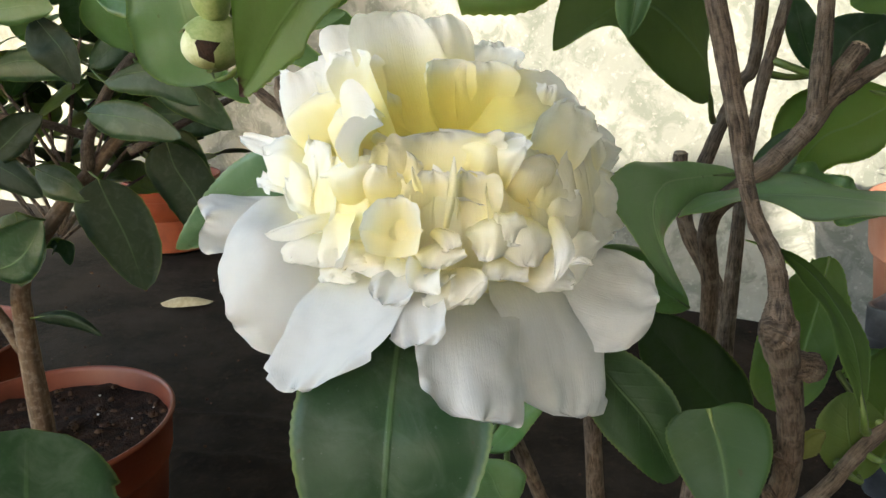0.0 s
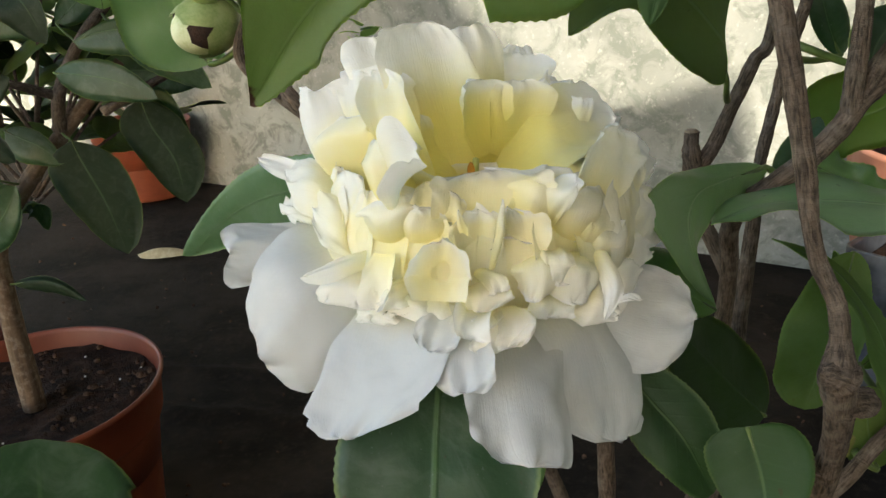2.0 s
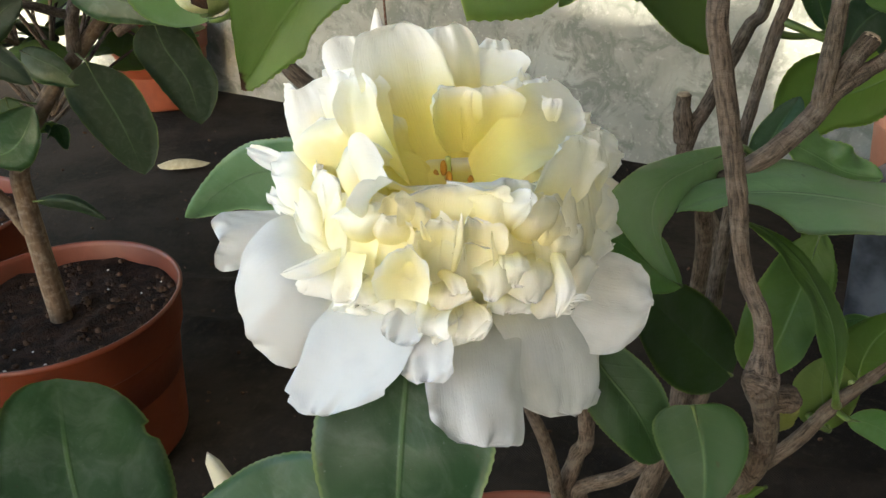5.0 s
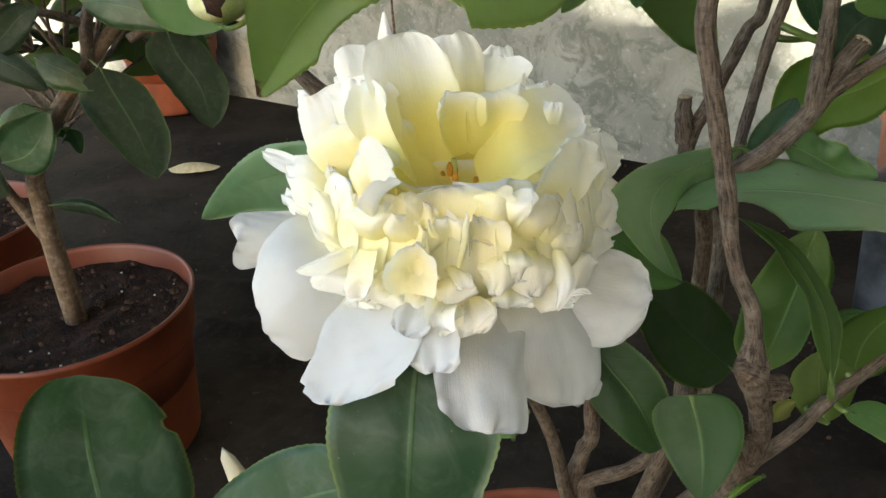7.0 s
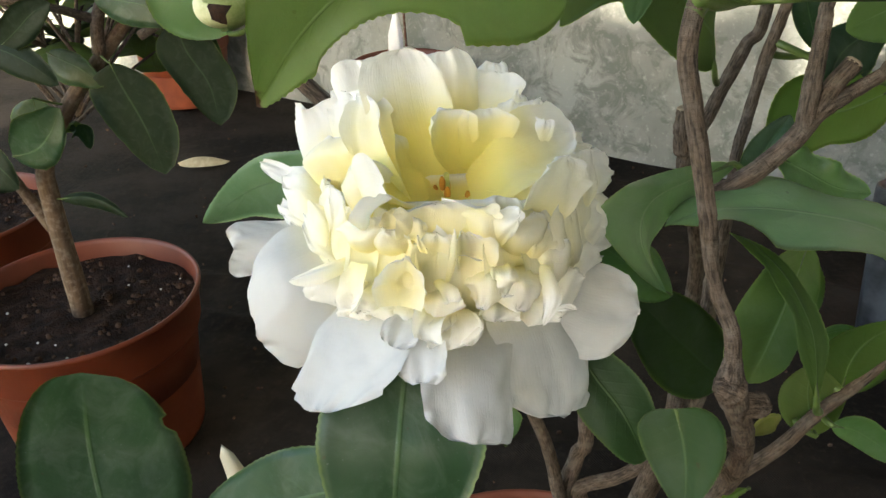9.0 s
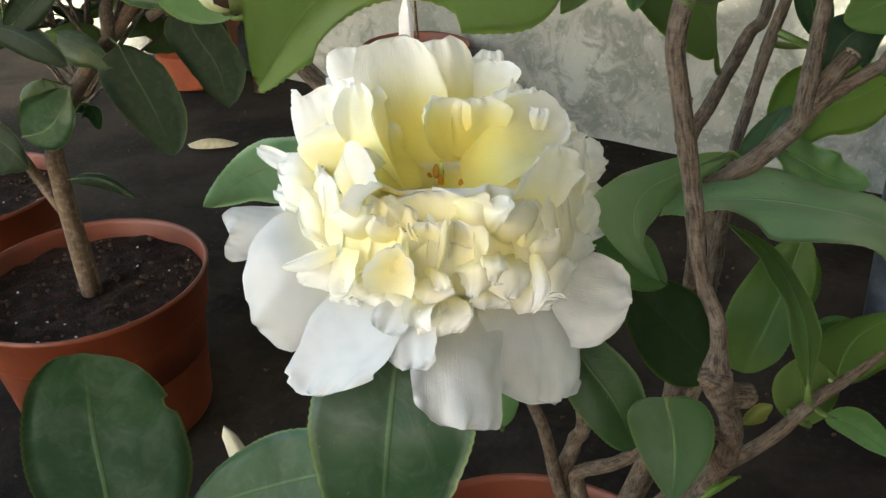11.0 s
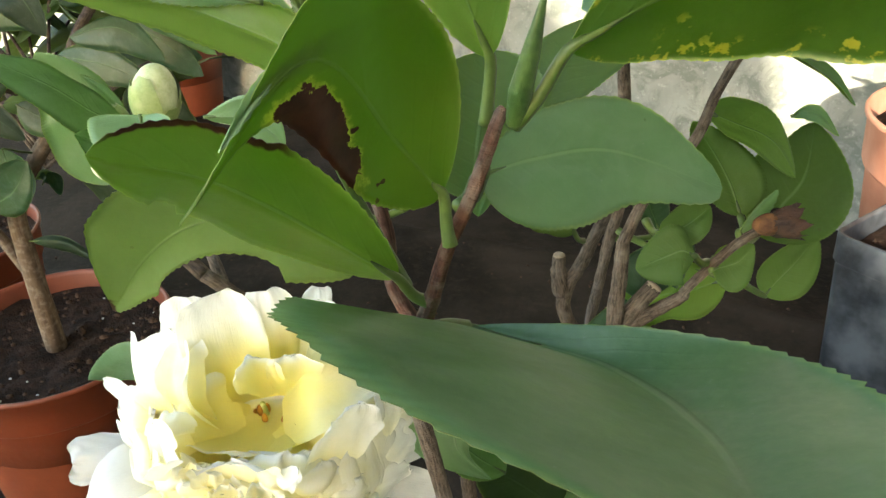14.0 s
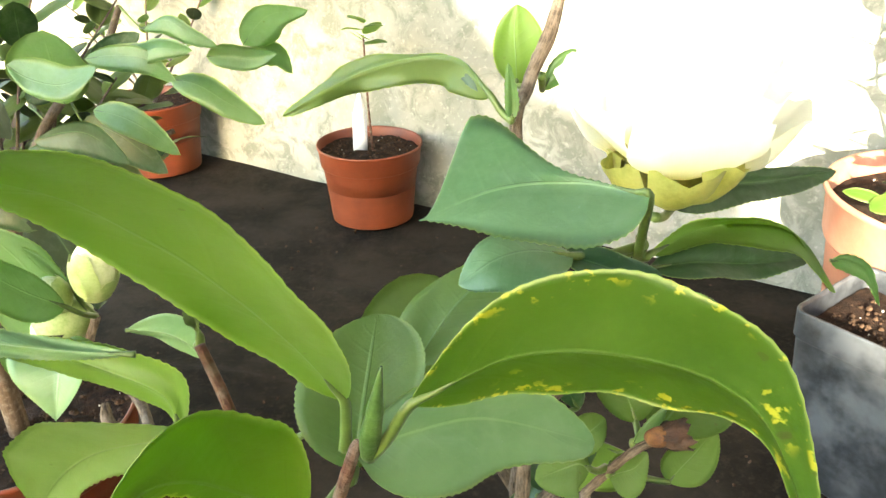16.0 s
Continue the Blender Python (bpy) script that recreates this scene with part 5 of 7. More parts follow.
branch(camellia, ((0.0450, 0.1378, 0.6570), (0.0478, 0.1392, 0.6605), (0.0520, 0.1420, 0.6600), (0.0562, 0.1448, 0.6580)), (0.0020, 0.0018, 0.0017, 0.0014), mat=PETIOLE, name="leaf_stalk", rough=0.1)
branch(camellia, ((0.1113, 0.2077, 0.6274), (0.1118, 0.2079, 0.6281), (0.1121, 0.2080, 0.6285)), (0.0027, 0.0026, 0.0020), mat=SAWN, name="cut_end", rough=0.15, steps=3)
branch(camellia, ((0.0951, 0.3024, 0.5828), (0.0951, 0.3024, 0.5838), (0.0951, 0.3024, 0.5843)), (0.0027, 0.0026, 0.0018), mat=SAWN, name="cut_end", rough=0.3, steps=3)

flower = new("flower")
flower.parent = camellia
flower.location = Vector((-0.003, 0.185, 0.591)) - camellia.location
tagged(flower, "open double camellia flower, cream centre and white outer petals")
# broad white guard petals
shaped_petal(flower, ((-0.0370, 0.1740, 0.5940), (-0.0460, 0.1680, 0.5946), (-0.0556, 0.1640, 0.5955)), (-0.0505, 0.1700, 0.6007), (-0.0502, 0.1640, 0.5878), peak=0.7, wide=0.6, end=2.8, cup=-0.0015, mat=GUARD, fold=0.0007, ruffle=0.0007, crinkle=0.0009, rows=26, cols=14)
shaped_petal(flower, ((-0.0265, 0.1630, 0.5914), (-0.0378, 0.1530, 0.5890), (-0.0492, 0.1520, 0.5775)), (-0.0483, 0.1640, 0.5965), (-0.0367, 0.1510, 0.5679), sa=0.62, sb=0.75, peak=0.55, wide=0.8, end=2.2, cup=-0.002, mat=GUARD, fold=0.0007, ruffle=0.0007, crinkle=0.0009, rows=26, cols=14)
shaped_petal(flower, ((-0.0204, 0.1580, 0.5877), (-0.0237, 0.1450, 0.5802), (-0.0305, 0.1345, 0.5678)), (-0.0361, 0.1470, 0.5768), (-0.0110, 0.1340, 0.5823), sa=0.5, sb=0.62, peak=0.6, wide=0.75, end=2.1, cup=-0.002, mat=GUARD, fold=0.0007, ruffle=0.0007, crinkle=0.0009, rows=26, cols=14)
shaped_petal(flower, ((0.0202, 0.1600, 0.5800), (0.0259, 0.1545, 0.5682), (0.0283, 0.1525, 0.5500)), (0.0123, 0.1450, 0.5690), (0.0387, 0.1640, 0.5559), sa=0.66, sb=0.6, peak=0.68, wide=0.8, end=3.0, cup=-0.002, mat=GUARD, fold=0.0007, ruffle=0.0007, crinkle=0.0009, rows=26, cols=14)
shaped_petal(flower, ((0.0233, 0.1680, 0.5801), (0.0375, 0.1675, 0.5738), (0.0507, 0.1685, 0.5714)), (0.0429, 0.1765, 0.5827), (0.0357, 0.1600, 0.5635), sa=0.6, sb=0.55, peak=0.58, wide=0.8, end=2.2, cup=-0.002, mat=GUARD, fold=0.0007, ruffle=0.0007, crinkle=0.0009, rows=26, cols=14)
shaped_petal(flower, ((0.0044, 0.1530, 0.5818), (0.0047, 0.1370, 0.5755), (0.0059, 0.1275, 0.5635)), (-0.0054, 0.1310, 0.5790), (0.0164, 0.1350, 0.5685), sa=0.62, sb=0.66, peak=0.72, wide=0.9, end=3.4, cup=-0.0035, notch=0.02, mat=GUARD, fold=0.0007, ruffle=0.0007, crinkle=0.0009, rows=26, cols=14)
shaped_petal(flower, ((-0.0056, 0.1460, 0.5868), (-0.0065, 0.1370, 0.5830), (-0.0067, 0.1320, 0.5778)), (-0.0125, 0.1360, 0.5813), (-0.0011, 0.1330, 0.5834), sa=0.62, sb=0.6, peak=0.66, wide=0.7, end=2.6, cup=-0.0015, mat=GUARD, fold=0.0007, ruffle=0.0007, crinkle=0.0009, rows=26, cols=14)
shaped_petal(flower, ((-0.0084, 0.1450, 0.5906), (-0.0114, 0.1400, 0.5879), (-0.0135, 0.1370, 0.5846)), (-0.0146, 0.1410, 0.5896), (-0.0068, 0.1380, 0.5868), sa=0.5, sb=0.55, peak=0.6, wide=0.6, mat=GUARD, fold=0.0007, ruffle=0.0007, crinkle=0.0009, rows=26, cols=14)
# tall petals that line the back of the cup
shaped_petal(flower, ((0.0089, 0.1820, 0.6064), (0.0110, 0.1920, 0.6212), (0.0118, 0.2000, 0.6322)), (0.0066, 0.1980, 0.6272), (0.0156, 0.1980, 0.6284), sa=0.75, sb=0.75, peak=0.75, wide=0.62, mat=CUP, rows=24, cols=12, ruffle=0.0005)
shaped_petal(flower, ((-0.0114, 0.1780, 0.6088), (-0.0160, 0.1800, 0.6260), (-0.0225, 0.1870, 0.6380)), (-0.0278, 0.1830, 0.6283), (-0.0118, 0.1850, 0.6300), sa=0.66, sb=0.7, peak=0.65, wide=0.4, cup=0.003, mat=CUP, rows=24, cols=12, ruffle=0.0005)
shaped_petal(flower, ((-0.0014, 0.1800, 0.6044), (0.0024, 0.1880, 0.6213), (0.0106, 0.1960, 0.6311)), (-0.0050, 0.1900, 0.6254), (0.0176, 0.1920, 0.6240), sa=0.62, sb=0.7, peak=0.7, wide=0.4, cup=0.003, mat=CUP, rows=24, cols=12, ruffle=0.0005)
shaped_petal(flower, ((0.0007, 0.1800, 0.6043), (0.0003, 0.1830, 0.6230), (-0.0003, 0.1870, 0.6398)), (-0.0074, 0.1840, 0.6287), (0.0082, 0.1870, 0.6287), sa=0.68, sb=0.68, peak=0.72, wide=0.4, cup=-0.002, lip=0.001, mat=CUP, rows=24, cols=12, ruffle=0.0005)
shaped_petal(flower, ((-0.0036, 0.1780, 0.6046), (-0.0084, 0.1790, 0.6246), (-0.0114, 0.1855, 0.6409)), (-0.0215, 0.1740, 0.6280), (-0.0007, 0.1830, 0.6273), sa=0.6, sb=0.65, peak=0.68, wide=0.45, end=2.8, cup=0.004, lip=0.0015, notch=0.02, mat=CUP, rows=24, cols=12, ruffle=0.0005)
# ruffled petals along the far rim
shaped_petal(flower, ((0.0100, 0.1760, 0.6073), (0.0143, 0.1800, 0.6205), (0.0182, 0.1910, 0.6275)), (0.0114, 0.1900, 0.6223), (0.0206, 0.1870, 0.6201), sa=0.72, sb=0.72, peak=0.7, wide=0.5, end=2.1, notch=0.02, mat=CUP, rows=18, cols=9, ruffle=0.0007, wave=0.03)
shaped_petal(flower, ((0.0100, 0.1760, 0.6073), (0.0170, 0.1800, 0.6191), (0.0236, 0.1900, 0.6249)), (0.0158, 0.1890, 0.6216), (0.0241, 0.1860, 0.6172), sa=0.72, sb=0.72, peak=0.7, wide=0.5, end=2.1, notch=0.02, mat=CUP, rows=18, cols=9, ruffle=0.0007, wave=0.03)
shaped_petal(flower, ((0.0100, 0.1760, 0.6073), (0.0190, 0.1800, 0.6176), (0.0278, 0.1900, 0.6218)), (0.0193, 0.1890, 0.6202), (0.0266, 0.1860, 0.6141), sa=0.72, sb=0.72, peak=0.7, wide=0.5, end=2.1, notch=0.02, mat=CUP, rows=18, cols=9, ruffle=0.0007, wave=0.03)
shaped_petal(flower, ((0.0100, 0.1760, 0.6073), (0.0209, 0.1800, 0.6160), (0.0316, 0.1890, 0.6190)), (0.0224, 0.1880, 0.6191), (0.0288, 0.1850, 0.6113), sa=0.72, sb=0.72, peak=0.7, wide=0.5, end=2.1, notch=0.02, mat=CUP, rows=18, cols=9, ruffle=0.0007, wave=0.03)
shaped_petal(flower, ((0.0100, 0.1760, 0.6073), (0.0226, 0.1800, 0.6142), (0.0351, 0.1880, 0.6155)), (0.0255, 0.1870, 0.6175), (0.0307, 0.1840, 0.6081), sa=0.72, sb=0.72, peak=0.7, wide=0.5, end=2.1, notch=0.02, mat=CUP, rows=18, cols=9, ruffle=0.0007, wave=0.03)
shaped_petal(flower, ((0.0100, 0.1760, 0.6073), (0.0241, 0.1800, 0.6122), (0.0381, 0.1870, 0.6118)), (0.0284, 0.1860, 0.6150), (0.0318, 0.1830, 0.6054), sa=0.72, sb=0.72, peak=0.7, wide=0.5, end=2.1, notch=0.02, mat=CUP, rows=18, cols=9, ruffle=0.0007, wave=0.03)
shaped_petal(flower, ((0.0132, 0.1720, 0.6088), (0.0145, 0.1770, 0.6157), (0.0178, 0.1860, 0.6258)), (0.0104, 0.1820, 0.6200), (0.0210, 0.1820, 0.6203), sa=0.65, sb=0.65, peak=0.7, wide=0.5, notch=0.015, mat=CUP, rows=18, cols=9, ruffle=0.0007, wave=0.03)
shaped_petal(flower, ((0.0125, 0.1720, 0.6089), (0.0175, 0.1740, 0.6153), (0.0236, 0.1810, 0.6225)), (0.0138, 0.1800, 0.6206), (0.0248, 0.1780, 0.6172), sa=0.65, sb=0.65, peak=0.7, wide=0.5, notch=0.015, mat=CUP, rows=18, cols=9, ruffle=0.0007, wave=0.03)
# curled petals inside the cup
shaped_petal(flower, ((0.0009, 0.1760, 0.6114), (-0.0017, 0.1720, 0.6213), (-0.0018, 0.1700, 0.6295)), (-0.0065, 0.1660, 0.6268), (0.0046, 0.1730, 0.6277), sa=0.72, sb=0.75, peak=0.75, wide=0.4, end=2.3, cup=0.005, lip=0.0004, mat=CUP, rows=20, cols=10, ruffle=0.0006)
shaped_petal(flower, ((0.0058, 0.1760, 0.6112), (0.0077, 0.1730, 0.6206), (0.0090, 0.1720, 0.6289)), (0.0023, 0.1710, 0.6261), (0.0165, 0.1750, 0.6244), sa=0.7, sb=0.72, peak=0.7, wide=0.5, end=2.1, cup=0.002, lip=0.0002, mat=CUP, rows=20, cols=10, ruffle=0.0005)
shaped_petal(flower, ((0.0054, 0.1680, 0.6071), (0.0162, 0.1680, 0.6159), (0.0329, 0.1840, 0.6163)), (0.0152, 0.1800, 0.6219), (0.0200, 0.1600, 0.6122), sa=0.55, sb=0.55, peak=0.6, wide=0.62, end=2.3, cup=0.003, mat=CUP, rows=24, cols=12, ruffle=0.0006)
shaped_petal(flower, ((0.0262, 0.1580, 0.5969), (0.0310, 0.1660, 0.6078), (0.0345, 0.1840, 0.6136)), (0.0253, 0.1650, 0.6113), (0.0372, 0.1760, 0.6078), sa=0.6, sb=0.6, peak=0.65, wide=0.62, mat=CUP, rows=18, cols=9)
shaped_petal(flower, ((0.0188, 0.1530, 0.6056), (0.0217, 0.1540, 0.6147), (0.0279, 0.1640, 0.6200)), (0.0157, 0.1500, 0.6180), (0.0262, 0.1590, 0.6075), sa=0.55, sb=0.4, peak=0.6, wide=0.62, cup=0.004, mat=CUP, rows=20, cols=10)
shaped_petal(flower, ((0.0258, 0.1580, 0.6079), (0.0272, 0.1610, 0.6136), (0.0283, 0.1650, 0.6196)), (0.0239, 0.1570, 0.6120), (0.0299, 0.1640, 0.6116), sa=0.4, sb=0.45, peak=0.5, wide=0.4, end=1.6, rows=16, cols=6)
shaped_petal(flower, ((-0.0057, 0.1720, 0.6050), (-0.0138, 0.1650, 0.6149), (-0.0154, 0.1680, 0.6236)), (-0.0202, 0.1680, 0.6217), (-0.0099, 0.1720, 0.6185), sa=0.7, sb=0.7, peak=0.7, wide=0.7, mat=CUP, rows=18, cols=9)
shaped_petal(flower, ((-0.0049, 0.1680, 0.6060), (-0.0144, 0.1600, 0.6121), (-0.0221, 0.1640, 0.6177)), (-0.0192, 0.1650, 0.6228), (-0.0154, 0.1520, 0.6088), sa=0.6, sb=0.6, peak=0.66, wide=0.7, mat=CUP, rows=18, cols=9)
shaped_petal(flower, ((-0.0001, 0.1720, 0.6048), (-0.0015, 0.1580, 0.6082), (-0.0020, 0.1510, 0.6136)), (-0.0152, 0.1530, 0.6131), (0.0111, 0.1530, 0.6122), sa=0.7, sb=0.7, peak=0.75, wide=0.8, end=3, mat=CUP, rows=18, cols=12)
shaped_petal(flower, ((0.0068, 0.1700, 0.6046), (0.0154, 0.1580, 0.6076), (0.0224, 0.1580, 0.6102)), (0.0155, 0.1600, 0.6124), (0.0148, 0.1520, 0.6055), sa=0.6, sb=0.6, peak=0.7, wide=0.8, mat=CUP, rows=18, cols=9)
shaped_petal(flower, ((0.0030, 0.1580, 0.6078), (0.0055, 0.1720, 0.6058), (0.0085, 0.1800, 0.6088)), (-0.0118, 0.1690, 0.6077), (0.0240, 0.1690, 0.6060), sa=0.55, sb=0.55, peak=0.6, wide=0.9, end=2.4, mat=CUP, rows=14, cols=10, ruffle=0.0004, fold=0.0006)
shaped_petal(flower, ((0.0102, 0.1580, 0.6046), (0.0184, 0.1680, 0.6051), (0.0278, 0.1770, 0.6085)), (0.0108, 0.1770, 0.6084), (0.0269, 0.1600, 0.6033), sa=0.55, sb=0.55, peak=0.6, wide=0.9, end=2.4, mat=CUP, rows=14, cols=10, ruffle=0.0004, fold=0.0006)
# outer petals on the right of the dome
shaped_petal(flower, ((0.0217, 0.1800, 0.5963), (0.0351, 0.1780, 0.6078), (0.0434, 0.1860, 0.6046)), (0.0375, 0.1870, 0.6118), (0.0358, 0.1780, 0.6030), sa=0.62, sb=0.6, peak=0.68, wide=0.62, rows=20, cols=10, ruffle=0.0007, wave=0.03, notch=0.012)
shaped_petal(flower, ((0.0209, 0.1720, 0.5917), (0.0352, 0.1710, 0.5985), (0.0442, 0.1800, 0.5933)), (0.0395, 0.1820, 0.6024), (0.0368, 0.1720, 0.5894), sa=0.66, sb=0.62, peak=0.68, wide=0.62, rows=20, cols=10, ruffle=0.0007, wave=0.03, notch=0.012)
shaped_petal(flower, ((0.0204, 0.1670, 0.5913), (0.0329, 0.1660, 0.5979), (0.0410, 0.1780, 0.5993)), (0.0288, 0.1680, 0.6040), (0.0393, 0.1720, 0.5923), sa=0.6, sb=0.6, peak=0.66, wide=0.62, rows=20, cols=10, ruffle=0.0007, wave=0.03, notch=0.012)
shaped_petal(flower, ((0.0185, 0.1640, 0.5900), (0.0313, 0.1630, 0.5922), (0.0392, 0.1720, 0.5882)), (0.0313, 0.1650, 0.5985), (0.0298, 0.1600, 0.5859), sa=0.6, sb=0.6, peak=0.66, wide=0.62, rows=20, cols=10, ruffle=0.0007, wave=0.03, notch=0.012)
shaped_petal(flower, ((0.0184, 0.1620, 0.5863), (0.0249, 0.1510, 0.5977), (0.0267, 0.1540, 0.6031)), (0.0215, 0.1480, 0.6010), (0.0311, 0.1580, 0.5952), sa=0.6, sb=0.6, peak=0.66, wide=0.62, cup=-0.002, rows=20, cols=10, ruffle=0.0007, wave=0.03, notch=0.012)
shaped_petal(flower, ((0.0171, 0.1600, 0.5899), (0.0222, 0.1490, 0.6018), (0.0239, 0.1540, 0.6071)), (0.0187, 0.1470, 0.6058), (0.0272, 0.1550, 0.6014), sa=0.6, sb=0.6, peak=0.7, wide=0.62, cup=-0.001, rows=20, cols=10, ruffle=0.0007, wave=0.03, notch=0.012)
# outer petals on the left of the dome
shaped_petal(flower, ((-0.0182, 0.1720, 0.5932), (-0.0316, 0.1720, 0.6105), (-0.0356, 0.1800, 0.6270)), (-0.0393, 0.1790, 0.6162), (-0.0254, 0.1760, 0.6248), sa=0.55, sb=0.7, peak=0.66, wide=0.62, cup=-0.003, rows=20, cols=10, ruffle=0.0007, wave=0.03, notch=0.012)
shaped_petal(flower, ((-0.0156, 0.1700, 0.5977), (-0.0223, 0.1660, 0.6184), (-0.0249, 0.1800, 0.6315)), (-0.0317, 0.1740, 0.6243), (-0.0150, 0.1630, 0.6253), sa=0.6, sb=0.6, peak=0.66, wide=0.62, cup=-0.004, rows=20, cols=10, ruffle=0.0007, wave=0.03, notch=0.012)
shaped_petal(flower, ((-0.0121, 0.1700, 0.6023), (-0.0176, 0.1630, 0.6214), (-0.0202, 0.1770, 0.6309)), (-0.0232, 0.1660, 0.6253), (-0.0124, 0.1570, 0.6252), sa=0.6, sb=0.5, peak=0.55, wide=0.6, end=2, cup=0.002, rows=20, cols=10, ruffle=0.0007, wave=0.03, notch=0.012)
shaped_petal(flower, ((-0.0176, 0.1640, 0.5949), (-0.0333, 0.1660, 0.6094), (-0.0427, 0.1730, 0.6087)), (-0.0387, 0.1760, 0.6148), (-0.0359, 0.1640, 0.6040), sa=0.62, sb=0.6, peak=0.66, wide=0.62, cup=-0.003, rows=20, cols=10, ruffle=0.0007, wave=0.03, notch=0.012)
shaped_petal(flower, ((-0.0351, 0.1730, 0.6087), (-0.0438, 0.1790, 0.6100), (-0.0505, 0.1825, 0.6118)), (-0.0432, 0.1800, 0.6121), (-0.0444, 0.1770, 0.6082), sa=0.55, sb=0.55, peak=0.5, wide=0.8, end=2, rows=14, cols=6, ruffle=0.0005)
shaped_petal(flower, ((-0.0233, 0.1700, 0.5956), (-0.0372, 0.1680, 0.6021), (-0.0450, 0.1740, 0.6021)), (-0.0382, 0.1720, 0.6046), (-0.0362, 0.1640, 0.6016), sa=0.55, sb=0.55, peak=0.6, wide=0.6, rows=20, cols=10, ruffle=0.0007, wave=0.03, notch=0.012)
shaped_petal(flower, ((-0.0179, 0.1640, 0.5901), (-0.0296, 0.1580, 0.6020), (-0.0366, 0.1660, 0.6043)), (-0.0319, 0.1620, 0.6104), (-0.0282, 0.1540, 0.5980), sa=0.6, sb=0.4, peak=0.6, wide=0.62, cup=-0.002, rows=20, cols=10, ruffle=0.0007, wave=0.03, notch=0.012)
shaped_petal(flower, ((-0.0175, 0.1580, 0.6015), (-0.0212, 0.1490, 0.6174), (-0.0206, 0.1560, 0.6236)), (-0.0265, 0.1540, 0.6179), (-0.0154, 0.1500, 0.6204), sa=0.6, sb=0.58, peak=0.66, wide=0.55, cup=-0.004, lip=0.002, rows=20, cols=10, ruffle=0.0007, wave=0.03, notch=0.012)
shaped_petal(flower, ((-0.0181, 0.1570, 0.6015), (-0.0171, 0.1440, 0.6153), (-0.0122, 0.1430, 0.6200)), (-0.0174, 0.1510, 0.6237), (-0.0172, 0.1410, 0.6152), sa=0.6, sb=0.5, peak=0.5, wide=0.62, end=1.7, cup=0.003, rows=20, cols=10, ruffle=0.0007, wave=0.03, notch=0.012)
shaped_petal(flower, ((-0.0219, 0.1720, 0.6017), (-0.0333, 0.1680, 0.6173), (-0.0292, 0.1720, 0.6227)), (-0.0362, 0.1700, 0.6130), (-0.0237, 0.1620, 0.6200), sa=0.5, sb=0.5, peak=0.6, wide=0.62, cup=-0.002, rows=20, cols=10, ruffle=0.0007, wave=0.03, notch=0.012)
shaped_petal(flower, ((0.0157, 0.1670, 0.5860), (0.0257, 0.1525, 0.5901), (0.0325, 0.1565, 0.5898)), (0.0272, 0.1570, 0.5956), (0.0254, 0.1505, 0.5840), sa=0.6, sb=0.6, peak=0.62, wide=0.7, cup=-0.002, rows=20, cols=10, ruffle=0.0007, wave=0.03, notch=0.012)
shaped_petal(flower, ((0.0128, 0.1640, 0.5841), (0.0208, 0.1490, 0.5867), (0.0269, 0.1510, 0.5831)), (0.0221, 0.1500, 0.5912), (0.0187, 0.1470, 0.5827), sa=0.6, sb=0.6, peak=0.62, wide=0.7, cup=-0.002, rows=20, cols=10, ruffle=0.0007, wave=0.03, notch=0.012)
# crowded petals on the front of the dome
shaped_petal(flower, ((-0.0019, 0.1520, 0.5967), (-0.0022, 0.1480, 0.6082), (-0.0013, 0.1460, 0.6175)), (-0.0115, 0.1450, 0.6144), (0.0112, 0.1460, 0.6149), sa=0.72, sb=0.75, peak=0.8, wide=0.62, end=3.4, cup=0.002, lip=-0.0012, mat=CUP, rows=24, cols=14, ruffle=0.001, notch=0.03)
shaped_petal(flower, ((0.0079, 0.1620, 0.5921), (0.0111, 0.1450, 0.6085), (0.0137, 0.1480, 0.6166)), (0.0041, 0.1430, 0.6104), (0.0246, 0.1510, 0.6057), sa=0.5, sb=0.55, peak=0.62, wide=0.6, end=2.6, cup=-0.003, lip=0.002, rows=22, cols=12, ruffle=0.0012, notch=0.02)
shaped_petal(flower, ((0.0072, 0.1590, 0.5961), (0.0109, 0.1430, 0.6111), (0.0150, 0.1450, 0.6160)), (0.0039, 0.1450, 0.6112), (0.0143, 0.1410, 0.6110), sa=0.6, sb=0.5, peak=0.6, wide=0.62, end=1.8, rows=20, cols=10, ruffle=0.0007, wave=0.03, notch=0.012)
shaped_petal(flower, ((0.0145, 0.1600, 0.5900), (0.0189, 0.1460, 0.6063), (0.0215, 0.1510, 0.6113)), (0.0128, 0.1430, 0.6081), (0.0257, 0.1520, 0.6016), sa=0.6, sb=0.55, peak=0.65, wide=0.55, cup=-0.004, lip=0.002, rows=20, cols=10, ruffle=0.0007, wave=0.03, notch=0.012)
shaped_petal(flower, ((-0.0035, 0.1500, 0.5888), (-0.0032, 0.1470, 0.5995), (-0.0028, 0.1450, 0.6097)), (-0.0087, 0.1470, 0.6026), (0.0015, 0.1480, 0.6031), sa=0.6, sb=0.6, peak=0.7, wide=0.62, cup=0.002, mat=CUP, rows=18, cols=9)
shaped_petal(flower, ((0.0037, 0.1490, 0.5899), (0.0042, 0.1470, 0.6000), (0.0040, 0.1460, 0.6093)), (0.0015, 0.1460, 0.6042), (0.0107, 0.1470, 0.6033), sa=0.6, sb=0.6, peak=0.7, wide=0.62, cup=0.003, mat=CUP, rows=18, cols=9)
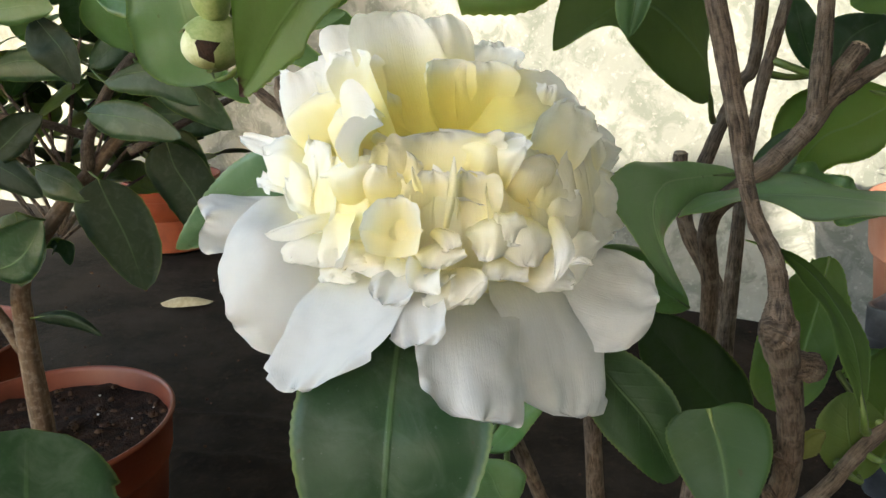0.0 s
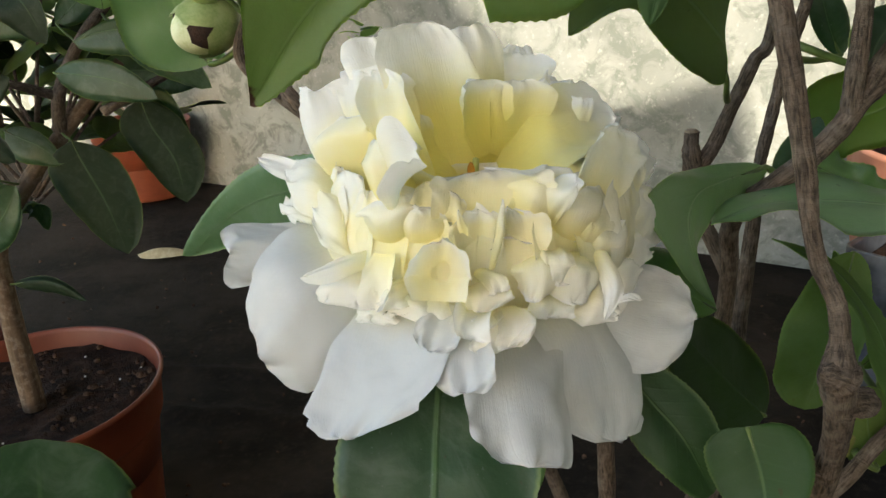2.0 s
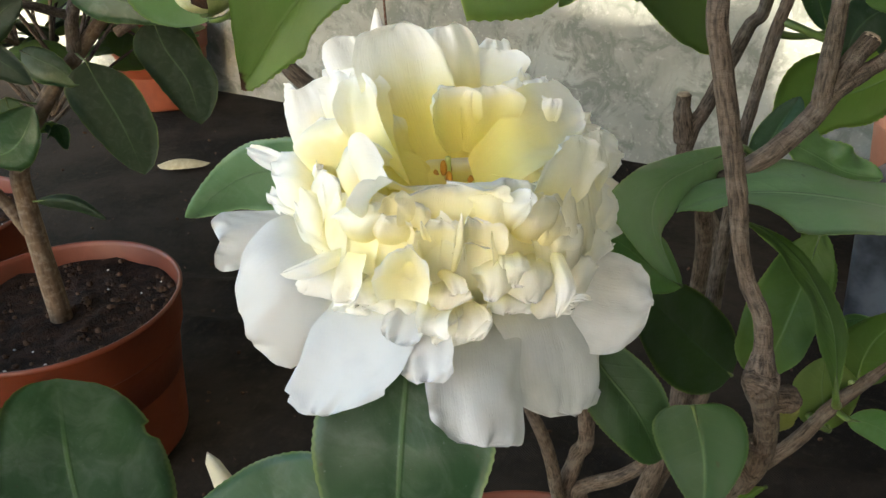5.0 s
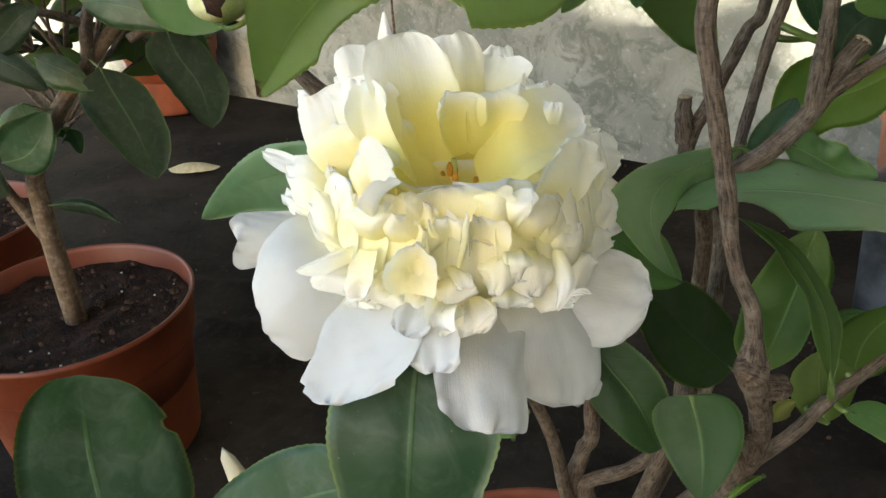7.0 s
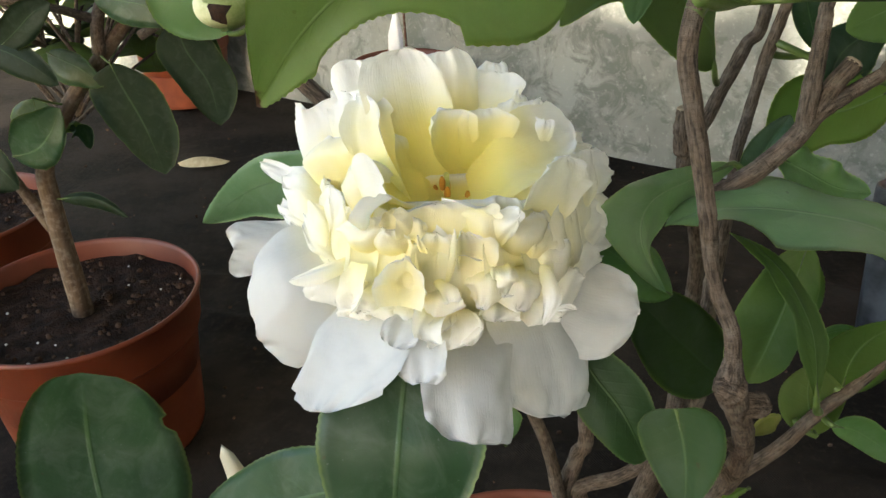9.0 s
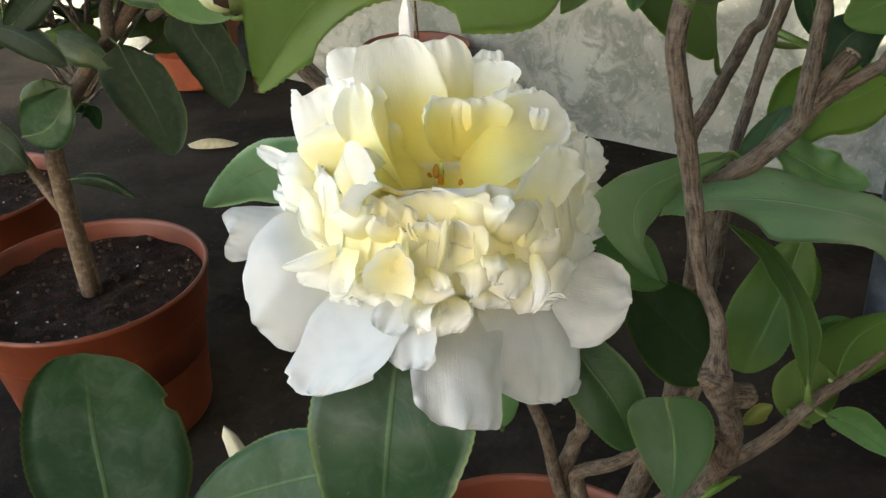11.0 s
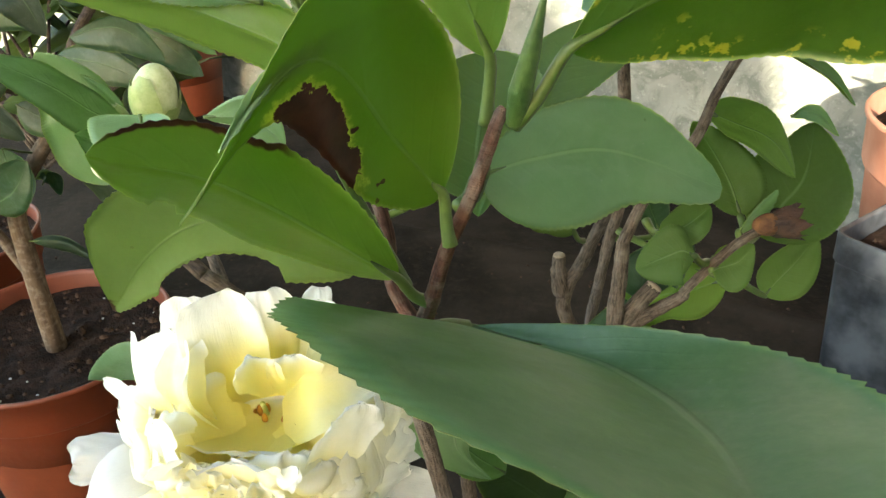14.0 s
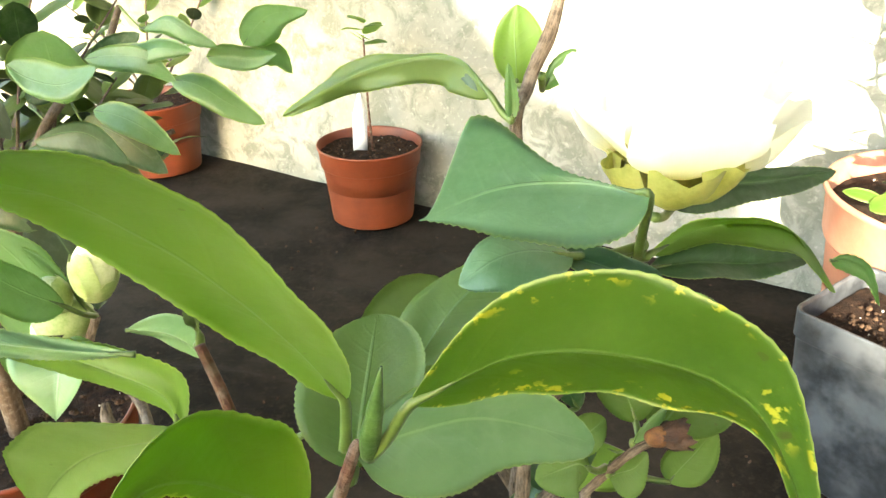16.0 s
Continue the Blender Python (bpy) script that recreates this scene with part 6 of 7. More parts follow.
shaped_petal(flower, ((-0.0005, 0.1425, 0.5984), (0.0007, 0.1405, 0.6065), (0.0016, 0.1398, 0.6133)), (-0.0000, 0.1412, 0.6068), (0.0019, 0.1418, 0.6064), sa=0.5, sb=0.5, peak=0.5, wide=0.62, end=1.5, rows=14, cols=4, ruffle=0.0003)
shaped_petal(flower, ((-0.0056, 0.1430, 0.6060), (-0.0061, 0.1415, 0.6089), (-0.0066, 0.1410, 0.6113)), (-0.0068, 0.1420, 0.6086), (-0.0050, 0.1420, 0.6079), sa=0.5, sb=0.5, peak=0.4, wide=0.8, end=1.2, rows=8, cols=4, ruffle=0.0002)
shaped_petal(flower, ((-0.0158, 0.1500, 0.6027), (-0.0107, 0.1460, 0.6095), (-0.0084, 0.1460, 0.6141)), (-0.0148, 0.1460, 0.6130), (-0.0053, 0.1460, 0.6079), sa=0.6, sb=0.6, peak=0.66, wide=0.62, mat=CUP, rows=18, cols=9, ruffle=0.0012)
shaped_petal(flower, ((-0.0176, 0.1620, 0.5919), (-0.0199, 0.1460, 0.6064), (-0.0184, 0.1460, 0.6123)), (-0.0251, 0.1470, 0.6080), (-0.0129, 0.1410, 0.6116), sa=0.7, sb=0.72, peak=0.75, wide=0.62, end=2.6, cup=-0.002, lip=0.002, rows=20, cols=10, ruffle=0.0007, wave=0.03, notch=0.012)
shaped_petal(flower, ((-0.0125, 0.1610, 0.5904), (-0.0149, 0.1460, 0.6048), (-0.0136, 0.1440, 0.6112)), (-0.0184, 0.1460, 0.6063), (-0.0085, 0.1440, 0.6049), sa=0.6, sb=0.6, peak=0.66, wide=0.55, cup=-0.002, rows=20, cols=10, ruffle=0.0007, wave=0.03, notch=0.012)
shaped_petal(flower, ((-0.0111, 0.1410, 0.5932), (-0.0106, 0.1465, 0.5965), (-0.0096, 0.1420, 0.6054)), (-0.0163, 0.1405, 0.5992), (-0.0044, 0.1385, 0.5991), sa=0.45, sb=0.45, peak=0.42, wide=0.85, end=3.2, fold=0.0003, cup=0.0035, mat=CUP, rows=22, cols=12, ruffle=0.0006, crinkle=0.0004)
shaped_petal(flower, ((-0.0244, 0.1500, 0.5994), (-0.0306, 0.1475, 0.5984), (-0.0371, 0.1460, 0.5971)), (-0.0307, 0.1490, 0.5991), (-0.0313, 0.1460, 0.5959), sa=0.5, sb=0.5, peak=0.4, wide=0.9, end=1.5, rows=16, cols=6, ruffle=0.0005)
shaped_petal(flower, ((-0.0204, 0.1640, 0.5927), (-0.0290, 0.1480, 0.5955), (-0.0320, 0.1480, 0.5900)), (-0.0353, 0.1500, 0.5943), (-0.0232, 0.1460, 0.5938), sa=0.62, sb=0.62, peak=0.66, wide=0.62, cup=-0.001, rows=20, cols=10, ruffle=0.0007, wave=0.03, notch=0.012)
shaped_petal(flower, ((-0.0187, 0.1620, 0.5919), (-0.0254, 0.1470, 0.5945), (-0.0270, 0.1470, 0.5894)), (-0.0299, 0.1480, 0.5933), (-0.0212, 0.1450, 0.5933), sa=0.6, sb=0.6, peak=0.66, wide=0.62, rows=20, cols=10, ruffle=0.0007, wave=0.03, notch=0.012)
shaped_petal(flower, ((-0.0206, 0.1480, 0.6004), (-0.0210, 0.1450, 0.5955), (-0.0228, 0.1450, 0.5896)), (-0.0247, 0.1470, 0.5942), (-0.0181, 0.1430, 0.5952), sa=0.6, sb=0.6, peak=0.6, wide=0.62, cup=0.003, mat=CUP, rows=16, cols=8)
shaped_petal(flower, ((-0.0114, 0.1600, 0.5898), (-0.0183, 0.1440, 0.5938), (-0.0226, 0.1440, 0.5914)), (-0.0188, 0.1460, 0.5956), (-0.0160, 0.1420, 0.5920), sa=0.55, sb=0.5, peak=0.5, wide=0.62, end=1.6, rows=20, cols=10, ruffle=0.0007, wave=0.03, notch=0.012)
shaped_petal(flower, ((-0.0114, 0.1600, 0.5898), (-0.0161, 0.1440, 0.5930), (-0.0186, 0.1430, 0.5895)), (-0.0217, 0.1450, 0.5911), (-0.0133, 0.1420, 0.5912), sa=0.6, sb=0.6, peak=0.66, wide=0.62, cup=-0.002, rows=20, cols=10, ruffle=0.0007, wave=0.03, notch=0.012)
shaped_petal(flower, ((-0.0177, 0.1650, 0.5859), (-0.0232, 0.1480, 0.5892), (-0.0244, 0.1470, 0.5860)), (-0.0273, 0.1490, 0.5880), (-0.0194, 0.1460, 0.5880), sa=0.6, sb=0.6, peak=0.66, wide=0.55, rows=20, cols=10, ruffle=0.0007, wave=0.03, notch=0.012)
shaped_petal(flower, ((-0.0010, 0.1590, 0.5923), (-0.0021, 0.1425, 0.5949), (-0.0027, 0.1400, 0.5906)), (-0.0074, 0.1430, 0.5940), (0.0026, 0.1410, 0.5956), sa=0.6, sb=0.6, peak=0.66, wide=0.55, cup=-0.0015, rows=20, cols=10, ruffle=0.0007, wave=0.03, notch=0.012)
shaped_petal(flower, ((-0.0026, 0.1450, 0.5978), (-0.0005, 0.1415, 0.5976), (0.0003, 0.1390, 0.5952)), (-0.0023, 0.1420, 0.5952), (0.0019, 0.1395, 0.5977), sa=0.6, sb=0.6, peak=0.6, wide=0.62, rows=12, cols=6, ruffle=0.0005)
shaped_petal(flower, ((0.0078, 0.1600, 0.5973), (0.0079, 0.1425, 0.5995), (0.0076, 0.1415, 0.5916)), (0.0033, 0.1430, 0.5973), (0.0126, 0.1425, 0.5979), sa=0.6, sb=0.6, peak=0.62, wide=0.55, cup=-0.0025, rows=20, cols=10, ruffle=0.0007, wave=0.03, notch=0.012)
shaped_petal(flower, ((0.0150, 0.1610, 0.5976), (0.0167, 0.1440, 0.5984), (0.0166, 0.1435, 0.5894)), (0.0114, 0.1430, 0.5977), (0.0218, 0.1460, 0.5948), sa=0.6, sb=0.6, peak=0.66, wide=0.6, cup=-0.0025, rows=20, cols=10, ruffle=0.0007, wave=0.03, notch=0.012)
shaped_petal(flower, ((0.0104, 0.1580, 0.5971), (0.0118, 0.1425, 0.6008), (0.0123, 0.1425, 0.5943)), (0.0092, 0.1440, 0.5993), (0.0154, 0.1435, 0.5994), sa=0.6, sb=0.6, peak=0.66, wide=0.62, rows=20, cols=10, ruffle=0.0007, wave=0.03, notch=0.012)
shaped_petal(flower, ((0.0218, 0.1500, 0.5984), (0.0231, 0.1440, 0.5930), (0.0214, 0.1415, 0.5868)), (0.0214, 0.1450, 0.5917), (0.0251, 0.1435, 0.5910), sa=0.5, sb=0.6, peak=0.45, wide=0.62, end=1.3, cup=0.001, rows=16, cols=6, ruffle=0.0004)
shaped_petal(flower, ((0.0239, 0.1440, 0.5900), (0.0266, 0.1435, 0.5911), (0.0294, 0.1445, 0.5895)), (0.0268, 0.1445, 0.5912), (0.0264, 0.1430, 0.5901), sa=0.5, sb=0.5, peak=0.5, wide=0.6, end=1.8, rows=10, cols=5, ruffle=0.0003)
# small curled petals under the dome
shaped_petal(flower, ((-0.0035, 0.1435, 0.5906), (-0.0060, 0.1385, 0.5898), (-0.0064, 0.1370, 0.5871)), (-0.0080, 0.1395, 0.5896), (-0.0016, 0.1375, 0.5880), sa=0.55, sb=0.6, peak=0.6, wide=0.62, cup=0.003, lip=-0.0015, rows=16, cols=8)
shaped_petal(flower, ((0.0035, 0.1450, 0.5886), (0.0008, 0.1400, 0.5856), (-0.0030, 0.1382, 0.5824)), (-0.0043, 0.1395, 0.5852), (0.0062, 0.1395, 0.5853), sa=0.7, sb=0.6, peak=0.62, wide=0.62, cup=0.003, mat=CUP, rows=18, cols=9)
shaped_petal(flower, ((0.0023, 0.1450, 0.5894), (0.0050, 0.1405, 0.5877), (0.0036, 0.1385, 0.5835)), (0.0004, 0.1400, 0.5859), (0.0078, 0.1410, 0.5877), sa=0.6, sb=0.5, peak=0.6, wide=0.62, cup=0.0025, rows=16, cols=8)
shaped_petal(flower, ((-0.0003, 0.1450, 0.5888), (-0.0017, 0.1405, 0.5887), (-0.0030, 0.1385, 0.5874)), (-0.0042, 0.1400, 0.5888), (0.0012, 0.1400, 0.5882), sa=0.55, sb=0.55, peak=0.6, wide=0.62, cup=0.002, rows=12, cols=6)
shaped_petal(flower, ((-0.0119, 0.1480, 0.5919), (-0.0121, 0.1430, 0.5905), (-0.0125, 0.1415, 0.5875)), (-0.0153, 0.1440, 0.5892), (-0.0083, 0.1420, 0.5895), sa=0.6, sb=0.6, peak=0.66, wide=0.6, rows=16, cols=8)
shaped_petal(flower, ((0.0110, 0.1500, 0.5913), (0.0112, 0.1450, 0.5899), (0.0112, 0.1440, 0.5867)), (0.0067, 0.1440, 0.5891), (0.0165, 0.1460, 0.5875), sa=0.6, sb=0.6, peak=0.7, wide=0.7, rows=16, cols=8)



def filler(parent, n, centre, radius, seed):
    """Short ruffled petals that crowd the dome, their rims turned up."""
    rnd = random.Random(seed)
    c = Vector(centre)
    for i in range(n):
        th = -math.pi / 2 + rnd.uniform(-1.75, 1.75)
        el = rnd.uniform(-0.62, 0.30) * (1 if abs(th + math.pi / 2) < 1.2 else 0.8)
        d = Vector((math.cos(th) * math.cos(el), math.sin(th) * math.cos(el), math.sin(el)))
        tip = c + Vector((d.x * radius[0], d.y * radius[1], d.z * radius[2])) * rnd.uniform(0.78, 0.92)
        foot = c + Vector((d.x * 0.012, d.y * 0.008, d.z * 0.006))
        mid = foot * 0.45 + tip * 0.55 + Vector((0, 0, -0.003))
        tip = tip + Vector((0, 0, rnd.uniform(-0.001, 0.003)))
        side = d.cross(Vector((rnd.uniform(-0.7, 0.7), 0, 1))).normalized() * rnd.uniform(0.009, 0.0135)
        e = mid * 0.35 + tip * 0.65
        shaped_petal(parent, (foot, mid, tip), e - side, e + side, sa=0.75, sb=0.75, peak=0.72, wide=0.5, end=rnd.uniform(2.0, 3.2), cup=rnd.uniform(-0.003, 0.003), lip=rnd.uniform(-0.0015, 0.002), ruffle=rnd.uniform(0.0004, 0.0009), wave=0.03, notch=0.015, rows=14, cols=7)


def backing(parent, centre, n):
    """Broad upright petals in a ring behind the ruffled ones."""
    for i in range(n):
        th = -math.pi / 2 + (i / (n - 1) - 0.5) * 3.9
        x, y = math.cos(th), math.sin(th)
        lift = 0.004 * max(0.0, y + 0.35) + 0.002 * (i % 2)
        foot = Vector((centre[0] + x * 0.016, centre[1] + y * 0.012, 0.577))
        mid = Vector((centre[0] + x * 0.034, centre[1] + y * 0.027, 0.592))
        tip = Vector((centre[0] + x * 0.031, centre[1] + y * 0.024, 0.612 + lift))
        side = Vector((-y, x, 0)) * 0.012
        e = mid * 0.5 + tip * 0.5
        shaped_petal(parent, (foot, mid, tip), e - side, e + side, sa=0.75, sb=0.75, peak=0.7, wide=0.7, end=2.2, fold=0.0010, ruffle=0.0007, notch=0.015, rows=14, cols=8)


def stamens(parent, at, n, seed):
    rnd = random.Random(seed)
    for i in range(n):
        x, y = rnd.uniform(-0.007, 0.007), rnd.uniform(-0.004, 0.004)
        p0 = local(parent, Vector(at) + Vector((x * 0.5, y * 0.5 + 0.002, -0.016)))
        p1 = local(parent, Vector(at) + Vector((x, y, rnd.uniform(-0.004, 0.001))))
        bm = bmesh.new()
        tube(bm, (p0, (p0 + p1) / 2 + Vector((0, -0.0006, 0)), p1), (0.0005, 0.0004, 0.0003), sides=6)
        part("stamen", bm, STAMEN, parent)
        bm = bmesh.new()
        bmesh.ops.create_icosphere(bm, subdivisions=2, radius=0.0011, matrix=Matrix.Translation(p1) @ Matrix.Diagonal((0.8, 0.7, 1.9, 1)))
        part("anther", bm, ANTHER, parent)


bm = bmesh.new()
bmesh.ops.create_uvsphere(bm, u_segments=24, v_segments=14, radius=1.0, matrix=Matrix.Translation(local(flower, (-0.003, 0.181, 0.586))) @ Matrix.Diagonal((0.026, 0.019, 0.016, 1)))
part("receptacle", bm, STAMEN, flower)
backing(flower, (0.000, 0.173), 15)
filler(flower, 30, (-0.001, 0.173, 0.600), (0.036, 0.0290, 0.0245), 77)
stamens(flower, (0.003, 0.171, 0.609), 6, 3)
bm = bmesh.new()
tube(bm, [local(flower, p) for p in ((-0.001, 0.176, 0.594), (-0.001, 0.174, 0.606), (-0.0008, 0.172, 0.612))], (0.0012, 0.0010, 0.0007), sides=8)
part("style", bm, STYLE, flower)


def bud(parent, at, size, lean=(0, 0, 1), mats=None, name="bud", label="round green flower bud", scales=7, dry=0, slim=1.2):
    """A closed bud of overlapping scales, slim times as long as it is wide."""
    p = local(parent, at)
    ax = Vector(lean).normalized()
    turn = ax.to_track_quat("Z", "Y").to_matrix().to_4x4()
    bm = bmesh.new()
    bmesh.ops.create_uvsphere(bm, u_segments=20, v_segments=14, radius=size, matrix=Matrix.Translation(p) @ turn @ Matrix.Diagonal((0.92, 0.92, slim, 1)))
    ob = part(name, bm, (mats or (BUD_WHITE, BUD_SCALE))[0], parent, label)
    for i in range(scales):
        bm = bmesh.new()
        th0 = i * 2.4
        grid = []
        top = 1.25 - 0.42 * (i % 4) if slim > 1.3 else 1.25 - 0.22 * (i % 3)
        for a in range(9):
            s = a / 8
            line = []
            for b in range(7):
                v = b / 6 - 0.5
                th = th0 + v * 1.9 * math.sin(math.pi * (0.12 + 0.80 * s)) ** 0.7
                el = -1.45 + s * (top + 1.0)
                r = size * (1.03 + 0.025 * (i % 4)) * (1 + 0.05 * s)
                q = Vector((0.92 * r * math.cos(th) * math.cos(el), 0.92 * r * math.sin(th) * math.cos(el), slim * r * math.sin(el)))
                line.append(bm.verts.new(p + turn.to_3x3() @ q))
            grid.append(line)
        for r0, r1 in zip(grid, grid[1:]):
            for b in range(6):
                bm.faces.new((r0[b], r0[b + 1], r1[b + 1], r1[b]))
        part("bud_scale", bm, DRY if i < dry else (mats or (BUD_WHITE, BUD_SCALE))[1], ob, "dry brown scale" if i < dry else "")
    return ob


bud(camellia, (-0.089, 0.300, 0.631), 0.0105, (-0.6, -0.5, -0.15), label="closed cream-green bud with dry brown scales", dry=2)
bud(camellia, (-0.0695, 0.300, 0.6570), 0.0098, (0.22, -0.1, 0.9), label="swelling greenish white flower bud", scales=11, slim=1.45)
bud(camellia, (-0.087, 0.296, 0.6475), 0.0070, (-0.2, -0.1, 0.9))
calyx = bud(camellia, (0.1405, 0.206, 0.650), 0.0036, (1, -0.1, 0.15), (DRY_IN, DRY), "dry_calyx", "dry brown calyx left by a fallen flower", 0)
for i in range(7):
    th = i * 2.4
    petal(calyx, (0.1385, 0.206, 0.6495), (0.1475 + 0.0012 * (i % 3), 0.206 + 0.0046 * math.cos(th), 0.6508 + 0.0046 * math.sin(th)), 0.0038, face=(0.1, math.cos(th), math.sin(th)), bow=0.0012, cup=-0.0016, ruffle=0.0008, mat=DRY, wide=0.6, notch=0.12, blunt=0.25, rows=8, cols=5, name="dry_scale")
bm = bmesh.new()
tube(bm, [local(camellia, p) for p in ((0.0640, 0.1360, 0.7060), (0.0648, 0.1345, 0.7120), (0.0663, 0.1325, 0.7200), (0.0680, 0.1305, 0.7300))], (0.0015, 0.0021, 0.0015, 0.0002), sides=10, steps=6, rough=0.25)
part("leaf_bud", bm, LEAF_BUD, camellia, "pointed green leaf bud")

# the second flower, in the sun
flower_two = new("flower")
flower_two.parent = camellia
flower_two.location = Vector((0.137, 0.215, 0.722)) - camellia.location
tagged(flower_two, "pale cream flower opening in full sun")
rnd = random.Random(21)
for i in range(16):
    th = i * 2.399
    el = 0.55 + 0.75 * (i / 16)
    d = Vector((math.cos(th) * math.cos(el), math.sin(th) * math.cos(el) + 0.1, math.sin(el)))
    petal(flower_two, Vector((0.137, 0.215, 0.728)) + d * 0.003, Vector((0.137, 0.217, 0.728)) + d * rnd.uniform(0.036, 0.046), rnd.uniform(0.012, 0.018), face=(-d.x * 0.6, -d.y * 0.6, 0.8), bow=-0.004, cup=0.005, ruffle=0.002, mat=THIN_PETAL)
for i in range(7):
    th = i * 2.399
    d = Vector((math.cos(th) * 0.85, math.sin(th) * 0.85, 0.55))
    c = Vector((0.135, 0.213, 0.7235))
    petal(flower_two, c, c + d * (0.017 + 0.003 * (i % 3)), 0.0085, face=(-d.x, -d.y, 0.9), bow=-0.004, cup=0.005, ruffle=0.0008, mat=SEPAL, wide=0.55, blunt=0.3, rows=10, cols=6, name="sepal")

# ---- plant labels ----
def plant_label(at, w, h, lean, mat, label):
    """A flat plastic tag with a pointed end, stuck in the soil."""
    bm = bmesh.new()
    out = ((-w / 2, 0), (w / 2, 0), (w / 2, h * 0.62), (w * 0.12, h * 0.97), (0, h), (-w * 0.12, h * 0.97), (-w / 2, h * 0.62))
    a = [bm.verts.new((x, -0.0005, z)) for x, z in out]
    b = [bm.verts.new((x, 0.0005, z)) for x, z in out]
    bm.faces.new(a), bm.faces.new(b[::-1])
    for i in range(len(out)):
        j = (i + 1) % len(out)
        bm.faces.new((a[i], b[i], b[j], a[j]))
    ob = mesh_ob("plant_label", bm, mat)
    ob.matrix_world = pose(*at, *lean)
    return tagged(ob, label, "plant label")


plant_label((-0.078, 0.300, 0.185), 0.030, 0.235, (4, -11, 0), LABEL_CREAM, "cream plastic plant label stuck in the camellia's soil")

# ---- the tall shrub in the big pot ----
tall_shrub = thing("potted_shrub", (-0.464, 0.752, 0.0), "potted camellia shrub with dusty dark leaves in an orange-brown pot", "potted plant")
pot_part(tall_shrub, seed=4)
branch(tall_shrub, ((-0.4600, 0.7460, 0.1900), (-0.4567, 0.7450, 0.3338), (-0.4488, 0.7450, 0.3881), (-0.4080, 0.7500, 0.4491), (-0.3519, 0.7600, 0.5102), (-0.3046, 0.7800, 0.5606)), (0.0125, 0.0105, 0.0095, 0.0085, 0.007, 0.005), mat=TRUNK, rough=0.15, sides=12)
branch(tall_shrub, ((-0.4635, 0.7450, 0.3053), (-0.4872, 0.7500, 0.3490), (-0.5055, 0.7500, 0.3930), (-0.5298, 0.7500, 0.4504)), (0.008, 0.006, 0.005, 0.004), mat=TRUNK, rough=0.15)
branch(tall_shrub, ((-0.3640, 0.7500, 0.5007), (-0.3546, 0.7500, 0.5405), (-0.3180, 0.7500, 0.5947), (-0.2649, 0.7600, 0.6461), (-0.2373, 0.7600, 0.6917)), (0.007, 0.006, 0.005, 0.004, 0.003), mat=BARK, rough=0.2)
branch(tall_shrub, ((-0.3206, 0.7550, 0.5161), (-0.2732, 0.7600, 0.5399), (-0.2072, 0.7600, 0.5692)), (0.005, 0.004, 0.003), mat=BARK, rough=0.2)
branch(tall_shrub, ((-0.3612, 0.7500, 0.5350), (-0.3931, 0.7200, 0.5537), (-0.4435, 0.7000, 0.5654)), (0.005, 0.004, 0.003), mat=BARK, rough=0.2)
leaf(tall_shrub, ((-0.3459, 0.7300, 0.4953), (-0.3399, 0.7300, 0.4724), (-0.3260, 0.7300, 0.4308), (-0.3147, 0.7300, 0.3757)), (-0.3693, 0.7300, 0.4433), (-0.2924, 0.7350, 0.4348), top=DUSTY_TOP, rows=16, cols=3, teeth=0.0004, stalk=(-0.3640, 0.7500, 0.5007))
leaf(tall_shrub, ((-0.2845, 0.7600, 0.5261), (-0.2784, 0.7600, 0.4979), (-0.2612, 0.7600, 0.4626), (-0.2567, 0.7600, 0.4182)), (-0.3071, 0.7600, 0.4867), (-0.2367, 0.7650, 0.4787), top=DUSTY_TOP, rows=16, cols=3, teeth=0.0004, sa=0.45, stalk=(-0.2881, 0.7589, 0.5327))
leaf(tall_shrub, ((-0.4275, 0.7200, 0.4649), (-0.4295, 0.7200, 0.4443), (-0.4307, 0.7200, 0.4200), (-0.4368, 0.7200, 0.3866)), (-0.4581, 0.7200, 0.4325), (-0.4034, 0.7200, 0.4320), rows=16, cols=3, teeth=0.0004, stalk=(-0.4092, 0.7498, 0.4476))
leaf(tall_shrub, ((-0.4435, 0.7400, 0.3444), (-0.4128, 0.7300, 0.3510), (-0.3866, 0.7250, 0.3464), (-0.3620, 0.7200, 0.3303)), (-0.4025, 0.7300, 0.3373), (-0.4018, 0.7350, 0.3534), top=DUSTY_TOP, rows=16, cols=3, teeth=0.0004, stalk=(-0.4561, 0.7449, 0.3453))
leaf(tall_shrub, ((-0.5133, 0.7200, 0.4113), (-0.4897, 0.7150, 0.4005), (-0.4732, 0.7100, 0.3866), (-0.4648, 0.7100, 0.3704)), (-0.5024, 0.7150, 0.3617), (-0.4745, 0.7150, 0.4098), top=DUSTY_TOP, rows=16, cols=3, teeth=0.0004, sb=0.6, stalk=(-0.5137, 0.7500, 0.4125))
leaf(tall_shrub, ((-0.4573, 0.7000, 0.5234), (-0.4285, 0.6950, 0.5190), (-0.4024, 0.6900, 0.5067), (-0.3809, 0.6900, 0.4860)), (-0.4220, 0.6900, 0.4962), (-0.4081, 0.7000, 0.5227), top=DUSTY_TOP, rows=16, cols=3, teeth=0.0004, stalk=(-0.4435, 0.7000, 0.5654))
leaf(tall_shrub, ((-0.4113, 0.7400, 0.5047), (-0.3936, 0.7350, 0.4973), (-0.3760, 0.7300, 0.4900), (-0.3573, 0.7300, 0.4726)), (-0.3972, 0.7300, 0.4760), (-0.3798, 0.7350, 0.5055), rows=16, cols=3, teeth=0.0004, stalk=(-0.3832, 0.7536, 0.4773))
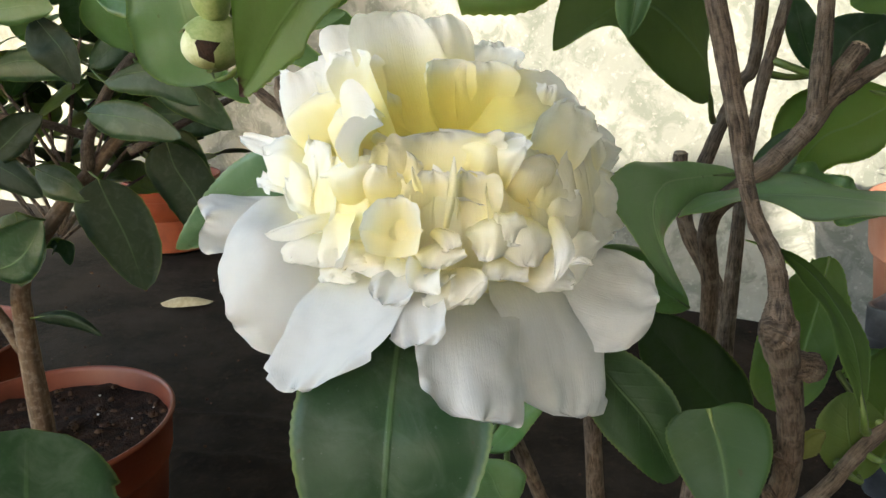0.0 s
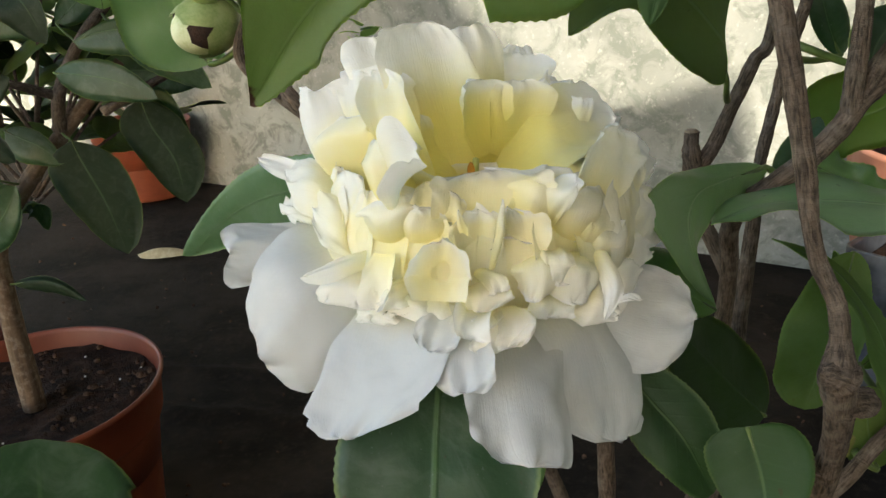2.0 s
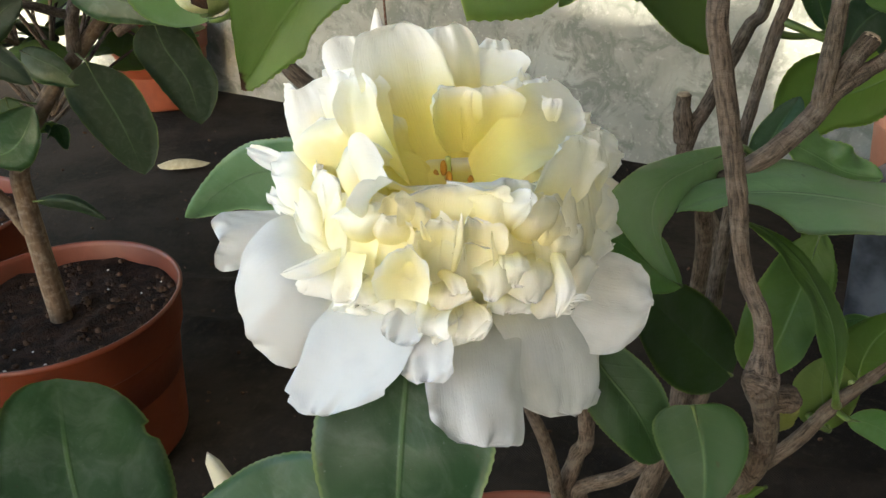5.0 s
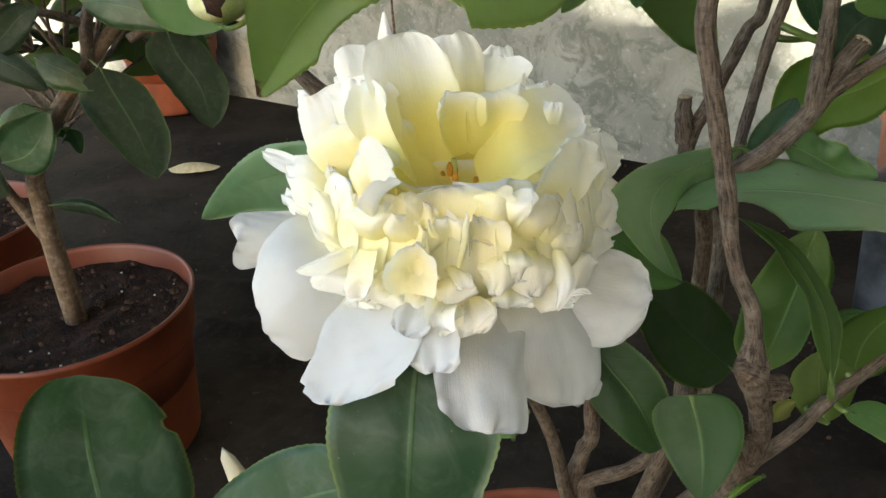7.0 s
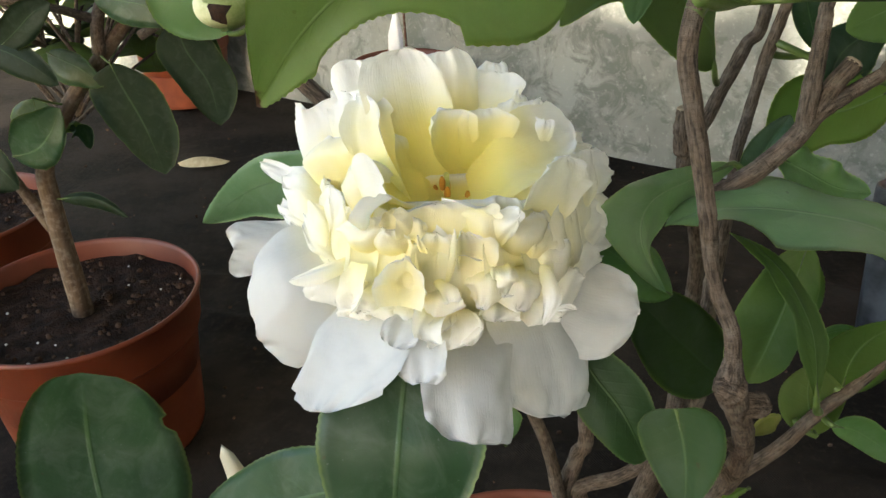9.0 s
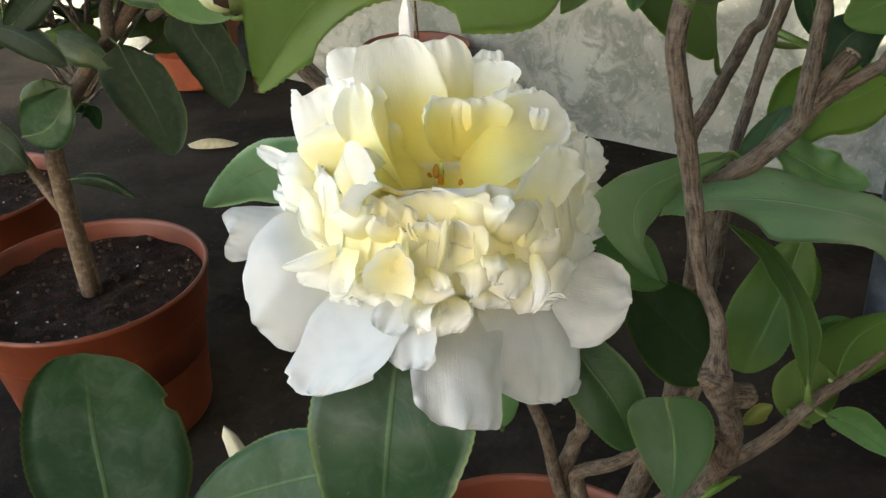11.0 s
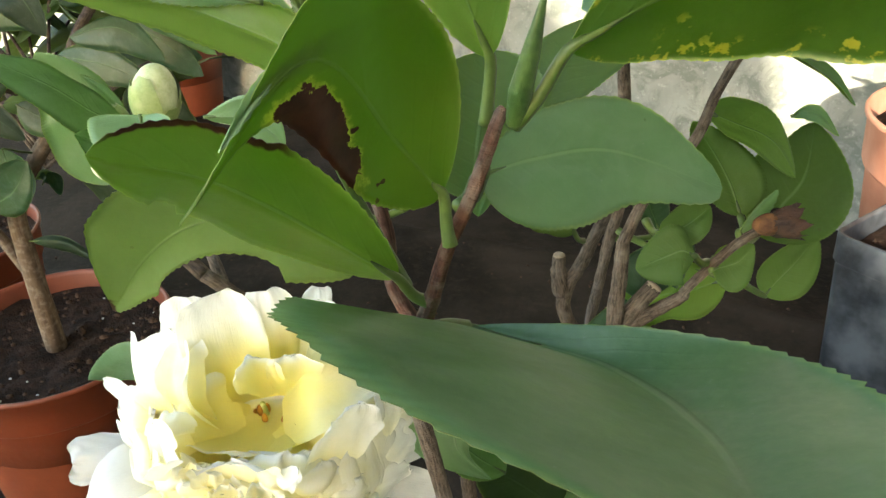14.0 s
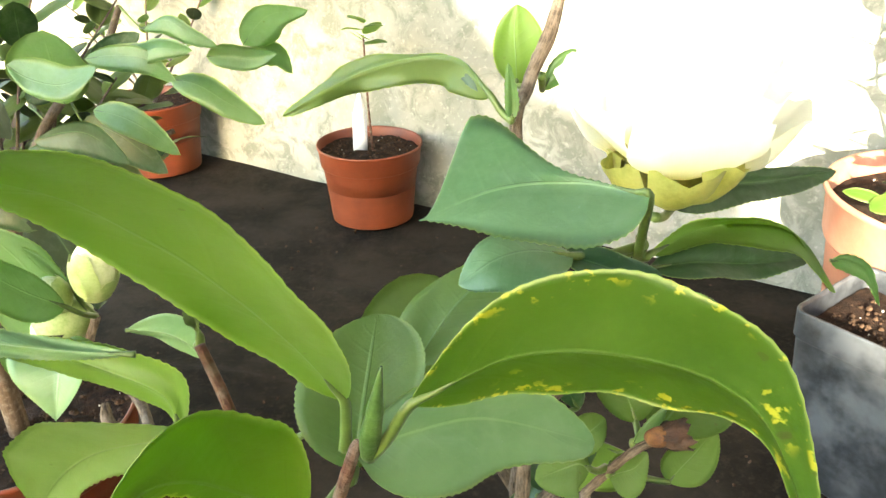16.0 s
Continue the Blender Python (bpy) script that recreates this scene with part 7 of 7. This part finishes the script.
leaf(tall_shrub, ((-0.2799, 0.7000, 0.6146), (-0.2764, 0.6900, 0.6391), (-0.2752, 0.6850, 0.6603), (-0.2728, 0.6800, 0.6852)), (-0.2458, 0.6900, 0.6503), (-0.3169, 0.6850, 0.6519), top=YOUNG_TOP, under=YOUNG_UNDER, rows=16, cols=3, teeth=0.0004)
leaf(tall_shrub, ((-0.2784, 0.7200, 0.5916), (-0.2519, 0.7150, 0.5851), (-0.2258, 0.7100, 0.5693), (-0.2000, 0.7100, 0.5424)), (-0.2486, 0.7100, 0.5568), (-0.2348, 0.7150, 0.5950), rows=16, cols=3, teeth=0.0004, stalk=(-0.3033, 0.7524, 0.6098))
leaf(tall_shrub, ((-0.3432, 0.7200, 0.5606), (-0.3123, 0.7100, 0.5584), (-0.2845, 0.7050, 0.5530), (-0.2467, 0.7000, 0.5370)), (-0.2978, 0.7050, 0.5348), (-0.2891, 0.7100, 0.5709), rows=16, cols=3, teeth=0.0004, stalk=(-0.3437, 0.7496, 0.5597))
leaf(tall_shrub, ((-0.4375, 0.7000, 0.5176), (-0.4096, 0.6950, 0.5365), (-0.3880, 0.6900, 0.5524), (-0.3680, 0.6900, 0.5622)), (-0.3894, 0.6900, 0.5316), (-0.4077, 0.6900, 0.5580), top=DUSTY_TOP, rows=16, cols=3, teeth=0.0004, stalk=(-0.4311, 0.7045, 0.5628))
leaf(tall_shrub, ((-0.4085, 0.6800, 0.6016), (-0.3816, 0.6800, 0.6107), (-0.3517, 0.6800, 0.6100), (-0.3213, 0.6800, 0.5971)), (-0.3698, 0.6800, 0.5933), (-0.3594, 0.6800, 0.6222), rows=16, cols=3, teeth=0.0004)
leaf(tall_shrub, ((-0.3546, 0.6800, 0.6482), (-0.3403, 0.6750, 0.6314), (-0.3301, 0.6700, 0.6195), (-0.3202, 0.6700, 0.5905)), (-0.3599, 0.6700, 0.6179), (-0.3187, 0.6700, 0.6286), top=DUSTY_TOP, rows=16, cols=3, teeth=0.0004)
leaf(tall_shrub, ((-0.3907, 0.6600, 0.6535), (-0.3666, 0.6600, 0.6552), (-0.3472, 0.6600, 0.6570), (-0.3263, 0.6600, 0.6542)), (-0.3597, 0.6600, 0.6414), (-0.3537, 0.6600, 0.6728), top=YOUNG_TOP, under=YOUNG_UNDER, rows=16, cols=3, teeth=0.0004)
leaf(tall_shrub, ((-0.2558, 0.7200, 0.6483), (-0.2445, 0.7200, 0.6554), (-0.2278, 0.7200, 0.6648), (-0.2061, 0.7200, 0.6740)), (-0.2296, 0.7200, 0.6501), (-0.2400, 0.7200, 0.6700), rows=16, cols=3, teeth=0.0004, stalk=(-0.2616, 0.7604, 0.6502))
leaf(tall_shrub, ((-0.2837, 0.7700, 0.5301), (-0.2674, 0.7700, 0.5210), (-0.2550, 0.7700, 0.5030), (-0.2434, 0.7700, 0.4758)), (-0.2825, 0.7700, 0.4948), (-0.2580, 0.7700, 0.5266), rows=16, cols=3, teeth=0.0004, stalk=(-0.2858, 0.7592, 0.5339))
leaf(tall_shrub, ((-0.3494, 0.7600, 0.6002), (-0.3301, 0.7600, 0.6159), (-0.3138, 0.7600, 0.6315), (-0.2930, 0.7600, 0.6416)), (-0.3115, 0.7600, 0.6101), (-0.3331, 0.7600, 0.6320), rows=16, cols=3, teeth=0.0004, stalk=(-0.3280, 0.7493, 0.5822))
leaf(tall_shrub, ((-0.4539, 0.7000, 0.4109), (-0.4274, 0.6950, 0.4178), (-0.4047, 0.6900, 0.4361), (-0.3860, 0.6900, 0.4638)), (-0.4046, 0.6900, 0.4073), (-0.4274, 0.6900, 0.4593), rows=16, cols=3, teeth=0.0004, stalk=(-0.4429, 0.7456, 0.4000))
leaf(tall_shrub, ((-0.4165, 0.7400, 0.4211), (-0.4056, 0.7400, 0.4330), (-0.3950, 0.7400, 0.4266), (-0.3934, 0.7400, 0.4020)), (-0.4117, 0.7400, 0.4148), (-0.3892, 0.7400, 0.4265), rows=16, cols=3, stalk=(-0.4261, 0.7475, 0.4256))
leaf(tall_shrub, ((-0.2320, 0.6600, 0.6643), (-0.2051, 0.6550, 0.6685), (-0.1753, 0.6500, 0.6661), (-0.1541, 0.6500, 0.6471)), (-0.1963, 0.6500, 0.6555), (-0.1892, 0.6550, 0.6767), top=YOUNG_TOP, under=YOUNG_UNDER, rows=16, cols=3, teeth=0.0004)
leaf(tall_shrub, ((-0.2762, 0.6200, 0.6692), (-0.2583, 0.6150, 0.6591), (-0.2297, 0.6100, 0.6556), (-0.1998, 0.6100, 0.6687)), (-0.2393, 0.6050, 0.6435), (-0.2394, 0.6200, 0.6720), top=YOUNG_TOP, under=YOUNG_UNDER, rows=16, cols=3, teeth=0.0004)
leaf(tall_shrub, ((-0.1865, 0.7200, 0.6322), (-0.1592, 0.7150, 0.6280), (-0.1336, 0.7100, 0.6132), (-0.0994, 0.7100, 0.5912)), (-0.1490, 0.7050, 0.6067), (-0.1394, 0.7200, 0.6292), top=YOUNG_TOP, under=YOUNG_UNDER, rows=16, cols=3, teeth=0.0004)
leaf(tall_shrub, ((-0.2122, 0.7400, 0.6750), (-0.1878, 0.7350, 0.6833), (-0.1669, 0.7300, 0.6738), (-0.1403, 0.7300, 0.6598)), (-0.1786, 0.7300, 0.6663), (-0.1722, 0.7350, 0.6831), top=YOUNG_TOP, under=YOUNG_UNDER, rows=16, cols=3, teeth=0.0004, stalk=(-0.2373, 0.7600, 0.6917))
leaf(tall_shrub, ((-0.1306, 0.7800, 0.6505), (-0.1173, 0.7800, 0.6667), (-0.0991, 0.7800, 0.6799), (-0.0630, 0.7800, 0.6833)), (-0.0902, 0.7800, 0.6611), (-0.1208, 0.7800, 0.6828), top=YOUNG_TOP, under=YOUNG_UNDER, rows=16, cols=3, teeth=0.0004)
leaf(tall_shrub, ((-0.1622, 0.7600, 0.6441), (-0.1430, 0.7600, 0.6439), (-0.1158, 0.7600, 0.6409), (-0.0932, 0.7600, 0.6462)), (-0.1324, 0.7550, 0.6313), (-0.1305, 0.7600, 0.6546), top=YOUNG_TOP, under=YOUNG_UNDER, rows=16, cols=3, teeth=0.0004)
leaf(tall_shrub, ((-0.1316, 0.8000, 0.6379), (-0.1136, 0.8000, 0.6434), (-0.0969, 0.8000, 0.6376), (-0.0886, 0.8000, 0.6173)), (-0.1156, 0.8000, 0.6262), (-0.1014, 0.8000, 0.6489), top=YOUNG_TOP, under=YOUNG_UNDER, rows=16, cols=3, teeth=0.0004)
leaf(tall_shrub, ((-0.2547, 0.7000, 0.6090), (-0.2299, 0.6950, 0.6050), (-0.2042, 0.6900, 0.5929), (-0.1771, 0.6900, 0.5681)), (-0.2239, 0.6850, 0.5893), (-0.2148, 0.7000, 0.6114), top=YOUNG_TOP, under=YOUNG_UNDER, rows=16, cols=3, teeth=0.0004)
leaf(tall_shrub, ((-0.2939, 0.6600, 0.5928), (-0.2668, 0.6600, 0.6004), (-0.2423, 0.6600, 0.5977), (-0.2126, 0.6600, 0.5711)), (-0.2641, 0.6550, 0.5812), (-0.2444, 0.6600, 0.6105), rows=16, cols=3, teeth=0.0004)
leaf(tall_shrub, ((-0.2209, 0.6600, 0.6713), (-0.1906, 0.6550, 0.6697), (-0.1642, 0.6500, 0.6752), (-0.1366, 0.6500, 0.6726)), (-0.1762, 0.6500, 0.6614), (-0.1716, 0.6600, 0.6801), top=YOUNG_TOP, under=YOUNG_UNDER, rows=16, cols=3, teeth=0.0004)
leaf(tall_shrub, ((-0.3402, 0.8000, 0.5461), (-0.3026, 0.8000, 0.5490), (-0.2664, 0.8000, 0.5455), (-0.2312, 0.8000, 0.5356)), (-0.2916, 0.7900, 0.5235), (-0.2863, 0.8000, 0.5677), rows=16, cols=3, teeth=0.0004, stalk=(-0.3211, 0.7724, 0.5430))



def random_leaf(parent, base, way, size, rnd, mats=None):
    d = Vector(way).normalized()
    side = d.cross(Vector((0, 0, 1)))
    side = (side.normalized() if side.length > 0.05 else Vector((1, 0, 0))) * size * rnd.uniform(0.20, 0.26)
    tiltv = Vector((0, 0, rnd.uniform(-0.01, 0.01)))
    b = Vector(base)
    droop = Vector((0, 0, -size * rnd.uniform(0.05, 0.3)))
    mids = (b, b + d * size * 0.33 + droop * 0.1, b + d * size * 0.67 + droop * 0.4, b + d * size + droop)
    mid = b + d * size * 0.5 + droop * 0.25
    leaf(parent, mids, tuple(mid - side + tiltv), tuple(mid + side - tiltv), rows=14, cols=2, teeth=0.0003, **(mats or {}))


def twiggy(parent, foot, ends, seed, per=7, size=(0.06, 0.085), r=0.004, mats=({},)):
    """Thin branches from foot to each end, set with leaves."""
    rnd = random.Random(seed)
    for e in ends:
        f, t = Vector(foot), Vector(e)
        mid = (f + t) / 2 + Vector((rnd.uniform(-0.03, 0.03), rnd.uniform(-0.03, 0.03), rnd.uniform(0, 0.04)))
        branch(parent, (tuple(f), tuple(mid), tuple(t)), (r, r * 0.7, r * 0.45), BARK, sides=7, rough=0.2, steps=5)
        for k in range(per):
            s = 0.35 + 0.65 * (k + 0.5) / per
            p = spline([f, mid, t], s)
            th = k * 2.4 + rnd.uniform(-0.4, 0.4)
            way = (t - f).normalized() * 0.6 + Vector((math.cos(th), math.sin(th), rnd.uniform(-0.1, 0.5)))
            random_leaf(parent, p, way, rnd.uniform(*size), rnd, rnd.choice(mats))


YOUNG = dict(top=YOUNG_TOP, under=YOUNG_UNDER)
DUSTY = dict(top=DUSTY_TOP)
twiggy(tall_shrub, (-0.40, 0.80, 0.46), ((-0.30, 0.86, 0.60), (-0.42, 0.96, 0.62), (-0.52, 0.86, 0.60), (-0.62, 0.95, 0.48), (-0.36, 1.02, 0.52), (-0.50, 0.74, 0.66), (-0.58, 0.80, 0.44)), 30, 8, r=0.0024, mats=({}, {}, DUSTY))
twiggy(tall_shrub, (-0.44, 0.79, 0.50), ((-0.80, 0.85, 0.62), (-0.72, 1.00, 0.58), (-0.62, 0.90, 0.72), (-0.46, 0.98, 0.70), (-0.85, 1.05, 0.74), (-0.62, 0.66, 0.62)), 31, 8, r=0.0024, mats=({}, DUSTY, YOUNG))
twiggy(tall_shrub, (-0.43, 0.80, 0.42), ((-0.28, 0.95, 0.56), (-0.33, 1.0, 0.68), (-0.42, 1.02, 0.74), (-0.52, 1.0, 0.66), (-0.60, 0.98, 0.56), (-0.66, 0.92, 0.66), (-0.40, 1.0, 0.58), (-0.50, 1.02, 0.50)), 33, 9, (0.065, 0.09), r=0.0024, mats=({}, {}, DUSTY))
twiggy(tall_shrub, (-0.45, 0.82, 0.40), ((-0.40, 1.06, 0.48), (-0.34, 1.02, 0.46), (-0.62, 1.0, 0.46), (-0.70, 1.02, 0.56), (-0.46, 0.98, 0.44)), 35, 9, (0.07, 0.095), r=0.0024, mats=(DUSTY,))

# ---- pots along the wall ----
corner_plant = thing("potted_shrub", (-0.82, 2.19, 0.0), "young potted shrub with grey-green leaves by the wall", "potted plant", "pots by the wall")
pot_part(corner_plant, seed=8)
twiggy(corner_plant, (-0.82, 2.20, 0.19), ((-0.70, 2.12, 0.36), (-0.95, 2.15, 0.42), (-0.80, 2.25, 0.52), (-1.1, 2.2, 0.55), (-0.6, 2.2, 0.55)), 41, 6, mats=(DUSTY, {}, YOUNG))

seedling = thing("potted_seedling", (-0.138, 1.82, 0.0), "small seedling in an orange-brown pot against the wall", "potted plant", "pots by the wall")
pot_part(seedling, seed=15, scale=0.93)
branch(seedling, ((-0.13, 1.82, 0.16), (-0.136, 1.82, 0.30), (-0.138, 1.82, 0.46)), (0.0035, 0.003, 0.0022), TWIG, "stem", 8, 0.2)
rnd = random.Random(9)
for i in range(8):
    th = i * 2.4
    random_leaf(seedling, (-0.138, 1.82, 0.44 + 0.008 * i), (math.cos(th), math.sin(th), 0.35), rnd.uniform(0.05, 0.075), rnd, YOUNG)
plant_label((-0.162, 1.82, 0.165), 0.036, 0.16, (0, 2, 0), LABEL_WHITE, "white plastic plant label in the seedling's pot")

side_plant = thing("potted_shrub", (0.895, 1.105, 0.0), "potted camellia in a dusty pinkish-orange pot by the wall", "potted plant", "pots by the wall")
pot_part(side_plant, DUSTY_POT, seed=18, scale=1.6)
twiggy(side_plant, (0.88, 1.12, 0.31), ((0.74, 1.02, 0.42), (0.80, 1.00, 0.52), (0.95, 1.10, 0.62), (0.78, 1.15, 0.66), (1.02, 1.1, 0.52), (0.70, 1.05, 0.36)), 52, 7, mats=(YOUNG, {}))

edge_plant = thing("potted_shrub", (-0.76, 0.99, 0.0), "small potted shrub behind the tall one", "potted plant")
pot_part(edge_plant, seed=22)


def square_pot(at, turn, w, h):
    """A square black nursery pot with rounded corners, a turned-over rim and soil."""
    t = thing("square_pot", at, "dusty black square plastic pot with a folded rim, full of soil", "plant pot")
    prof = ((0.78, 0.0), (0.80, 0.004), (0.955, h - 0.045), (0.965, h - 0.043), (0.985, h - 0.040), (1.0, h - 0.003), (0.995, h), (0.965, h), (0.955, h - 0.006), (0.90, h - 0.06))
    bm = bmesh.new()
    rings = []
    m = Matrix.Rotation(radians(turn), 4, "Z")
    for s, z in prof:
        ring = []
        half, rad = w / 2 * s, 0.018
        for cx, cy, a0 in ((1, 1, 0), (-1, 1, 90), (-1, -1, 180), (1, -1, 270)):
            for k in range(6):
                a = radians(a0 + 18 * k)
                ring.append(bm.verts.new(m @ Vector((cx * (half - rad) + rad * math.cos(a), cy * (half - rad) + rad * math.sin(a), z))))
        rings.append(ring)
    for a, b in zip(rings, rings[1:]):
        for j in range(24):
            bm.faces.new((a[j], a[(j + 1) % 24], b[(j + 1) % 24], b[j]))
    bm.faces.new(rings[0][::-1])
    part("pot", bm, BLACK_POT, t)
    s = soil_part(t, w * 0.455, h - 0.03, 33, square=1)
    s.rotation_euler[2] = radians(turn)
    return t


SP_W = 0.20
square_pot((0.525 + SP_W / 2 * (0.793 + 0.629), 0.893 + SP_W / 2 * (0.609 - 0.777), 0.0), 37.5, SP_W, 0.275)

# ---- fallen leaf and crumbs ----
fallen = thing("fallen_leaf", (-0.628, 1.676, 0.0), "dry tan camellia leaf fallen on the ground cover", "leaf")
leaf(fallen, ((-0.69, 1.67, 0.006), (-0.65, 1.675, 0.018), (-0.61, 1.675, 0.018), (-0.565, 1.68, 0.004)), (-0.63, 1.645, 0.004), (-0.63, 1.70, 0.006), top=DEAD_LEAF, under=DEAD_LEAF, rows=16, cols=3)
crumbs()
